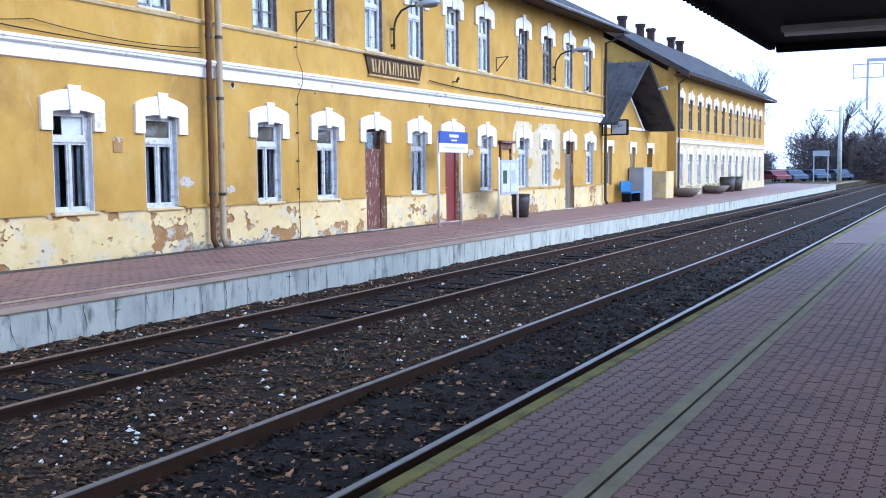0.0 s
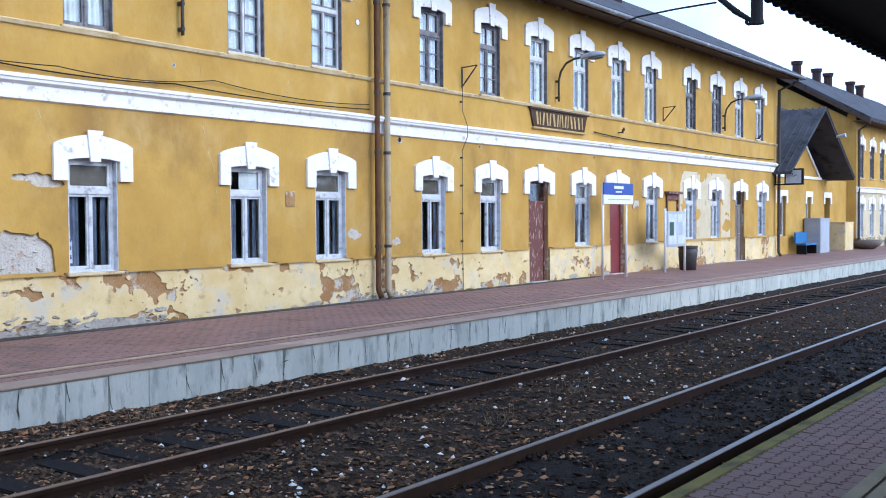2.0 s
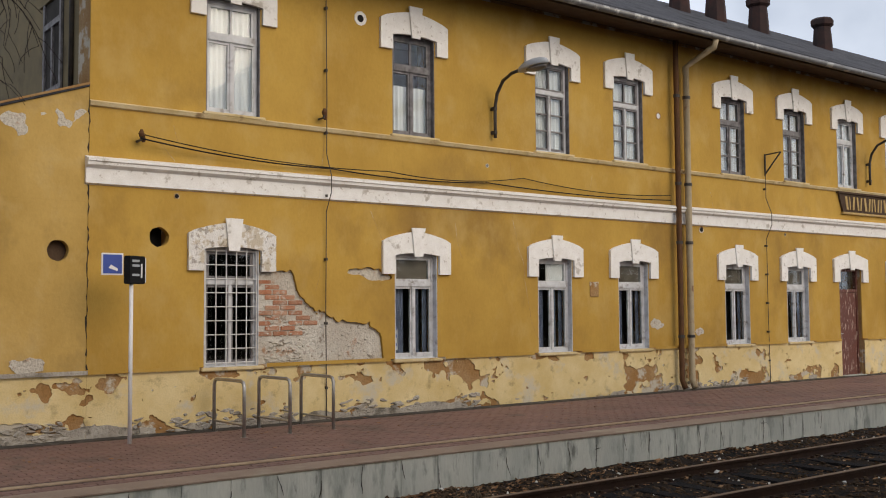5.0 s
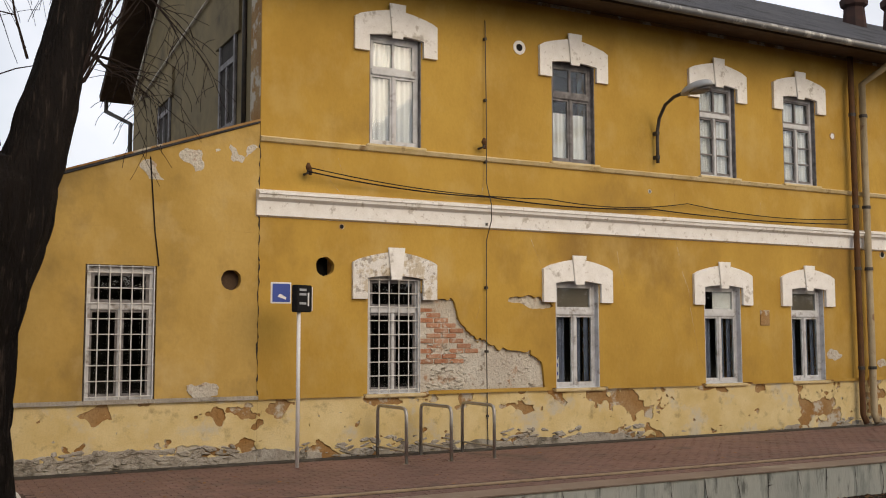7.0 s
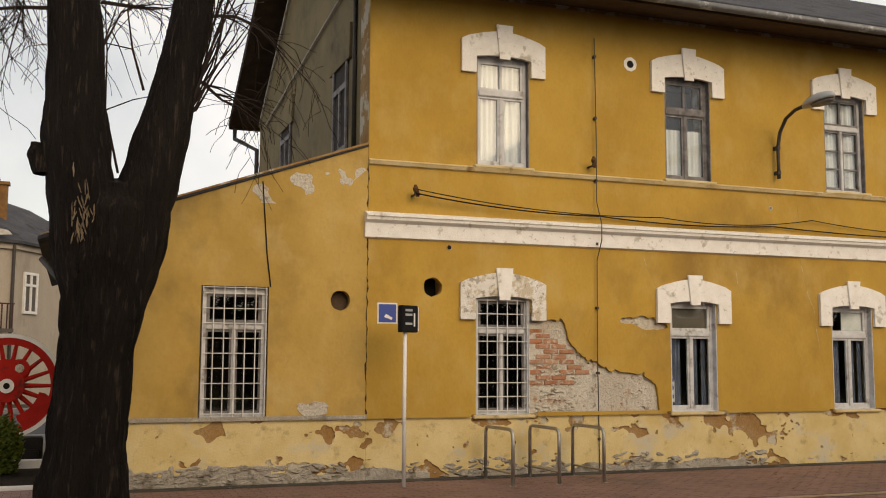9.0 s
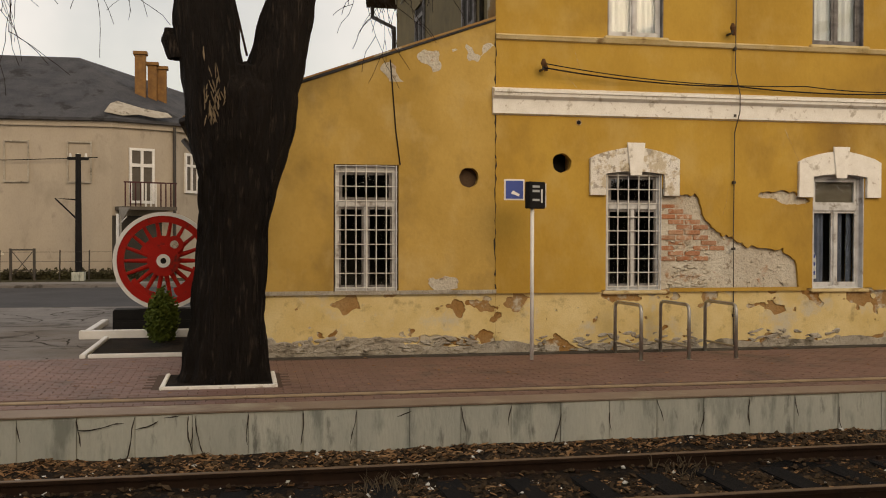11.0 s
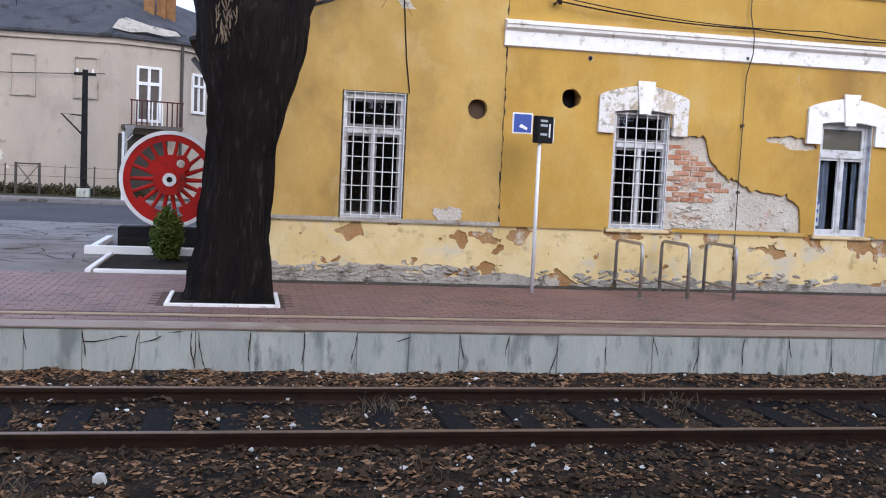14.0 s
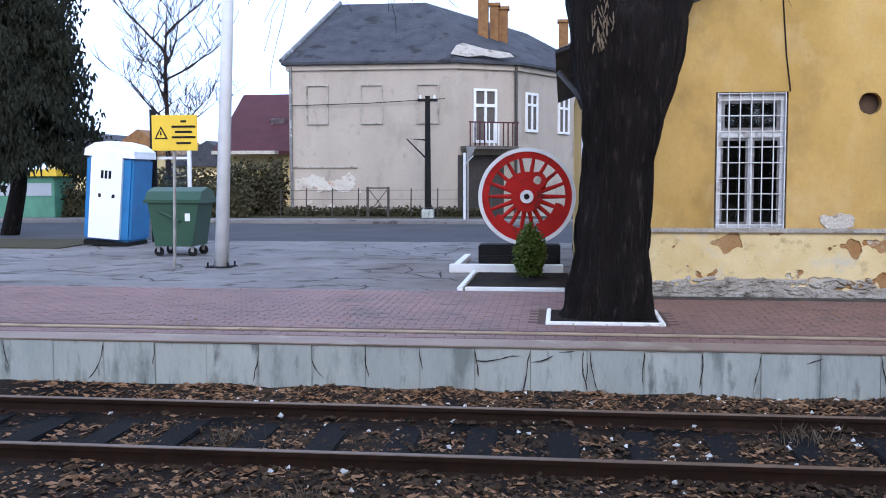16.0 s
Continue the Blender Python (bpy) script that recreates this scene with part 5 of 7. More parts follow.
# bicycle racks
for i in range(3):
    x = 2.03 + 0.69 * i
    rk = thing("bicycle_rack", (x, 5.5, 0.39), "bent galvanised tube bicycle stand on the platform", "bicycle rack", "bicycle racks")
    y0, y1 = 6.03, 5.17
    pts = [(x - 0.02, y0, 0.39), (x - 0.02, y0, 1.06), (x - 0.02, y0 - 0.03, 1.12), (x - 0.02, y0 - 0.1, 1.14), (x + 0.02, y1 + 0.1, 1.14), (x + 0.02, y1 + 0.03, 1.12), (x + 0.02, y1, 1.06), (x + 0.02, y1, 0.39)]
    part("hoop", tube(pts, 0.025, sides=10), "steel", rk, smooth=True)
    part("crossbar", tube([(x - 0.02, y0, 0.56), (x + 0.02, y1, 0.56)], 0.015, sides=8), "steel", rk)
    for y, dx in ((y0, -0.02), (y1, 0.02)):
        part("foot", ring((0, 0), 0.001, 0.05, -0.006, 0.006, sides=12), "steel", rk).matrix_basis = Matrix.Translation((dx, y - 5.5, 0.008)) @ pose(0, 0, 0, 90) @ Matrix.Translation(Vector((x, 5.5, 0.39)))

# platform number sign on a white post
ps = thing("platform_sign", (0.62, 5.5, 0.38), "white post with a blue and a dark platform sign", "sign")
part("post", tube([(0.62, 5.5, 0.38), (0.62, 5.5, 2.6)], 0.026, sides=12), "whitepaint", ps, "white post", smooth=True)
bs = part("blue_panel", box(0.22, 0.5, 5.46, 5.48, 2.55, 2.83, bevel=0.004), "whitepaint", ps, "blue pictogram panel with a white edge")
part("blue_field", box(0.24, 0.48, 5.455, 5.4595, 2.57, 2.81), "signblue", bs)
part("pictogram", prism([(0.31, 2.64), (0.42, 2.6), (0.43, 2.63), (0.34, 2.68)], 5.451, 5.4545), "whitepaint", bs)
def turned(bm, at, yaw):
    bmesh.ops.transform(bm, matrix=pose(*at, 0, 0, yaw), verts=bm.verts)
    return bm


AT = (0.66, 5.5, 2.44)
dk = part("number_panel", turned(box(-0.15, 0.15, -0.05, 0.05, 0.0, 0.36, bevel=0.01), AT, 28), "black", ps, "dark number panel")
for z in (0.28, 0.22, 0.1):
    part("text_bar", turned(box(-0.1, 0.03, -0.056, -0.0505, z, z + 0.03), AT, 28), "greyplastic", dk)
part("number_bar", turned(box(0.06, 0.085, -0.056, -0.0505, 0.08, 0.26), AT, 28), "whitepaint", dk)
part("edge", turned(box(0.1515, 0.165, -0.045, 0.045, 0.02, 0.34), AT, 28), "whitepaint", dk)

# blue name sign
sg = thing("station_sign", (21.2, 5.43, 0.4), "blue and white station sign on two white posts", "sign")
for x in (20.53, 21.9):
    part("post", tube([(x, 5.43, 0.4), (x, 5.43, 2.95)], 0.035, sides=10), "whitepaint", sg, "white post", smooth=True)
part("blue_board", box(20.46, 22.2, 5.36, 5.39, 2.66, 2.98, bevel=0.005), "signblue", sg, "blue board")
part("white_board", box(20.46, 22.2, 5.36, 5.39, 2.41, 2.655, bevel=0.005), "whitepaint", sg, "white board")
for x0, x1, z0, z1 in ((21.05, 21.6, 2.82, 2.9), (21.15, 21.5, 2.72, 2.76)):
    part("text_bar", box(x0, x1, 5.355, 5.3595, z0, z1), "whitepaint", sg)
part("text_bar", box(20.7, 22.0, 5.355, 5.3595, 2.52, 2.55), "greyplastic", sg)

# glazed notice case
nc = thing("notice_case", (25.0, 5.35, 0.4), "glazed timetable case on white posts", "notice board")
for x in (24.3, 25.72):
    part("post", tube([(x, 5.35, 0.4), (x, 5.35, 2.3)], 0.035, sides=10), "whitepaint", nc, smooth=True)
part("case", box(24.34, 25.68, 5.3, 5.4, 1.16, 2.22, bevel=0.01), "greyplastic", nc, "grey case")
for a, b in ((24.4, 24.98), (25.04, 25.62)):
    sh = part("poster", box(a, b, 5.29, 5.297, 1.24, 2.14), "curtain", nc, "pale timetable sheet")
    part("print", box(a + 0.08, b - 0.2, 5.285, 5.2895, 1.5, 1.9), "green" if a < 24.5 else "greyplastic", sh, "print block")
hood = thing("wooden_notice_frame", (25.2, FY, 2.2), "dark wooden frame on the wall behind the notice case", "frame")
part("frame", wall_x(26.35, 27.25, 1.3, 2.78, FY - 0.06, FY - 0.001, [(26.42, 27.18, 1.37, 2.6)]), "brownwood", hood)
part("roof", box(26.25, 27.35, FY - 0.16, FY - 0.001, 2.781, 2.86, bevel=0.006), "brownwood", hood)
tb = thing("litter_bin", (26.2, 5.45, 0.4), "dark grey litter bin on the platform", "litter bin")
part("body", tube([(26.2, 5.45, 0.4), (26.2, 5.45, 0.9), (26.2, 5.45, 1.12)], [0.25, 0.29, 0.28], sides=16), "blackiron", tb, smooth=True)
part("rim", ring((0, 0), 0.2, 0.31, -0.03, 0.03, sides=18), "blackiron", tb).matrix_basis = Matrix.Translation((0, 0, 0.72)) @ pose(0, 0, 0, 90) @ Matrix.Translation((26.2, 5.45, 0.4))

# clock on a bracket
ck = thing("platform_clock", (36.7, 5.5, 3.6), "square double-faced clock in a black case on a bracket", "clock")
part("case", box(36.6, 36.8, 5.12, 5.84, 3.28, 3.92, bevel=0.02), "black", ck)
dial = part("dial", box(36.592, 36.5995, 5.18, 5.78, 3.34, 3.86), "greyplastic", ck, "pale dial")
part("hour_hand", tube([(36.588, 5.48, 3.6), (36.588, 5.36, 3.68)], 0.014, sides=5), "black", dial)
part("minute_hand", tube([(36.588, 5.48, 3.6), (36.588, 5.55, 3.8)], 0.01, sides=5), "black", dial)
for z in (3.3, 3.9):
    part("bracket", box(36.67, 36.73, 5.845, FY, z - 0.025, z + 0.025), "black", ck)
part("bracket", box(36.67, 36.73, FY - 0.07, FY - 0.02, 3.33, 3.87), "black", ck)

# ---- porch, link and east wing ----
link_b = thing("porch_building", (43, 9, 0.4), "low yellow link building with a dark ribbed gable roof", "building")
PY = 6.75
ph = [(38.9, 39.6, 1.2, 2.9), (42.4, 43.1, 1.2, 2.9), (45.2, 46.1, 0.38, 2.9), (37.3, 38.1, 0.38, 2.8)]
part("front_wall", wall_x(X1 + 0.003, 48.997, 0.2, 3.75, PY, PY + 0.4, ph), "plaster", link_b)
for h in ph:
    part("recess", box(h[0], h[1], PY + 0.25, PY + 0.3, h[2], h[3]), "board", link_b, "dark sheet for the opening")
    if h[2] > 1:
        part("frame", wall_x(h[0], h[1], h[2], h[3], PY + 0.12, PY + 0.18, [(h[0] + 0.07, (h[0] + h[1]) / 2 - 0.03, 1.27, 2.83), ((h[0] + h[1]) / 2 + 0.03, h[1] - 0.07, 1.27, 2.83)]), "frame", link_b)
    part("surround", wall_x(h[0] - 0.18, h[1] + 0.18, 2.6, 3.15, PY - 0.05, PY - 0.001, [(h[0], h[1], 2.6, h[3])]), "white", link_b, "white surround")
part("upper_wall", box(X1 + 0.003, 48.997, 9.0, 9.4, 0.3, 7.0), "plaster", link_b, "set-back upper wall")
part("upper_roof", extrude_x([(8.75, 7.0), (12.0, 8.5), (12.0, 8.6), (8.75, 7.1)], X1 + 0.51, 48.3), "roof", link_b)
gx, gz, ga, gw = 41.0, 6.55, 3.7, 4.6
part("gable_wall", prism([(gx - 3.7, 3.751), (gx + 3.7, 3.751), (gx, 6.1)], PY, PY + 0.3), "plaster", link_b)
part("porch_roof", prism([(gx - gw, ga), (gx, gz), (gx + gw, ga), (gx + gw, ga + 0.1), (gx, gz + 0.12), (gx - gw, ga + 0.1)], 5.5, 9.0), "roof", link_b, "dark gable roof")
for s in (-1, 1):
    for k in range(13):
        y = 5.5 + 0.28 * k
        part("roof_rib", tube([(gx + s * gw, y, ga + 0.12), (gx, y, gz + 0.14)], 0.035, sides=6), "roof", link_b)
    part("rake_trim", prism([(gx + s * 3.6, 3.76), (gx + s * 3.35, 3.76), (gx, 5.95), (gx, 6.1)], PY - 0.04, PY - 0.001), "white", link_b, "white rake trim")
part("tie_beam", box(gx - 3.6, gx + 3.6, PY - 0.06, PY - 0.001, 3.7, 3.82), "white", link_b)
part("porch_lamp", tube([(gx + 1.2, 5.4, 5.5), (gx + 1.2, 5.0, 5.55)], [0.05, 0.1], sides=10), "greyplastic", link_b, "small lamp")

wing = thing("east_wing", (62, 11, 0.4), "far two-storey yellow wing of the station with white window surrounds", "building")
WX0, WX1, WZ = 49.0, 75.0, 6.75
wl_x = [49.95 + 2.1 * i for i in range(12)]
wh = [(x - 0.42, x + 0.42, 0.95, 2.65) for x in wl_x] + [(x - 0.42, x + 0.42, 3.95, 5.6) for x in wl_x]
part("front_wall", wall_x(WX0, WX1, 0.2, WZ + 0.38, 6.3, 6.75, wh), "plaster", wing)
part("side_wall", box(WX0, WX0 + 0.4, 6.751, 16, 0.2, WZ), "plaster", wing)
part("side_wall", box(WX1 - 0.4, WX1, 6.751, 16, 0.2, WZ), "plaster", wing)
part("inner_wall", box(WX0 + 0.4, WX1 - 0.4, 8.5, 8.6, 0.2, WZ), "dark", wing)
part("plinth", box(WX0, WX1, 6.265, 6.299, 0.3, 0.92), "palewash", wing)
part("limewash", wall_x(WX0, WX1, 0.921, 3.199, 6.295, 6.2999, wh[:12]), "palewash", wing, "pale limewashed lower storey")
part("cornice", extrude_x([(6.3, 3.2), (6.22, 3.22), (6.2, 3.4), (6.14, 3.46), (6.3, 3.5)], WX0 - 0.02, WX1), "white", wing, "white cornice")
part("roof", extrude_x([(5.5, 6.72), (11.5, 10.2), (17.5, 6.72), (17.5, 6.85), (11.5, 10.35), (5.5, 6.85)], WX0 - 0.6, WX1 + 0.6), "roof", wing, "dark grey roof")
part("eaves_board", box(WX0 - 0.58, WX1 + 0.58, 5.52, 6.299, 6.66, 6.715), "soffit", wing, "dark boarded eaves")
part("downpipe", tube([(WX0 + 0.15, 5.6, 6.7), (WX0 + 0.15, 6.2, 6.3), (WX0 + 0.15, 6.2, 0.4)], 0.06), "blackiron", wing)
part("gable", extrude_x([(6.4, WZ + 0.001), (16, WZ + 0.001), (11.5, 9.6)], WX0 + 0.01, WX0 + 0.3), "plaster", wing, "yellow gable")
part("rake", extrude_x([(5.5, 6.5), (11.5, 9.98), (11.5, 10.19), (5.5, 6.715)], WX0 - 0.6, WX0 - 0.5), "soffit", wing, "dark rake board")
num = 60
for i, x in enumerate(wl_x):
    for kind, z in (("low_curtain", 0.95), ("up_dark" if i < 6 else "up", 3.95)):
        num += 1
        w = copy_thing(built[kind], pose(x, 6.3, z))
        w.name = "window_%d" % num
for x in (55.6, 59.4, 61.8, 66.9, 69.3):
    ch = thing("chimney", (x, 11.3, 10), "dark sooty chimney on the east wing", "chimney", "roof chimneys")
    part("shaft", tube([(x, 11.3, 9.9), (x, 11.3, 10.75)], 0.26, sides=8), "chimney", ch)
    part("cap", tube([(x, 11.3, 10.751), (x, 11.3, 10.95)], [0.32, 0.35], sides=8), "chimney", ch)

# furniture before the porch
bn = thing("bench", (40.9, 6.3, 0.4), "dark blue bench against the station wall", "bench")
part("seat", box(40.0, 41.6, 6.0, 6.45, 0.8, 0.88, bevel=0.01), "blue", bn)
part("backrest", box(40.0, 41.6, 6.45, 6.52, 0.9, 1.35, bevel=0.01), "blue", bn)
for x in (40.1, 41.5):
    part("leg", box(x - 0.04, x + 0.04, 6.02, 6.43, 0.4, 0.799), "black", bn)
for x0, x1, h, mat, lab in ((42.0, 43.4, 1.95, "greyplastic", "pale grey-blue cabinet against the station wall"), (45.9, 47.4, 1.75, "plinth", "dull yellow cabinet against the station wall")):
    cb = thing("cabinet", (x0, 6.4, 0.4), lab, "cabinet")
    part("body", box(x0, x1, 6.0, 6.7, 0.4, h - 0.05, bevel=0.01), mat, cb, "painted metal body")
    part("top", box(x0 - 0.03, x1 + 0.03, 5.97, 6.72, h - 0.049, h, bevel=0.01), mat, cb)
    part("door", box(x0 + 0.06, x1 - 0.06, 5.985, 5.999, 0.5, h - 0.1, bevel=0.003), mat, cb)
for x in (48.6, 55.5):
    pt = thing("planter", (x, 5.7, 0.4), "wide bowl planter with yellow winter plants", "planter", "platform planters")
    part("bowl", tube([(x, 5.7, 0.4), (x, 5.7, 0.55), (x, 5.7, 0.85)], [0.35, 0.6, 0.85], sides=18), "greydoor", pt, smooth=True)
    lv = bmesh.new()
    for k in range(90):
        a, r = rngc.uniform(0, 6.28), 0.75 * math.sqrt(rngc.random())
        p = Vector((x + r * math.cos(a), 5.7 + r * math.sin(a), 0.85))
        d = Vector((rngc.uniform(-0.1, 0.1), rngc.uniform(-0.1, 0.1), rngc.uniform(0.12, 0.3)))
        lv.faces.new([lv.verts.new(q) for q in (p, p + Vector((0.05, 0.02, 0)), p + d)])
    part("planting", lv, "shrub", pt, "yellowish plants")["kind"] = "stuff"
for x in (60.0, 62.4):
    tb2 = thing("litter_bin", (x, 5.9, 0.4), "dark litter bin before the east wing", "litter bin")
    part("body", tube([(x, 5.9, 0.4), (x, 5.9, 1.25)], [0.4, 0.48], sides=14), "blackiron", tb2, smooth=True)
    part("rim", tube([(x, 5.9, 1.251), (x, 5.9, 1.32)], [0.5, 0.5], sides=14), "blackiron", tb2)

# ---- yard, road ----
solo("yard", box(-45, -3.7, FY + 0.355, 16.5, 0.2, 0.405), "yard", "worn grey cracked concrete yard beside the station", "yard", "structure")
solo("road", box(-80, -3.0, 16.503, 25.5, 0.15, 0.37), "asphalt", "dark asphalt road behind the yard", "road", "structure")
rngy = random.Random(5)
starts = [(rngy.uniform(-15, -4.2), rngy.uniform(6.7, 15.8), rngy.choice((0.05, 3.1, 1.2, -1.3)), rngy.randint(5, 12)) for _ in range(75)]
solo("yard_cracks", crack_lines(rngy, starts, 0.16, 0.6, 0.017, lambda u, v: (min(max(u, -16), -3.9), min(max(v, 6.65), 16.4), 0.4085)), "joint", "dark cracks and open joints in the yard paving", "cracks", "structure")
solo("earth_strip", box(-45, -14.75, 13.6, 16.45, 0.3, 0.43), "ground", "bare brown earth and litter under the conifer", "earth", "structure")
kerb = thing("pavement", (-20, 26.4, 0.3), "narrow pavement with concrete kerb in front of the house", "pavement", kind="structure")
part("kerb", box(-80, 0, 25.5, 25.68, 0.2, 0.45, bevel=0.02), "yard", kerb)
part("slabs", box(-80, 0, 25.682, 27.0, 0.2, 0.48), "yard", kerb)
solo("verge", box(-80, 0, 27.003, 29.9, 0.2, 0.46), "hedge", "rough grass verge before the house", "grass", "structure")

# ---- tree ----
def bark_tube(points, radii, bm, sides=44, seed=0.0, deep=0.09, flat=1.0, per=10):
    pts = [Vector(p) for p in points]
    n = len(pts)
    rings = []
    for i in range((n - 1) * per + 1):
        k, f = min(i // per, n - 2), i / per - min(i // per, n - 2)
        p = pts[k].lerp(pts[k + 1], f)
        fs = f * f * (3 - 2 * f)
        r = radii[k] + (radii[k + 1] - radii[k]) * fs
        loop = []
        for j in range(sides):
            a = 2 * math.pi * j / sides
            q = noise.fractal(Vector((math.cos(a) * 7, math.sin(a) * 7, p.z * 0.8 + seed)), 0.9, 2.0, 4)
            rr = r * (1 + deep * (abs(q) * 2.0 - 0.5))
            loop.append(bm.verts.new((p.x + rr * math.cos(a), p.y + rr * math.sin(a) * flat, p.z)))
        rings.append(loop)
    for a, b in zip(rings, rings[1:]):
        for j in range(sides):
            bm.faces.new((a[j], a[(j + 1) % sides], b[(j + 1) % sides], b[j]))
    bm.faces.new(rings[-1])
    return bm


tree = thing("tree", (-3.4, 4.45, 0.37), "large bare tree with dark furrowed bark, forked into two stems", "tree")
tk = bmesh.new()
TY = 4.42
bark_tube([(-3.42, TY, 0.3), (-3.39, TY, 0.6), (-3.37, TY, 1.2), (-3.33, TY, 2.0), (-3.26, TY, 2.7), (-3.18, TY, 3.3), (-3.14, TY, 3.7), (-3.14, TY, 4.0), (-3.14, TY, 4.1)], [0.55, 0.475, 0.405, 0.375, 0.445, 0.53, 0.52, 0.34, 0.05], tk, flat=0.8, sides=96, deep=0.12)
bark_tube([(-3.3, TY, 1.6), (-3.36, TY, 2.4), (-3.43, TY, 3.2), (-3.53, TY, 3.9), (-3.62, TY - 0.02, 4.5), (-3.66, TY - 0.05, 5.6), (-3.78, TY - 0.1, 7.2), (-4.0, TY, 9.5), (-4.3, TY + 0.2, 12.0)], [0.1, 0.27, 0.37, 0.37, 0.35, 0.29, 0.24, 0.17, 0.08], tk, seed=4.0)
bark_tube([(-3.3, TY, 1.5), (-3.16, TY, 2.3), (-3.02, TY, 3.1), (-2.86, TY, 3.9), (-2.72, TY, 4.5), (-2.47, TY, 5.7), (-2.2, TY + 0.1, 7.4), (-2.0, TY + 0.3, 9.5), (-1.9, TY + 0.4, 12.0)], [0.1, 0.27, 0.35, 0.34, 0.3, 0.24, 0.19, 0.14, 0.06], tk, seed=9.0)
part("trunk", tk, "bark", tree, "dark furrowed trunk", smooth=True)
stub = bark_tube([(-3.9, TY, 4.1), (-4.0, TY, 4.3), (-4.03, TY, 4.45)], [0.14, 0.11, 0.05], bmesh.new(), sides=16, per=4)
part("stub", stub, "bark", tree, "broken branch stub", smooth=True)
burr = bmesh.new()
rngt = random.Random(11)
for k in range(44):
    p = Vector((-3.5 + rngt.gauss(0, 0.08), 4.02 + rngt.uniform(-0.05, 0.02), 3.62 + rngt.gauss(0, 0.16)))
    d = Vector((rngt.uniform(-0.5, 0.5), rngt.uniform(-0.4, 0.0), rngt.choice((-1, 1)))).normalized() * rngt.uniform(0.06, 0.2)
    c = d.orthogonal().normalized() * rngt.uniform(0.008, 0.018)
    burr.faces.new([burr.verts.new(q) for q in (p, p + d * 0.4 + c, p + d, p + d * 0.6 - c)])
    tube([p, p + d * 0.7], 0.006, burr, sides=4)
part("burr", burr, "deadleaf", tree, "pale cluster of dead shoots")["kind"] = "stuff"
crown = bmesh.new()


def branch(p, d, length, r, level):
    pts, rad = [p], [r]
    n = 6 if level < 3 else 4
    for i in range(n):
        d = (d + Vector((rngt.uniform(-0.25, 0.25), rngt.uniform(-0.25, 0.25), rngt.uniform(-0.2, 0.2) - 0.05 * level))).normalized()
        pts.append(pts[-1] + d * length / n)
        rad.append(max(0.004, r * (1 - 0.8 * (i + 1) / n)))
    tube(pts, rad, crown, sides=6 if level < 2 else 4, caps=False)
    if level < 4:
        for i in range(1, n + 1):
            for _ in range(2 if level < 3 else 1):
                side = Vector((rngt.uniform(-1, 1), rngt.uniform(-1, 1), rngt.uniform(-0.5, 0.6))).normalized()
                dirn = (pts[i] - pts[i - 1]).normalized()
                branch(pts[i], (dirn * 0.7 + side * 0.8).normalized(), length * rngt.uniform(0.4, 0.62), max(0.005, rad[i] * 0.6), level + 1)


for p, d, ln, r in (((-3.7, TY, 6.4), (-0.9, 0.1, 0.35), 3.6, 0.07), ((-3.75, TY, 7.2), (-0.8, 0.6, 0.3), 3.6, 0.07), ((-3.75, TY, 6.9), (-0.5, 0.8, 0.5), 3.2, 0.06),
                    ((-2.3, TY, 7.2), (0.4, 0.5, 0.9), 2.6, 0.05),
                    ((-4.0, TY, 9.0), (-0.8, 0.3, 0.4), 3.2, 0.07), ((-2.0, TY, 9.0), (0.6, 0.3, 0.6), 3.2, 0.07)):
    branch(Vector(p), Vector(d).normalized(), ln, r, 1)
for p, d, ln in (((-3.15, TY + 0.2, 4.2), (-0.06, 0.1, 1.0), 3.0), ((-3.5, TY + 0.2, 5.0), (0.3, 0.2, 0.9), 2.4), ((-2.9, TY + 0.2, 5.2), (-0.3, 0.2, 0.9), 2.0), ((-3.4, TY + 0.2, 5.6), (0.35, 0.3, 0.6), 1.8)):
    branch(Vector(p), Vector(d).normalized(), ln, 0.02, 3)
for p, d, ln in (((-3.88, TY, 6.3), (-1.0, 0.15, 0.25), 2.8), ((-3.88, TY, 6.0), (-0.9, 0.3, 0.16), 2.2), ((-3.9, TY + 0.1, 6.3), (-0.9, -0.1, 0.1), 2.8), ((-3.4, TY + 0.2, 6.2), (0.5, 0.4, 0.3), 1.7), ((-2.25, TY, 6.1), (0.7, 0.5, 0.25), 1.6), ((-2.35, TY + 0.1, 5.4), (0.5, 0.8, 0.1), 1.6)):
    branch(Vector(p), Vector(d).normalized(), ln, 0.026, 2)
for k in range(15):
    p = Vector((-2.47 + rngt.uniform(0, 0.06), TY + rngt.uniform(-0.15, 0.1), 4.88 + 0.03 * k))
    d = Vector((rngt.uniform(0.2, 0.55), rngt.uniform(-0.15, 0.2), 1.0)).normalized()
    ln = rngt.uniform(1.1, 2.2)
    bend = Vector((rngt.uniform(-0.12, 0.12), 0, 0))
    tube([p, p + Vector((0.1, 0, 0.06)), p + d * 0.4 * ln + Vector((0.08, 0, 0)), p + d * 0.75 * ln + bend + Vector((0.06, 0, 0)), p + d * ln + 2 * bend], [0.016, 0.014, 0.011, 0.008, 0.004], crown, sides=5, caps=False)
    for m in range(3):
        f_ = rngt.uniform(0.4, 0.9)
        q = p + d * f_ * ln + Vector((0.07, 0, 0))
        tube([q, q + Vector((rngt.uniform(-0.15, 0.3), rngt.uniform(-0.1, 0.1), rngt.uniform(0.1, 0.35)))], [0.006, 0.003], crown, sides=4, caps=False)
part("crown", crown, "twig", tree, "bare twigs")
gd = thing("tree_curb", (-3.45, 3.9, 0.37), "white-painted low frame round the tree's foot", "kerb")
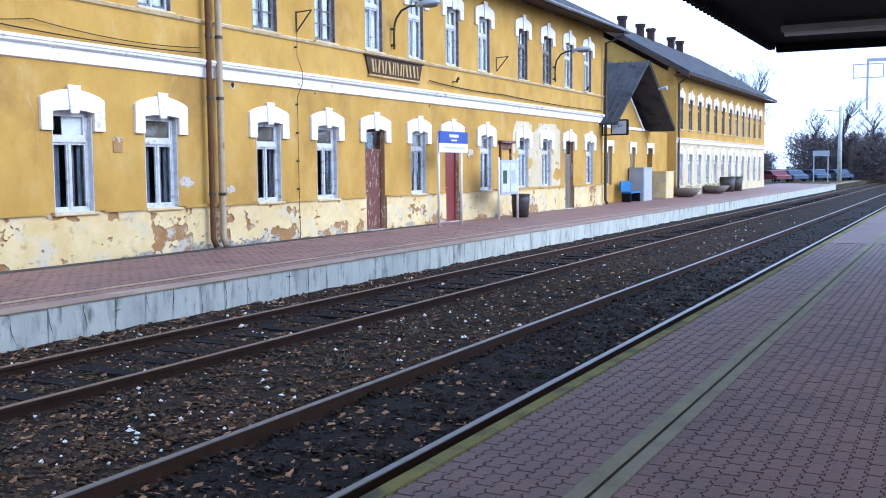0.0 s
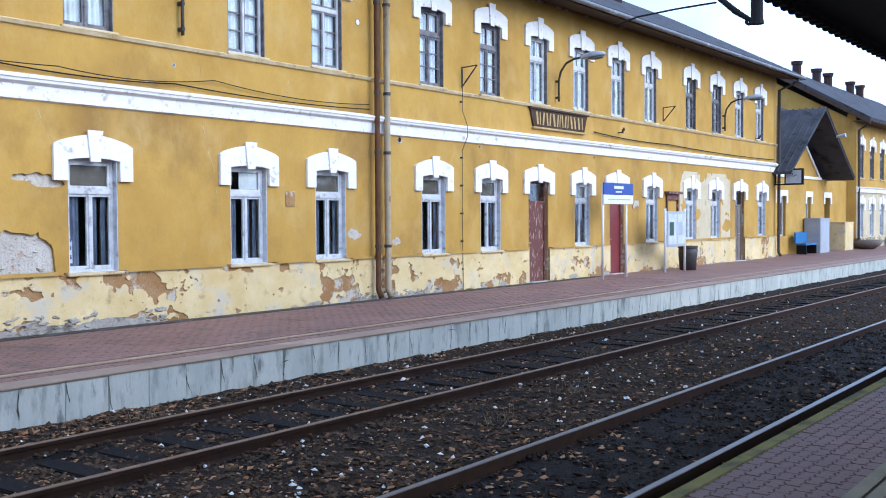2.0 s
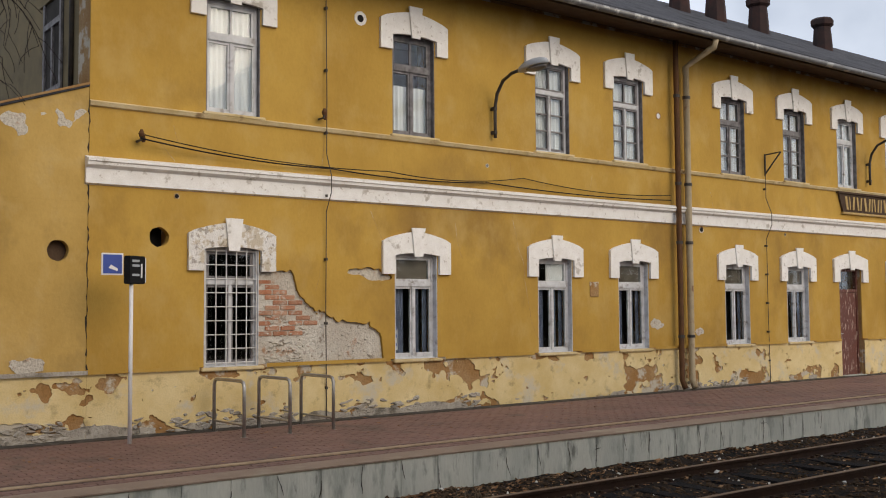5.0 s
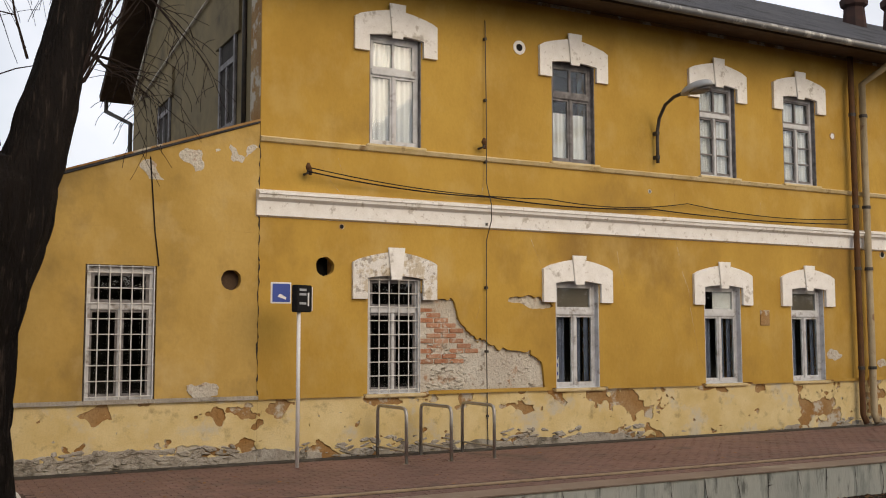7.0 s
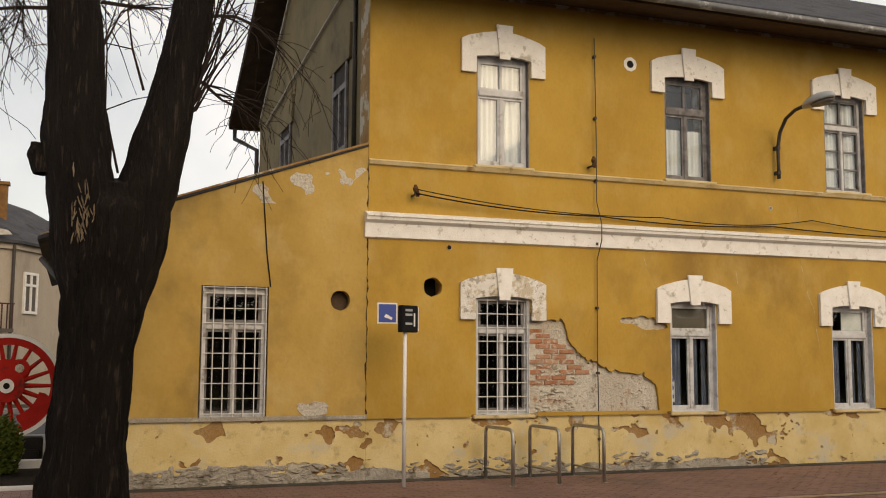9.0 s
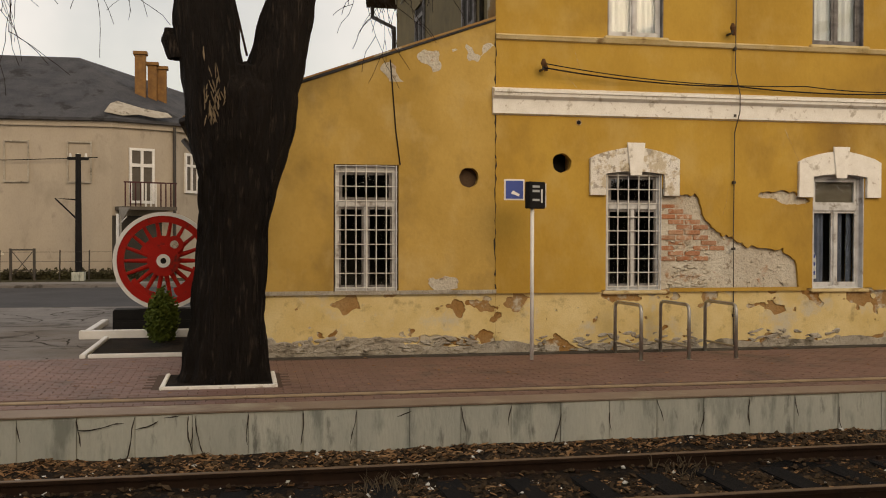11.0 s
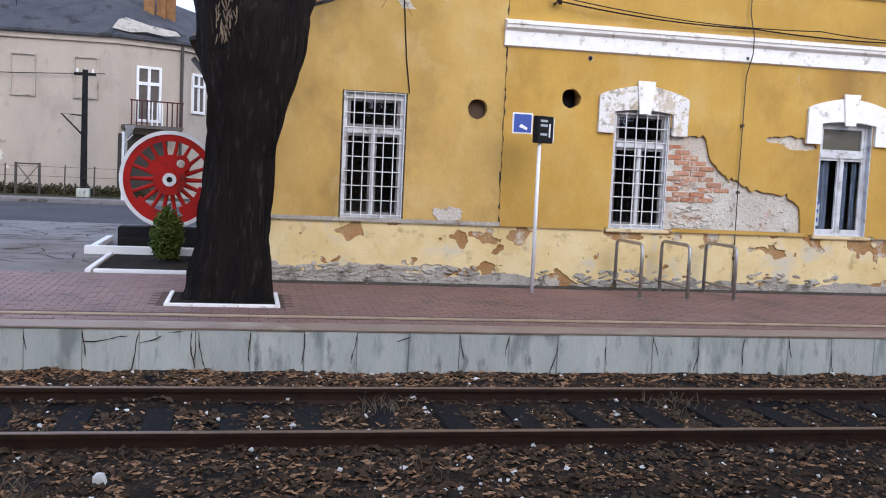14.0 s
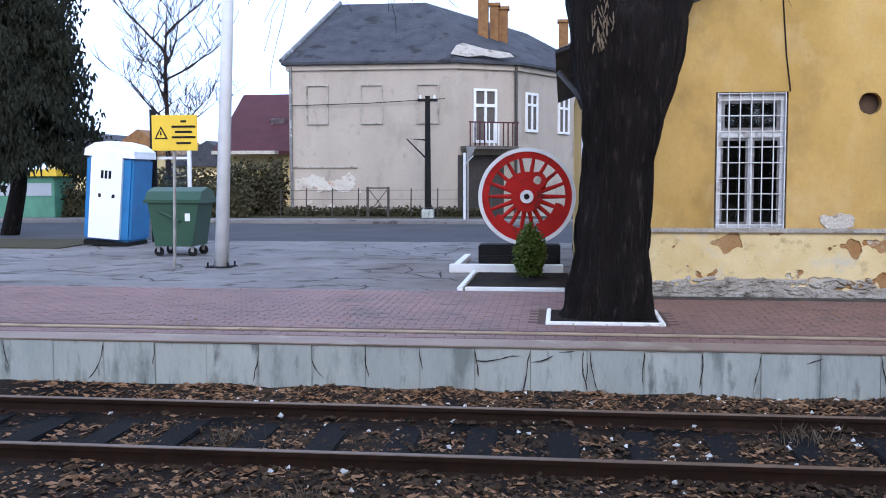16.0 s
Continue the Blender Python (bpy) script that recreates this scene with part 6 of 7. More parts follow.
for a in ((-4.1, -2.82, 3.8, 3.85), (-4.1, -4.05, 3.851, 4.9), (-2.87, -2.82, 3.851, 4.9)):
    part("bar", box(*a, 0.375, 0.42, bevel=0.008), "white", gd, "flaking white bar")
part("earth", box(-4.049, -2.871, 3.851, 4.9, 0.37, 0.402), "ballastbed", gd, "bare earth")

# ---- locomotive wheel ----
WC, WY = (-4.53, 1.62), 10.4
wheel = thing("locomotive_wheel", (-4.53, WY, 0.4), "large red spoked locomotive wheel with white tyre, a monument", "wheel")
part("tyre", ring(WC, 0.775, 0.84, WY - 0.07, WY + 0.07, sides=64), "whitepaint", wheel, "white tyre", smooth=False)
part("rim", ring(WC, 0.66, 0.774, WY - 0.05, WY + 0.05, sides=64), "redpaint", wheel, "red rim")
for k in range(18):
    a = 2 * math.pi * k / 18
    part("spoke", tube([(WC[0] + 0.16 * math.cos(a), WY, WC[1] + 0.16 * math.sin(a)), (WC[0] + 0.68 * math.cos(a), WY, WC[1] + 0.68 * math.sin(a))], [0.045, 0.028], sides=8), "redpaint", wheel)
part("boss", ring(WC, 0.11, 0.27, WY - 0.09, WY + 0.09, sides=32), "redpaint", wheel, "red hub boss")
part("hub", ring(WC, 0.05, 0.115, WY - 0.12, WY + 0.1, sides=32), "whitepaint", wheel, "white hub ring")
part("axle_end", ring(WC, 0.001, 0.05, WY - 0.1, WY + 0.1, sides=20), "black", wheel, "black axle end")
part("crank_boss", ring((WC[0] + 0.18, WC[1] + 0.28), 0.07, 0.15, WY - 0.08, WY + 0.06, sides=20), "redpaint", wheel, "crank pin boss")
part("crank_pin", ring((WC[0] + 0.18, WC[1] + 0.28), 0.001, 0.069, WY - 0.085, WY + 0.05, sides=16), "greyrender", wheel, "pale crank pin end")
for r0, r1, a0, a1, lab in ((0.25, 0.43, 25, 165, "web"), (0.56, 0.69, 212, 258, "counterweight"), (0.5, 0.69, 288, 348, "counterweight")):
    n = 14
    arc = lambda r, k: (WC[0] + r * math.cos(math.radians(a0 + (a1 - a0) * k / n)), WC[1] + r * math.sin(math.radians(a0 + (a1 - a0) * k / n)))
    part(lab, prism([arc(r1 if 0 < k < n else (r0 + r1) / 2, k) for k in range(n + 1)] + [arc(r0, k) for k in range(n, -1, -1)], WY - 0.035, WY + 0.03), "redpaint", wheel)
plinth = thing("monument_base", (-4.5, 10.4, 0.4), "black sleeper base and white beam under the wheel", "base")
part("block", box(-5.35, -3.95, 10.15, 10.65, 0.405, 0.8, bevel=0.02), "black", plinth)
part("block", box(-5.3, -4.0, 10.02, 10.149, 0.405, 0.62, bevel=0.02), "black", plinth)
part("beam", box(-5.75, -3.9, 9.2, 9.38, 0.405, 0.54, bevel=0.01), "whitepaint", plinth, "white-painted beam")
part("beam", box(-5.75, -5.63, 9.39, 11.9, 0.405, 0.5, bevel=0.01), "whitepaint", plinth, "white-painted beam")
bed_k = thing("flower_bed_edging", (-4.6, 7.5, 0.4), "white-painted low edging round the bare bed", "kerb")
for a in ((-5.25, -3.82, 6.66, 6.74), (-5.36, -5.28, 6.66, 9.1)):
    part("bar", box(*a, 0.4, 0.46, bevel=0.01), "whitepaint", bed_k)
solo("flower_bed", box(-5.27, -3.82, 6.75, 9.19, 0.3, 0.42), "ballastbed", "bare dark earth bed before the wheel", "flower bed", "structure")


def leafy(bm, centre, size, count, leaf, rng, shape):
    for _ in range(count):
        while True:
            q = Vector((rng.uniform(-1, 1), rng.uniform(-1, 1), rng.uniform(0, 1)))
            if math.hypot(q.x, q.y) < shape(q.z) * rng.uniform(0.75, 1.12):
                break
        p = Vector(centre) + Vector((q.x * size[0], q.y * size[1], q.z * size[2]))
        a = Vector((rng.uniform(-1, 1), rng.uniform(-1, 1), rng.uniform(-0.3, 1.0))).normalized() * leaf * rng.uniform(0.6, 1.4)
        b = a.orthogonal().normalized() * leaf * 0.45
        bm.faces.new([bm.verts.new(v) for v in (p - b * 0.5, p + a * 0.5 - b, p + a, p + a * 0.5 + b)])
    return bm


sh = thing("dwarf_cypress", (-4.42, 8.5, 0.42), "small bright green conical dwarf cypress in the bed", "shrub")
part("stem", tube([(-4.42, 8.5, 0.42), (-4.42, 8.5, 0.7)], 0.02), "twig", sh)
part("foliage", leafy(bmesh.new(), (-4.42, 8.5, 0.44), (0.25, 0.25, 0.82), 3200, 0.05, random.Random(1), lambda z: 0.75 + 0.35 * math.sin(z * 2.6) - 0.75 * z * z * z), "shrub", sh)

# ---- yard things ----
mast = thing("lamp_mast", (-9.8, 9.8, 0.4), "tall white-painted concrete mast bolted to the yard", "mast")
part("shaft", tube([(-9.8, 9.8, 0.42), (-9.6, 9.8, 5.0), (-9.4, 9.8, 9.5)], [0.12, 0.1, 0.07], sides=16), "whitepaint", mast, smooth=True)
part("base_plate", box(-10.02, -9.58, 9.58, 10.02, 0.405, 0.425, bevel=0.004), "black", mast)
for dx in (-0.18, 0.18):
    for dy in (-0.18, 0.18):
        part("bolt", tube([(-9.8 + dx, 9.8 + dy, 0.425), (-9.8 + dx, 9.8 + dy, 0.5)], 0.018, sides=6), "black", mast)
ws = thing("warning_sign", (-10.55, 9.7, 0.4), "yellow warning sign with black text bars on a grey post", "sign")
part("post", tube([(-10.62, 9.74, 0.4), (-10.58, 9.74, 2.5)], 0.028, sides=10), "steel", ws)
bd = part("board", box(-10.95, -10.14, 9.66, 9.69, 2.42, 3.03, bevel=0.006), "yellow", ws, "yellow board")
part("triangle", prism([(-10.9, 2.62), (-10.66, 2.62), (-10.78, 2.84)], 9.653, 9.6595), "black", bd)
part("triangle_field", prism([(-10.86, 2.64), (-10.70, 2.64), (-10.78, 2.795)], 9.648, 9.6525), "yellow", bd)
part("bolt_mark", prism([(-10.79, 2.75), (-10.765, 2.75), (-10.775, 2.71), (-10.755, 2.71), (-10.79, 2.65), (-10.78, 2.69), (-10.8, 2.69)], 9.643, 9.6475), "black", bd)
for z, w_ in ((2.92, 0.1), (2.83, 0.42), (2.74, 0.3), (2.65, 0.42), (2.55, 0.26)):
    part("text_bar", box(-10.38 - w_ / 2, -10.38 + w_ / 2, 9.653, 9.6595, z - 0.018, z + 0.018), "black", bd)

wc = thing("portable_toilet", (-14.0, 14.9, 0.4), "blue and white plastic portable toilet, slightly leaning", "portable toilet")
tx0, tx1, ty = -14.62, -13.52, 14.35
part("skid", box(tx0 + 0.02, tx1 - 0.02, ty + 0.02, ty + 1.1, 0.41, 0.53, bevel=0.02), "black", wc)
part("body", box(tx0, tx1, ty + 0.04, ty + 1.15, 0.531, 2.4, bevel=0.05), "blue", wc, "blue walls")
dr = part("door", prism([(tx0 + 0.16, 0.58), (tx1 - 0.22, 0.58), (tx1 - 0.22, 2.36), (tx1 - 0.29, 2.47), (tx1 - 0.42, 2.53), (tx0 + 0.36, 2.53), (tx0 + 0.23, 2.47), (tx0 + 0.16, 2.36)], ty - 0.05, ty + 0.038), "whiteplastic", wc, "white arched door")
part("latch", box(tx1 - 0.42, tx1 - 0.36, ty - 0.07, ty - 0.051, 1.5, 1.58), "black", dr)
part("plate", box(tx0 + 0.36, tx0 + 0.42, ty - 0.056, ty - 0.051, 1.5, 1.58), "black", dr)
for k in range(3):
    part("emblem_bar", box(tx0 + 0.4 + 0.09 * k, tx0 + 0.46 + 0.09 * k, ty - 0.056, ty - 0.051, 1.92, 2.1), "black", dr)
rf = prism([(tx0 - 0.04, 2.401), (tx1 + 0.04, 2.401), (tx1 + 0.02, 2.56), (tx1 - 0.2, 2.7), (tx0 + 0.55, 2.76), (tx0 + 0.2, 2.7), (tx0 - 0.02, 2.56)], ty + 0.0, ty + 1.2)
part("roof", rf, "whiteplastic", wc, "pale grey domed roof")
wc.rotation_euler = (0, radians(4.5), 0)

bn = thing("waste_container", (-11.5, 12.2, 0.4), "green wheeled waste container in the yard", "waste container")
bx0, bx1, by0, by1 = -12.04, -10.95, 11.9, 12.75
body = prism([(bx0 + 0.17, 0.6), (bx1 - 0.17, 0.6), (bx1 - 0.03, 1.45), (bx0 + 0.03, 1.45)], by0, by1)
part("body", body, "green", bn, "green tub")
part("rim", wall_x(bx0 - 0.04, bx1 + 0.04, 1.451, 1.52, by0 - 0.04, by1 + 0.04, []), "green", bn)
part("lid", extrude_x([(by0 - 0.03, 1.521), (by1 + 0.03, 1.521), (by1 - 0.1, 1.68), ((by0 + by1) / 2, 1.76), (by0 + 0.1, 1.68)], bx0 - 0.02, bx1 + 0.02), "green", bn, "domed lid")
for x in (bx0 + 0.2, bx1 - 0.2):
    for y in (by0 + 0.12, by1 - 0.12):
        wh_ = part("wheel", ring((x, 0.49), 0.02, 0.09, y - 0.025, y + 0.025, sides=16), "black", bn)
        part("fork", box(x - 0.03, x + 0.03, y - 0.04, y - 0.027, 0.49, 0.6), "steel", wh_)
part("label", box(bx1 - 0.3, bx1 - 0.2, by0 - 0.012, by0 - 0.002, 1.1, 1.25), "whiteplastic", bn)
part("handle", tube([(bx0 + 0.3, by0 - 0.03, 1.3), (bx0 + 0.3, by0 - 0.1, 1.3), (bx0 + 0.7, by0 - 0.1, 1.1), (bx0 + 0.7, by0 - 0.03, 1.1)], 0.02), "green", bn)

sb = thing("bus_shelter", (-13.2, 16.2, 0.4), "glazed white-framed shelter with a dark upright board", "shelter")
part("board", box(-13.64, -13.51, 15.95, 16.05, 0.4, 3.55), "black", sb, "dark upright board")
for x in (-13.6, -12.75):
    part("post", box(x - 0.04, x + 0.04, 16.1, 16.18, 0.4, 3.0), "whitepaint", sb)
for z in (1.2, 2.4, 3.0):
    part("rail", box(-13.55, -12.8, 16.11, 16.17, z - 0.03, z + 0.03), "whitepaint", sb)
part("pane", box(-13.55, -12.8, 16.135, 16.145, 0.6, 2.95), "glass", sb)

# ---- house across the road ----
hs = thing("corner_house", (-10, 33, 0.4), "two-storey grey-beige rendered house with chamfered corner and dark roof", "house")
E1, E2, E3, E4, E5 = (-14.1, 30), (-7.75, 30), (-5.6, 31.2), (-2.2, 37.5), (-14.1, 40)
HZ = 6.15


def solid_plan(plan, z0, z1, bm=None):
    bm = bm or bmesh.new()
    a, b = [bm.verts.new((*p, z0)) for p in plan], [bm.verts.new((*p, z1)) for p in plan]
    bm.faces.new(a[::-1]), bm.faces.new(b)
    for i in range(len(plan)):
        j = (i + 1) % len(plan)
        bm.faces.new((a[i], a[j], b[j], b[i]))
    return bm


part("wall", solid_plan([E1, E2, E3, E4, E5], 0.3, HZ), "houseplaster", hs, "grey-beige rendered walls")
cen = Vector((-9.5, 34.5))
out = lambda p, k: tuple(cen + (Vector(p) - cen) * k)
part("drip_ledge", box(-14.1, -11.5, 29.94, 29.999, 2.24, 2.3), "cement", hs, "broken drip ledge")
part("verge", tube([(*out(E1, 1.05), HZ + 0.05), (-13.2, 35, 9.16)], 0.09, sides=6), "zinc", hs, "pale verge sheet")
part("eaves_cornice", solid_plan([out(p, 1.02) for p in (E1, E2, E3, E4, E5)], HZ - 0.3, HZ - 0.02), "houseplaster", hs, "moulded eaves cornice")
rb = bmesh.new()
ev = [rb.verts.new((*out(p, 1.05), HZ)) for p in (E1, E2, E3, E4, E5)]
lo = [rb.verts.new((*out(p, 1.05), HZ - 0.1)) for p in (E1, E2, E3, E4, E5)]
r1, r2, r3 = rb.verts.new((-13.2, 35, 9.1)), rb.verts.new((-9.6, 35, 9.1)), rb.verts.new((-5.5, 37.5, 8.1))
for f in ((ev[0], ev[1], r2, r1), (ev[1], ev[2], r2), (ev[2], ev[3], r3, r2), (ev[3], ev[4], r3), (ev[4], r1, r2, r3), (ev[4], ev[0], r1)):
    rb.faces.new(f)
for i in range(5):
    rb.faces.new((lo[i], lo[(i + 1) % 5], ev[(i + 1) % 5], ev[i]))
rb.faces.new(lo[::-1])
part("roof", rb, "roof", hs, "dark grey patched roof")
part("repair_sheet", prism([(-0.3, 0.05), (0.3, -0.12), (0.9, 0.0), (1.5, -0.16), (2.1, -0.05), (2.0, 0.2), (1.1, 0.42), (0.3, 0.8), (0.0, 0.6)], 0, 0.02), "cement", hs, "pale metal repair sheet").matrix_basis = Matrix.Translation(Vector((-7.7, 30.0, 6.36)) - Vector((-10, 33, 0.4))) @ pose(0, 0, 0, -50, 0, 20) @ Matrix.Translation(Vector((-10, 33, 0.4)))
for x, y, z0, z1, w_ in ((-7.04, 33.0, 6.9, 8.95, 0.2), (-6.62, 33.3, 6.9, 8.6, 0.17), (-6.28, 33.6, 6.9, 8.5, 0.17), (-3.9, 36.0, 6.4, 8.3, 0.2)):
    ch = part("chimney", box(x - w_, x + w_, y - w_, y + w_, z0, z1, bevel=0.01), "housebrick", hs, "orange brick chimney")
    part("cap", box(x - w_ - 0.06, x + w_ + 0.06, y - w_ - 0.06, y + w_ + 0.06, z1 + 0.001, z1 + 0.12), "housebrick", ch)
for x in (-13.0, -10.95, -8.85):
    # cement is used here to draw the shadow line round each blind window
    part("blind_window", wall_x(x - 0.42, x + 0.42, 3.85, 5.32, 29.93, 29.999, [(x - 0.37, x + 0.37, 3.9, 5.27)]), "cement", hs, "blind window frame")
part("wire", tube([(-14.1, 29.9, 4.55), (-11, 29.85, 4.62), (-8.2, 29.8, 4.75)], 0.015, sides=5), "black", hs)
part("pipe", tube([(-14.0, 29.9, 6.0), (-14.0, 29.9, 0.5)], 0.05), "zinc", hs, "downpipe")
part("pipe", tube([(-5.65, 31.05, 6.0), (-5.65, 31.05, 0.5)], 0.06), "blackiron", hs, "downpipe")
part("bare_patch", skin_x(-13.9, -11.2, 0.75, 2.2, 0.08, 29.97, 30.0, lambda x, z: -0.1 + fbm(x * 1.3, z * 1.5, 21.0) - 0.25 * abs(z - 1.3)), "greyrender", hs, "pale patch where render has fallen")
ang = math.atan2(E3[1] - E2[1], E3[0] - E2[0])


def house_window(parent, p, turn, w_, h, z, doorlike=False):
    fr = part("window", wall_x(-w_ / 2, w_ / 2, 0, h, -0.05, 0.03, [(-w_ / 2 + 0.09, -0.05, 0.1, h * 0.66), (0.05, w_ / 2 - 0.09, 0.1, h * 0.66), (-w_ / 2 + 0.09, -0.05, h * 0.72, h - 0.09), (0.05, w_ / 2 - 0.09, h * 0.72, h - 0.09)]), "whitepaint", parent, "white casement window")
    gl = part("pane", box(-w_ / 2 + 0.05, w_ / 2 - 0.05, 0.0, 0.01, 0.05, h - 0.05), "board", fr, "dark panes")
    fr.matrix_basis = Matrix.Translation(Vector((*p, z)) - ORG[parent]) @ Matrix.Rotation(turn, 4, "Z") @ Matrix.Translation(ORG[parent])


mid = lambda a, b, f: (a[0] + (b[0] - a[0]) * f + 0.02 * math.sin(ang), a[1] + (b[1] - a[1]) * f - 0.05)
house_window(hs, mid(E2, E3, 0.45), ang, 0.95, 2.0, 3.15)
ang2 = math.atan2(E4[1] - E3[1], E4[0] - E3[0])
house_window(hs, (E3[0] + 0.14 * (E4[0] - E3[0]) + 0.02, E3[1] + 0.14 * (E4[1] - E3[1]) - 0.02), ang2, 0.9, 1.5, 3.6)
house_window(hs, (E3[0] + 0.5 * (E4[0] - E3[0]) + 0.02, E3[1] + 0.5 * (E4[1] - E3[1]) - 0.02), ang2, 0.9, 1.5, 3.6)
bal = part("balcony", box(-1.0, 1.0, -0.8, 0, 2.9, 3.02), "board", hs, "small balcony with red-white railing")
bal.matrix_basis = Matrix.Translation(Vector((*mid(E2, E3, 0.45), 0)) - ORG[hs]) @ Matrix.Rotation(ang, 4, "Z") @ Matrix.Translation(ORG[hs])
for k in range(11):
    part("baluster", box(-0.97 + 0.19 * k, -0.93 + 0.19 * k, -0.79, -0.76, 3.021, 3.85), "whitepaint" if 3 < k < 7 else "redroof", bal)
part("rail", box(-1.0, 1.0, -0.8, -0.75, 3.851, 3.9), "redroof", bal)
# wider than the door, its dark colour also paints the balcony's shade
part("door", box(-1.1, 0.75, -0.06, 0.02, 0.4, 2.7), "dark", bal, "dark street door")

rh = thing("red_roof_house", (-18, 40, 0.4), "low house with dark red tiled roof behind hedges", "house")
part("walls", box(-19.3, -15.2, 38.2, 46, 0.1, 3.0), "plinth", rh)
part("roof", extrude_x([(37.3, 2.9), (42, 5.75), (46.7, 2.9), (46.7, 3.05), (42, 5.95), (37.3, 3.05)], -19.7, -14.6), "redroof", rh, "dark red tiled roof")
part("skylight", box(-17.6, -16.9, 39.4, 40.0, 4.2, 4.62), "glass", rh)
part("porch_roof", box(-19.5, -16.6, 36.6, 37.9, 2.9, 3.05), "greyrender", rh)
for x, half, top, mat, lab in ((-36.5, 3.2, 4.9, "roof", "far house with blue-grey roof"), (-32.9, 2.2, 5.1, "housebrick", "far house with orange-red roof"), (-28.0, 2.4, 4.3, "roof", "far low house with blue-grey roof")):
    fh = thing("far_house", (x, 60, 0.4), lab, "house", "far houses")
    part("walls", box(x - half, x + half, 60, 68, 0.3, top - 1.7), "plinth", fh)
    part("roof", prism([(x - half - 0.4, top - 1.75), (x + half + 0.4, top - 1.75), (x, top)], 59.5, 68.5), mat, fh)


def hedge(x0, x1, y0, y1, h, count, seed, label, mat="hedge", leaf=0.12, thin=0.5):
    rng = random.Random(seed)
    b = bmesh.new()
    for _ in range(count):
        p = Vector((rng.uniform(x0, x1), rng.uniform(y0, y1), 0.35 + h * rng.random() * rng.uniform(0.85, 1.12)))
        a = Vector((rng.uniform(-1, 1), rng.uniform(-1, 1), rng.uniform(-0.2, 1.0))).normalized() * leaf * rng.uniform(0.6, 1.6)
        c = a.orthogonal().normalized() * leaf * thin
        b.faces.new([b.verts.new(v) for v in (p - c * 0.4, p + a * 0.5 - c, p + a, p + a * 0.5 + c)])
    t = thing("hedge", ((x0 + x1) / 2, y0, 0.35), label, "hedge")
    part("foliage", b, mat, t)
    part("stem", box(x0 + 0.1, x1 - 0.1, (y0 + y1) / 2 - 0.1, (y0 + y1) / 2 + 0.1, 0.3, 0.35 + h * 0.75), mat, t)


hedge(-16.6, -14.3, 29.5, 30.8, 2.0, 3500, 3, "dull brown-green hedge beside the house")
hedge(-21.4, -16.7, 28.5, 30.0, 1.7, 5000, 4, "long dull hedge along the road")
hedge(-22, -15.0, 27.6, 28.4, 1.3, 3500, 5, "low dull shrubs beyond the road")

hedge(-14.2, -6.6, 29.2, 29.85, 0.4, 2600, 15, "dry weeds along the house wall", "hedge", 0.1)
mp_ = thing("marker_post", (-7.15, 26.4, 0.48), "thin white marker post on the pavement", "post")
part("post", tube([(-7.15, 26.4, 0.48), (-7.15, 26.4, 2.7)], 0.045, sides=8), "whitepaint", mp_)
part("bracket", tube([(-7.15, 26.4, 2.3), (-6.85, 26.4, 2.62)], 0.02, sides=6), "whitepaint", mp_)

M["kioskgreen"] = material("faded_green_sheet", (0.1, 0.26, 0.16), 0.6, (0.07, 0.19, 0.12), 2.0, 60, 0.12, 0.05)
ks = thing("kiosk", (-23.4, 27.2, 0.46), "small faded green kiosk with a yellow fascia", "kiosk")
part("body", box(-24.8, -22.0, 27.2, 28.8, 0.46, 1.95, bevel=0.02), "kioskgreen", ks, "faded green walls")
part("band", box(-24.7, -22.1, 27.17, 27.199, 1.25, 1.7), "greyplastic", ks, "pale window band")
part("fascia", box(-25.0, -21.8, 27.0, 29.0, 1.951, 2.2), "yellow", ks, "yellow fascia")

cf = thing("conifer", (-18.3, 18.5, 0.37), "tall dark drooping conifer at the yard's edge", "tree")
part("trunk", tube([(-18.9, 18.8, 0.3), (-18.6, 18.8, 1.6), (-18.3, 18.8, 4), (-18.2, 18.8, 11)], [0.26, 0.22, 0.18, 0.04], sides=10), "bark", cf, smooth=True)
rngf = random.Random(8)
fol = bmesh.new()
for k in range(230):
    z = 2.7 + 8.4 * rngf.random() ** 1.15
    a, ln = rngf.uniform(0, 6.28), (12.6 - z) * 0.25 * rngf.uniform(0.6, 1.08)
    for i in range(130):
        f = rngf.random() ** 0.6
        p = Vector((-18.3 + ln * f * math.cos(a), 18.8 + ln * f * math.sin(a), z - 0.7 * f * f)) + Vector((rngf.gauss(0, 0.13), rngf.gauss(0, 0.13), rngf.uniform(-0.4, 0.06)))
        d = Vector((rngf.uniform(-0.6, 0.6), rngf.uniform(-0.6, 0.6), -1)).normalized() * rngf.uniform(0.1, 0.26)
        c = d.orthogonal().normalized() * 0.032
        fol.faces.new([fol.verts.new(v) for v in (p - c, p + c, p + d * 0.6 + c, p + d)])
part("crown", fol, "conifer", cf, "dark drooping sprays")


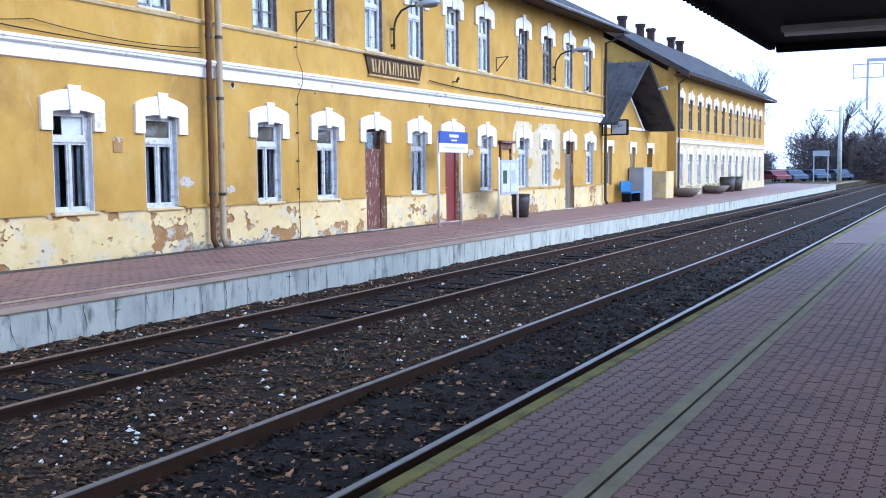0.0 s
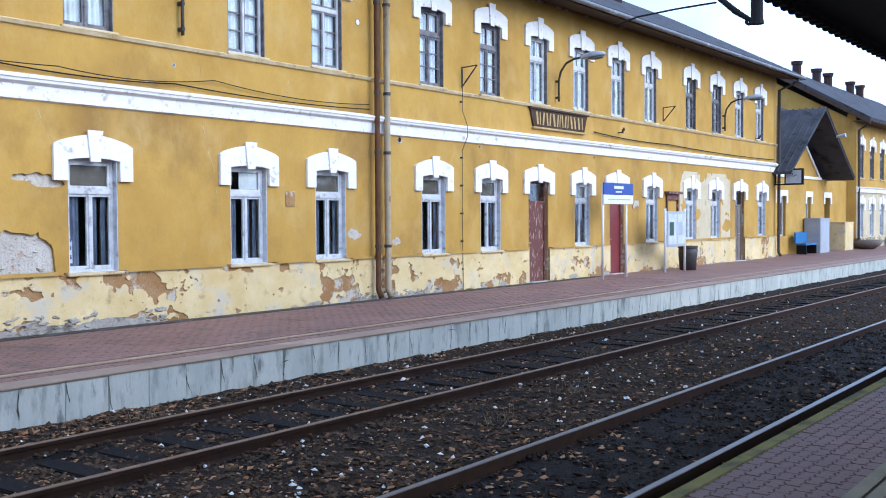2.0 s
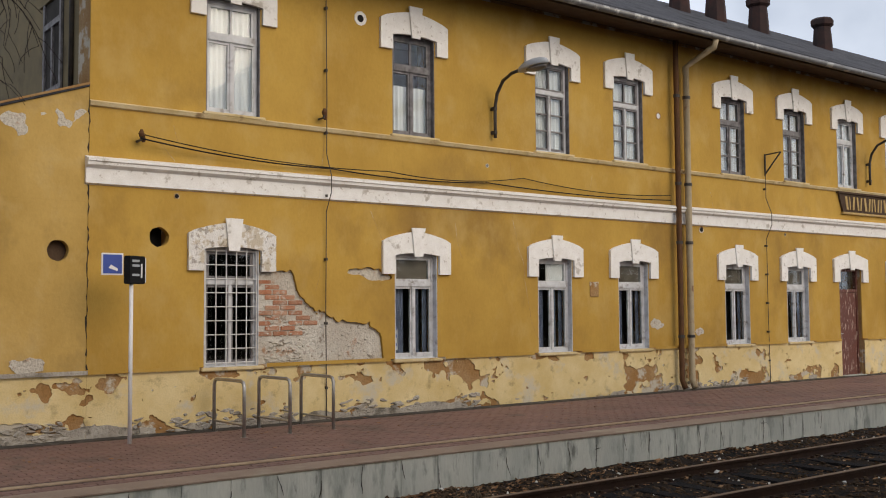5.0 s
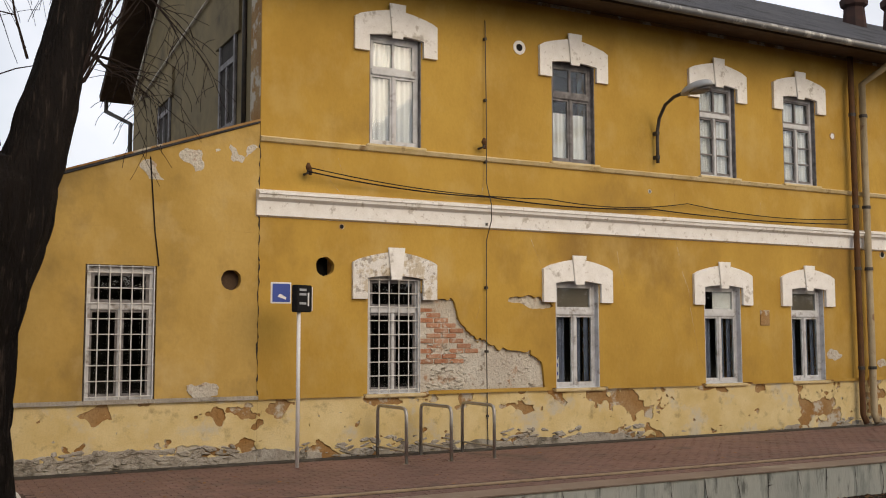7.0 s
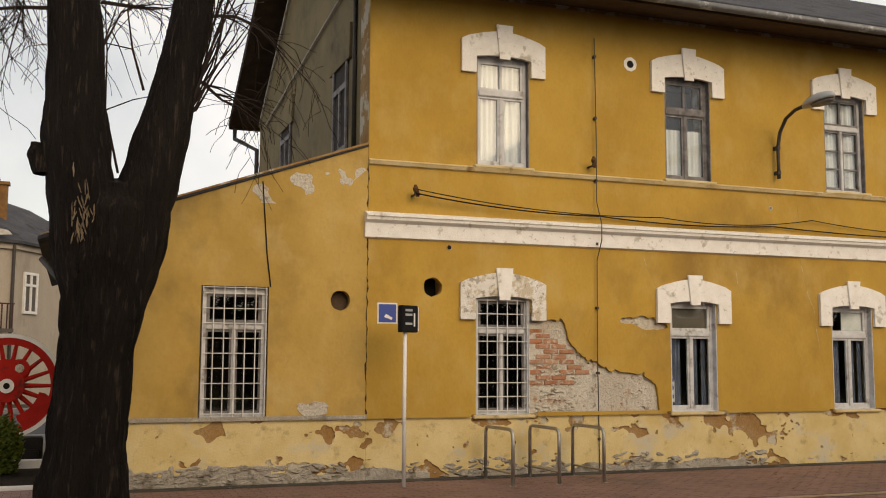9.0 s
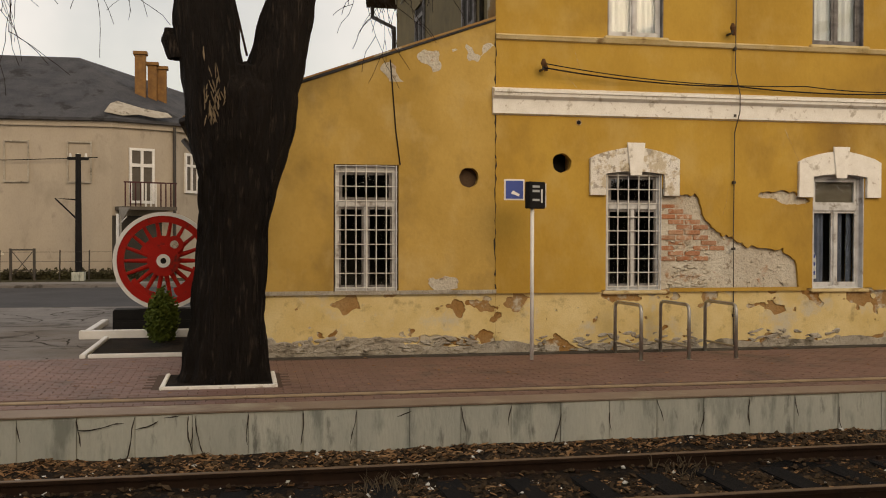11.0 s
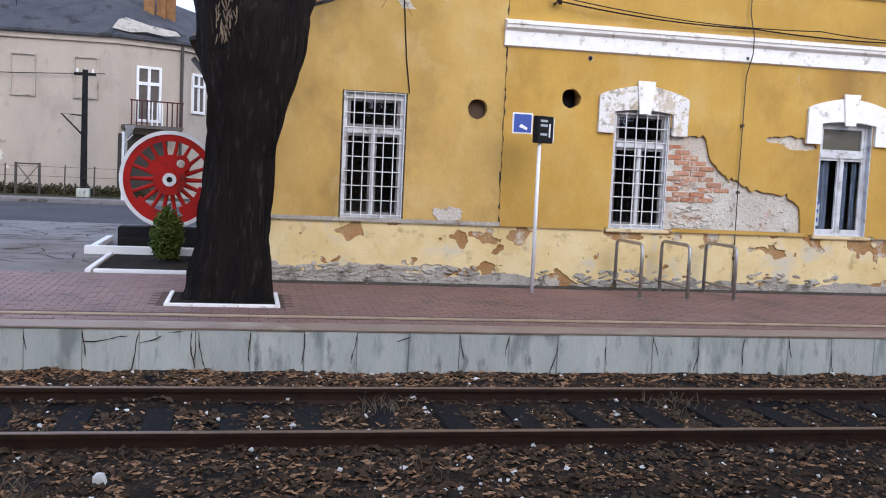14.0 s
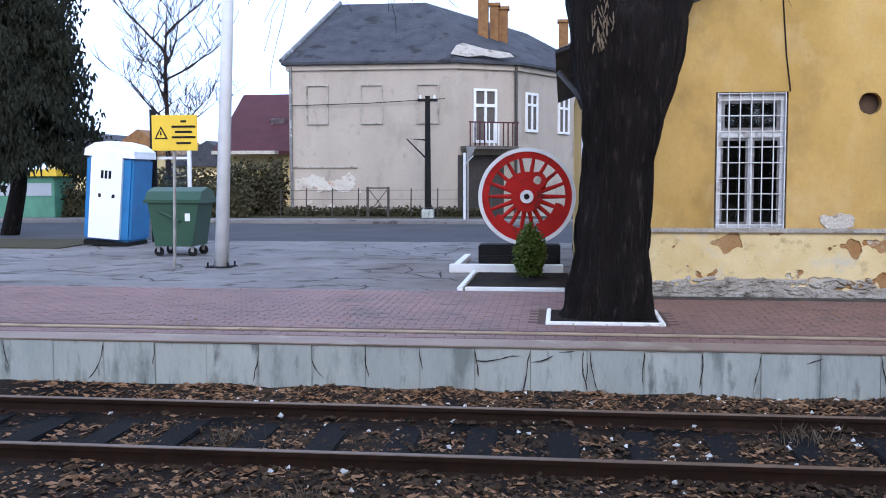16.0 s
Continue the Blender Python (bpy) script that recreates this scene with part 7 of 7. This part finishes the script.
def bare_tree(x, y, h, seed, label, spread=0.5, r0=0.16):
    rng = random.Random(seed)
    t = thing("bare_tree", (x, y, 0.35), label, "tree", "bare trees")
    part("trunk", tube([(x, y, 0.3), (x + 0.05, y, h * 0.35), (x, y, h * 0.75), (x + 0.1, y, h)], [r0, r0 * 0.75, r0 * 0.4, 0.02], sides=8), "twig", t)
    b = bmesh.new()

    def go(p, d, ln, r, lev):
        q = p
        pts, rad = [p], [r]
        for i in range(4):
            d = (d + Vector((rng.uniform(-0.25, 0.25), rng.uniform(-0.25, 0.25), rng.uniform(-0.05, 0.25)))).normalized()
            pts.append(pts[-1] + d * ln / 4)
            rad.append(r * (1 - 0.2 * (i + 1)))
        tube(pts, [max(v, 0.012) for v in rad], b, sides=4, caps=False)
        if lev < 3:
            for i in range(1, 5):
                for _ in range(2):
                    s = Vector((rng.uniform(-1, 1), rng.uniform(-1, 1), rng.uniform(0, 0.6))).normalized()
                    go(pts[i], (d * 0.6 + s).normalized(), ln * 0.5, max(rad[i] * 0.6, 0.012), lev + 1)

    for k in range(9):
        z = h * (0.35 + 0.6 * k / 9)
        a = rng.uniform(0, 6.28)
        go(Vector((x, y, z)), Vector((math.cos(a) * spread, math.sin(a) * spread, 0.7)).normalized(), h * 0.34, r0 * 0.4, 1)
    part("crown", b, "twig", t, "bare twigs")


bare_tree(-20.1, 33, 8.6, 3, "bare young tree across the road", 1.3, 0.16)

ep = thing("utility_post", (-8.7, 28.4, 0.4), "dark wooden utility post with crossarm and bracket", "utility post")
part("pole", tube([(-8.65, 28.4, 0.4), (-8.65, 28.4, 4.75)], [0.12, 0.09], sides=8), "black", ep)
part("crossarm", box(-9.0, -8.3, 28.34, 28.44, 4.55, 4.65), "black", ep)
for x in (-8.9, -8.65, -8.4):
    part("insulator", tube([(x, 28.39, 4.651), (x, 28.39, 4.78)], [0.05, 0.03], sides=8), "iron", ep)
part("bracket", tube([(-8.65, 28.4, 3.2), (-9.4, 28.4, 3.25), (-8.65, 28.4, 2.5)], 0.035, sides=6), "black", ep)
part("footing", box(-8.85, -8.45, 28.2, 28.6, 0.3, 0.75), "concrete", ep)
gt = thing("gate_frame", (-10.5, 28.5, 0.4), "rusty iron gate with crossed bars", "gate")
for x in (-10.84, -10.09):
    part("post", box(x - 0.04, x + 0.04, 28.46, 28.54, 0.4, 1.55), "blackiron", gt)
part("rail", box(-10.8, -10.13, 28.48, 28.52, 1.48, 1.53), "blackiron", gt)
part("brace", tube([(-10.8, 28.5, 0.6), (-10.13, 28.5, 1.45)], 0.015, sides=5), "blackiron", gt)
part("brace", tube([(-10.8, 28.5, 1.45), (-10.13, 28.5, 0.6)], 0.015, sides=5), "blackiron", gt)
fn = thing("wire_fence", (-11, 28.3, 0.46), "low rusty wire fence before the house", "fence")
for k in range(9):
    x = -14.0 + 0.95 * k
    if not -11.0 < x < -10.0:
        part("post", tube([(x, 28.3, 0.4), (x + 0.02, 28.3, 1.5)], 0.025, sides=6), "blackiron", fn)
for z in (0.8, 1.1, 1.42):
    part("strand", tube([(-14.0, 28.3, z), (-6.4, 28.3, z + 0.02)], 0.009, sides=4), "blackiron", fn)
rs = thing("road_sign_post", (-7.0, 25.9, 0.4), "grey road sign post seen edge on", "sign")
part("post", tube([(-7.0, 25.9, 0.48), (-7.0, 25.9, 2.9)], 0.035, sides=8), "steel", rs)
part("plate", prism([(-7.05, 2.9), (-6.7, 2.9), (-6.95, 2.45)], 25.85, 25.87), "zinc", rs)

# ---- distance to the east ----
def car(x, y, mat, label, turn=0):
    c = thing("car", (x, y, 0.37), label, "car", "parked cars")
    prof = [(-2.05, 0.62), (-2.0, 0.95), (-1.3, 1.05), (-0.75, 1.5), (0.9, 1.52), (1.55, 1.08), (2.05, 0.98), (2.1, 0.6)]
    part("body", prism([(x + a, b + 0.02) for a, b in prof], y - 0.82, y + 0.82), mat, c)
    part("windows", prism([(x + a, b + 0.02) for a, b in ((-1.1, 1.1), (-0.7, 1.44), (0.85, 1.46), (1.3, 1.1))], y - 0.83, y + 0.83), "black", c, "dark windows")
    for a in (-1.3, 1.3):
        for s in (-0.72, 0.72):
            w_ = part("wheel", ring((x + a, 0.68), 0.17, 0.31, y + s - 0.11, y + s + 0.11, sides=18), "black", c)
            part("rim", ring((x + a, 0.68), 0.02, 0.168, y + s - 0.1, y + s + 0.1, sides=14), "steel", w_)
    c.rotation_euler = (0, 0, radians(turn))


for x, y, mat, lab in ((104, 10.2, "darkred", "dark red car parked beyond the platform"), (107, 9.0, "darkblue", "dark blue car parked beyond the platform"), (111, 9.6, "greyplastic", "silver car parked beyond the platform"), (114, 7.6, "darkblue", "dark blue car parked beyond the platform"), (119, 6.9, "greyplastic", "silver car parked beyond the platform"), (117, 5.6, "darkblue", "dark blue car parked beyond the platform")):
    car(x, y, mat, lab, 38)
for i, (x, y) in enumerate(((96, 3.15), (150, 2.5))):
    m_ = thing("catenary_mast", (x, y, 0.3), "pale concrete catenary mast beside the line", "mast", "catenary masts")
    part("pole", tube([(x, y, 0.2), (x, y, 7.4)], [0.22, 0.16], sides=10), "concrete", m_, smooth=True)
    part("arm", tube([(x, y, 6.9), (x - 0.3, y + 1.6, 7.1)], 0.05), "greyplastic", m_)
gn = thing("gantry_sign", (95, 0.9, 7), "hanging frame of a line gantry over the tracks", "gantry")
part("drop", box(94.9, 95.1, 0.75, 0.95, 6.9, 11.2), "greyplastic", gn)
part("beam", box(94.9, 95.1, -6.2, 0.95, 11.201, 11.5), "greyplastic", gn)
part("mast", box(94.85, 95.15, -6.2, -5.9, 0.2, 11.2), "greyplastic", gn)
part("frame", wall_x(0, 2.6, 0, 1.3, -0.04, 0.04, [(0.1, 2.5, 0.1, 1.2)]), "greyplastic", gn).matrix_basis = Matrix.Translation(Vector((95, 2.1, 9.75)) - Vector((95, 0.9, 7))) @ pose(0, 0, 0, 0, 0, -90) @ Matrix.Translation(Vector((95, 0.9, 7)))
for i, (x, y, h) in enumerate(((88, 11.2, 9.0), (97, 11.0, 9.5), (104, 14, 7.5), (122, 5.5, 8), (132, 3, 8), (126, 9, 7))):
    bare_tree(x, y, h, 30 + i, "far bare tree beyond the car park", 0.7, 0.22)
hedge(80, 150, 17, 20, 3.2, 16000, 9, "far brown winter brush beyond the cars", "brush", 0.6, 0.08)
hedge(120, 150, -3, 12, 5.0, 22000, 10, "far mass of bare bushes at the line's bend", "brush", 0.7, 0.08)
ps2 = thing("far_platform_sign", (100, 5.0, 0.4), "far platform sign on two posts", "sign")
for y in (4.6, 5.9):
    part("post", box(99.95, 100.05, y - 0.05, y + 0.05, 0.4, 3.4), "greyplastic", ps2)
part("board", box(99.9, 100.1, 4.5, 6.0, 2.9, 3.4), "greyplastic", ps2)

# catenary over the near track
ct = thing("catenary_cantilever", (15.1, -0.6, 0.2), "black catenary arm with insulator hung over the track", "catenary")
part("insulator", tube([(15.1, -0.6, 6.6), (15.1, -0.6, 5.75), (15.1, -0.6, 5.62)], [0.11, 0.11, 0.13], sides=12), "black", ct)
part("arm", tube([(15.1, -0.55, 5.66), (15.1, -0.2, 5.9), (15.1, 1.0, 7.0), (15.1, 1.6, 7.6)], [0.035, 0.06, 0.032, 0.03], sides=8), "black", ct)
part("steady_arm", tube([(15.1, 0.18, 6.12), (15.1, 0.97, 6.1), (15.1, 1.79, 6.05), (15.1, 2.3, 5.95)], 0.018, sides=6), "black", ct)
part("joint", ring((0.05, 5.68), 0.02, 0.07, -0.03, 0.03, sides=10), "black", ct).matrix_basis = Matrix.Translation(Vector((15.1, -0.5, 0)) - Vector((15.1, -0.6, 0.2))) @ pose(0, 0, 0, 0, 0, 90) @ Matrix.Translation(Vector((15.1, -0.6, 0.2)))
part("drop_post", box(15.02, 15.18, -0.68, -0.52, 6.6, 8.6), "black", ct)
part("beam", box(15.0, 15.2, -11.4, -0.5, 8.601, 8.9), "black", ct)
part("mast", box(14.9, 15.3, -11.4, -11.0, 0.1, 8.6), "black", ct)

# gable windows and fittings on the end wall
def side_window(name, y0, y1, z0, z1, label):
    w_ = thing(name, (X0, (y0 + y1) / 2, z0), label, "window", kind="structure")
    def bx(a, b, c, d, e, f, bm=None):
        return box(a, b, c, d, e, f, bm)
    part("surround", bx(X0 - 0.05, X0 - 0.001, y0 - 0.2, y1 + 0.2, z1 - 0.25, z1 + 0.3), "gable", w_, "surround in the darkened gable plaster")
    # flat sheet on the wall; its dark colour gives the opening's shade
    part("recess", bx(X0 - 0.012, X0 - 0.002, y0, y1, z0, z1 - 0.251), "dark", w_, "dark sheet for the opening")
    fr = bmesh.new()
    for a in ((y0, y0 + 0.08, z0, z1), (y1 - 0.08, y1, z0, z1), (y0 + 0.081, y1 - 0.081, z0, z0 + 0.08), (y0 + 0.081, y1 - 0.081, z0 + (z1 - z0) * 0.6, z0 + (z1 - z0) * 0.6 + 0.09), ((y0 + y1) / 2 - 0.035, (y0 + y1) / 2 + 0.035, z0 + 0.081, z0 + (z1 - z0) * 0.6 - 0.001)):
        bx(X0 - 0.045, X0 - 0.013, *a[:2], *a[2:], fr)
    part("frame", fr, "greyframe", w_, "weathered frame")


part("verge_trim", extrude_x([(RY, RZ - 0.36), (BACK, 7.37), (BACK, 7.46), (RY, RZ - 0.26)], X0 - 0.04, X0 - 0.001), "greyrender", station, "pale verge trim under the roof")
part("rear_spout", tube([(X0 - 0.45, EB - 0.05, 7.5), (X0 - 0.45, EB - 0.05, 7.25), (X0 - 0.05, BACK + 0.1, 6.85), (X0 - 0.05, BACK + 0.1, 5.6)], 0.05), "blackiron", station, "dark gutter spout", smooth=True)
side_window("window_41", 7.45, 8.35, 5.3, 6.95, "side window of the upper floor with weathered frame")
side_window("window_42", 11.8, 12.8, 5.6, 6.9, "small side window near the annex roof")
for pts, rad, mat, lab in (([(X0 - 0.03, 7.0, 5.2), (X0 - 0.03, 7.0, 8.3)], 0.035, "blackiron", "dark conduit down the end wall"), ([(X0 - 0.04, 7.4, 7.9), (X0 - 0.04, 14.6, 7.2)], 0.022, "greyrender", "pale conduit slanting over the end wall")):
    solo("conduit", tube(pts, rad), mat, lab, "pipe", smooth=True)

# loose leaves on the platform
lb = bmesh.new()
rngp = random.Random(12)
for k in range(260):
    x, y = rngp.uniform(-8, 24), rngp.uniform(2.9, 6.1)
    r, a = rngp.uniform(0.02, 0.05), rngp.uniform(0, 6.28)
    z = TOP + 0.012 + 0.04 * (y - EDGE) / 3.8
    lb.faces.new([lb.verts.new((x + r * math.cos(a + k_ * 1.57) * (1.0 if k_ % 2 else 0.5), y + r * math.sin(a + k_ * 1.57) * (1.0 if k_ % 2 else 0.5), z + rngp.uniform(0, 0.012))) for k_ in range(4)])
solo("fallen_leaves", lb, "leaf", "a few dry leaves lying on the platform", "leaves", "stuff")

# unseen hedge behind the near platform, added to darken reflections in the panes
hedge(-30, 60, -24, -22, 5.0, 9000, 77, "unseen hedge added to darken the window reflections", "hedge", 0.5)


# red blocks of the far platform
def paved(y):
    return TOP + 0.04 * (y - EDGE - 0.42) / (FY + 0.02 - EDGE - 0.42)


def slab(x0, x1, y0, y1, lift, bm):
    z0, z1 = paved(y0), paved(y1)
    lo = [bm.verts.new(p) for p in ((x0, y0, z0 - 0.004), (x1, y0, z0 - 0.004), (x1, y1, z1 - 0.004), (x0, y1, z1 - 0.004))]
    e = 0.004
    hi = [bm.verts.new(p) for p in ((x0 + e, y0 + e, z0 + lift), (x1 - e, y0 + e, z0 + lift), (x1 - e, y1 - e, z1 + lift), (x0 + e, y1 - e, z1 + lift))]
    bm.faces.new(hi)
    for i in range(4):
        bm.faces.new((lo[i], lo[(i + 1) % 4], hi[(i + 1) % 4], hi[i]))
    return bm


rngb = random.Random(31)
rest, first = bmesh.new(), None
for row in range(36):
    y0 = EDGE + 0.424 + 0.102 * row
    for col in range(165):
        x0 = -12 + 0.203 * col + (0.1 if row % 2 else 0.0)
        if x0 > -3.95 and y0 + 0.1 > FY - 0.3 or y0 + 0.1 > FY + 0.35:
            continue
        if -4.32 < x0 < -2.8 and 3.72 < y0 < 4.92 or EDGE + 0.62 < y0 < EDGE + 0.84:
            continue
        if row < 20 and -3 < x0 < 0.2:
            if first is None:
                first = part("paving_block", slab(-0.099, 0.099, EDGE + 0.424, EDGE + 0.522, 0.007, bmesh.new()), "redpaver_single", far)
                o = first
            else:
                o = first.copy()
                scene.collection.objects.link(o)
            o.location = (x0 + 0.099, y0 - EDGE - 0.424, paved(y0) - paved(EDGE + 0.424) + rngb.uniform(-0.002, 0.002))
        else:
            slab(x0, x0 + 0.198, y0, y0 + 0.098, 0.007 + rngb.uniform(-0.002, 0.002), rest)
tagged(part("paving_blocks", rest, "redpaver", far, "red paving blocks"), kind="stuff")
part("paving_east", slab(21.6, 90, EDGE + 0.425, FY + 1.19, 0.006, bmesh.new()), "redpaver", far, "red paving running on")
part("paving_west", slab(-40, -12.01, EDGE + 0.425, FY + 0.345, 0.006, bmesh.new()), "redpaver", far, "red paving running on")
part("apron", slab(X0 - 4.1, 21.59, FY - 0.24, FY - 0.037, 0.012, bmesh.new()), "apron", far, "dark cement strip along the wall")
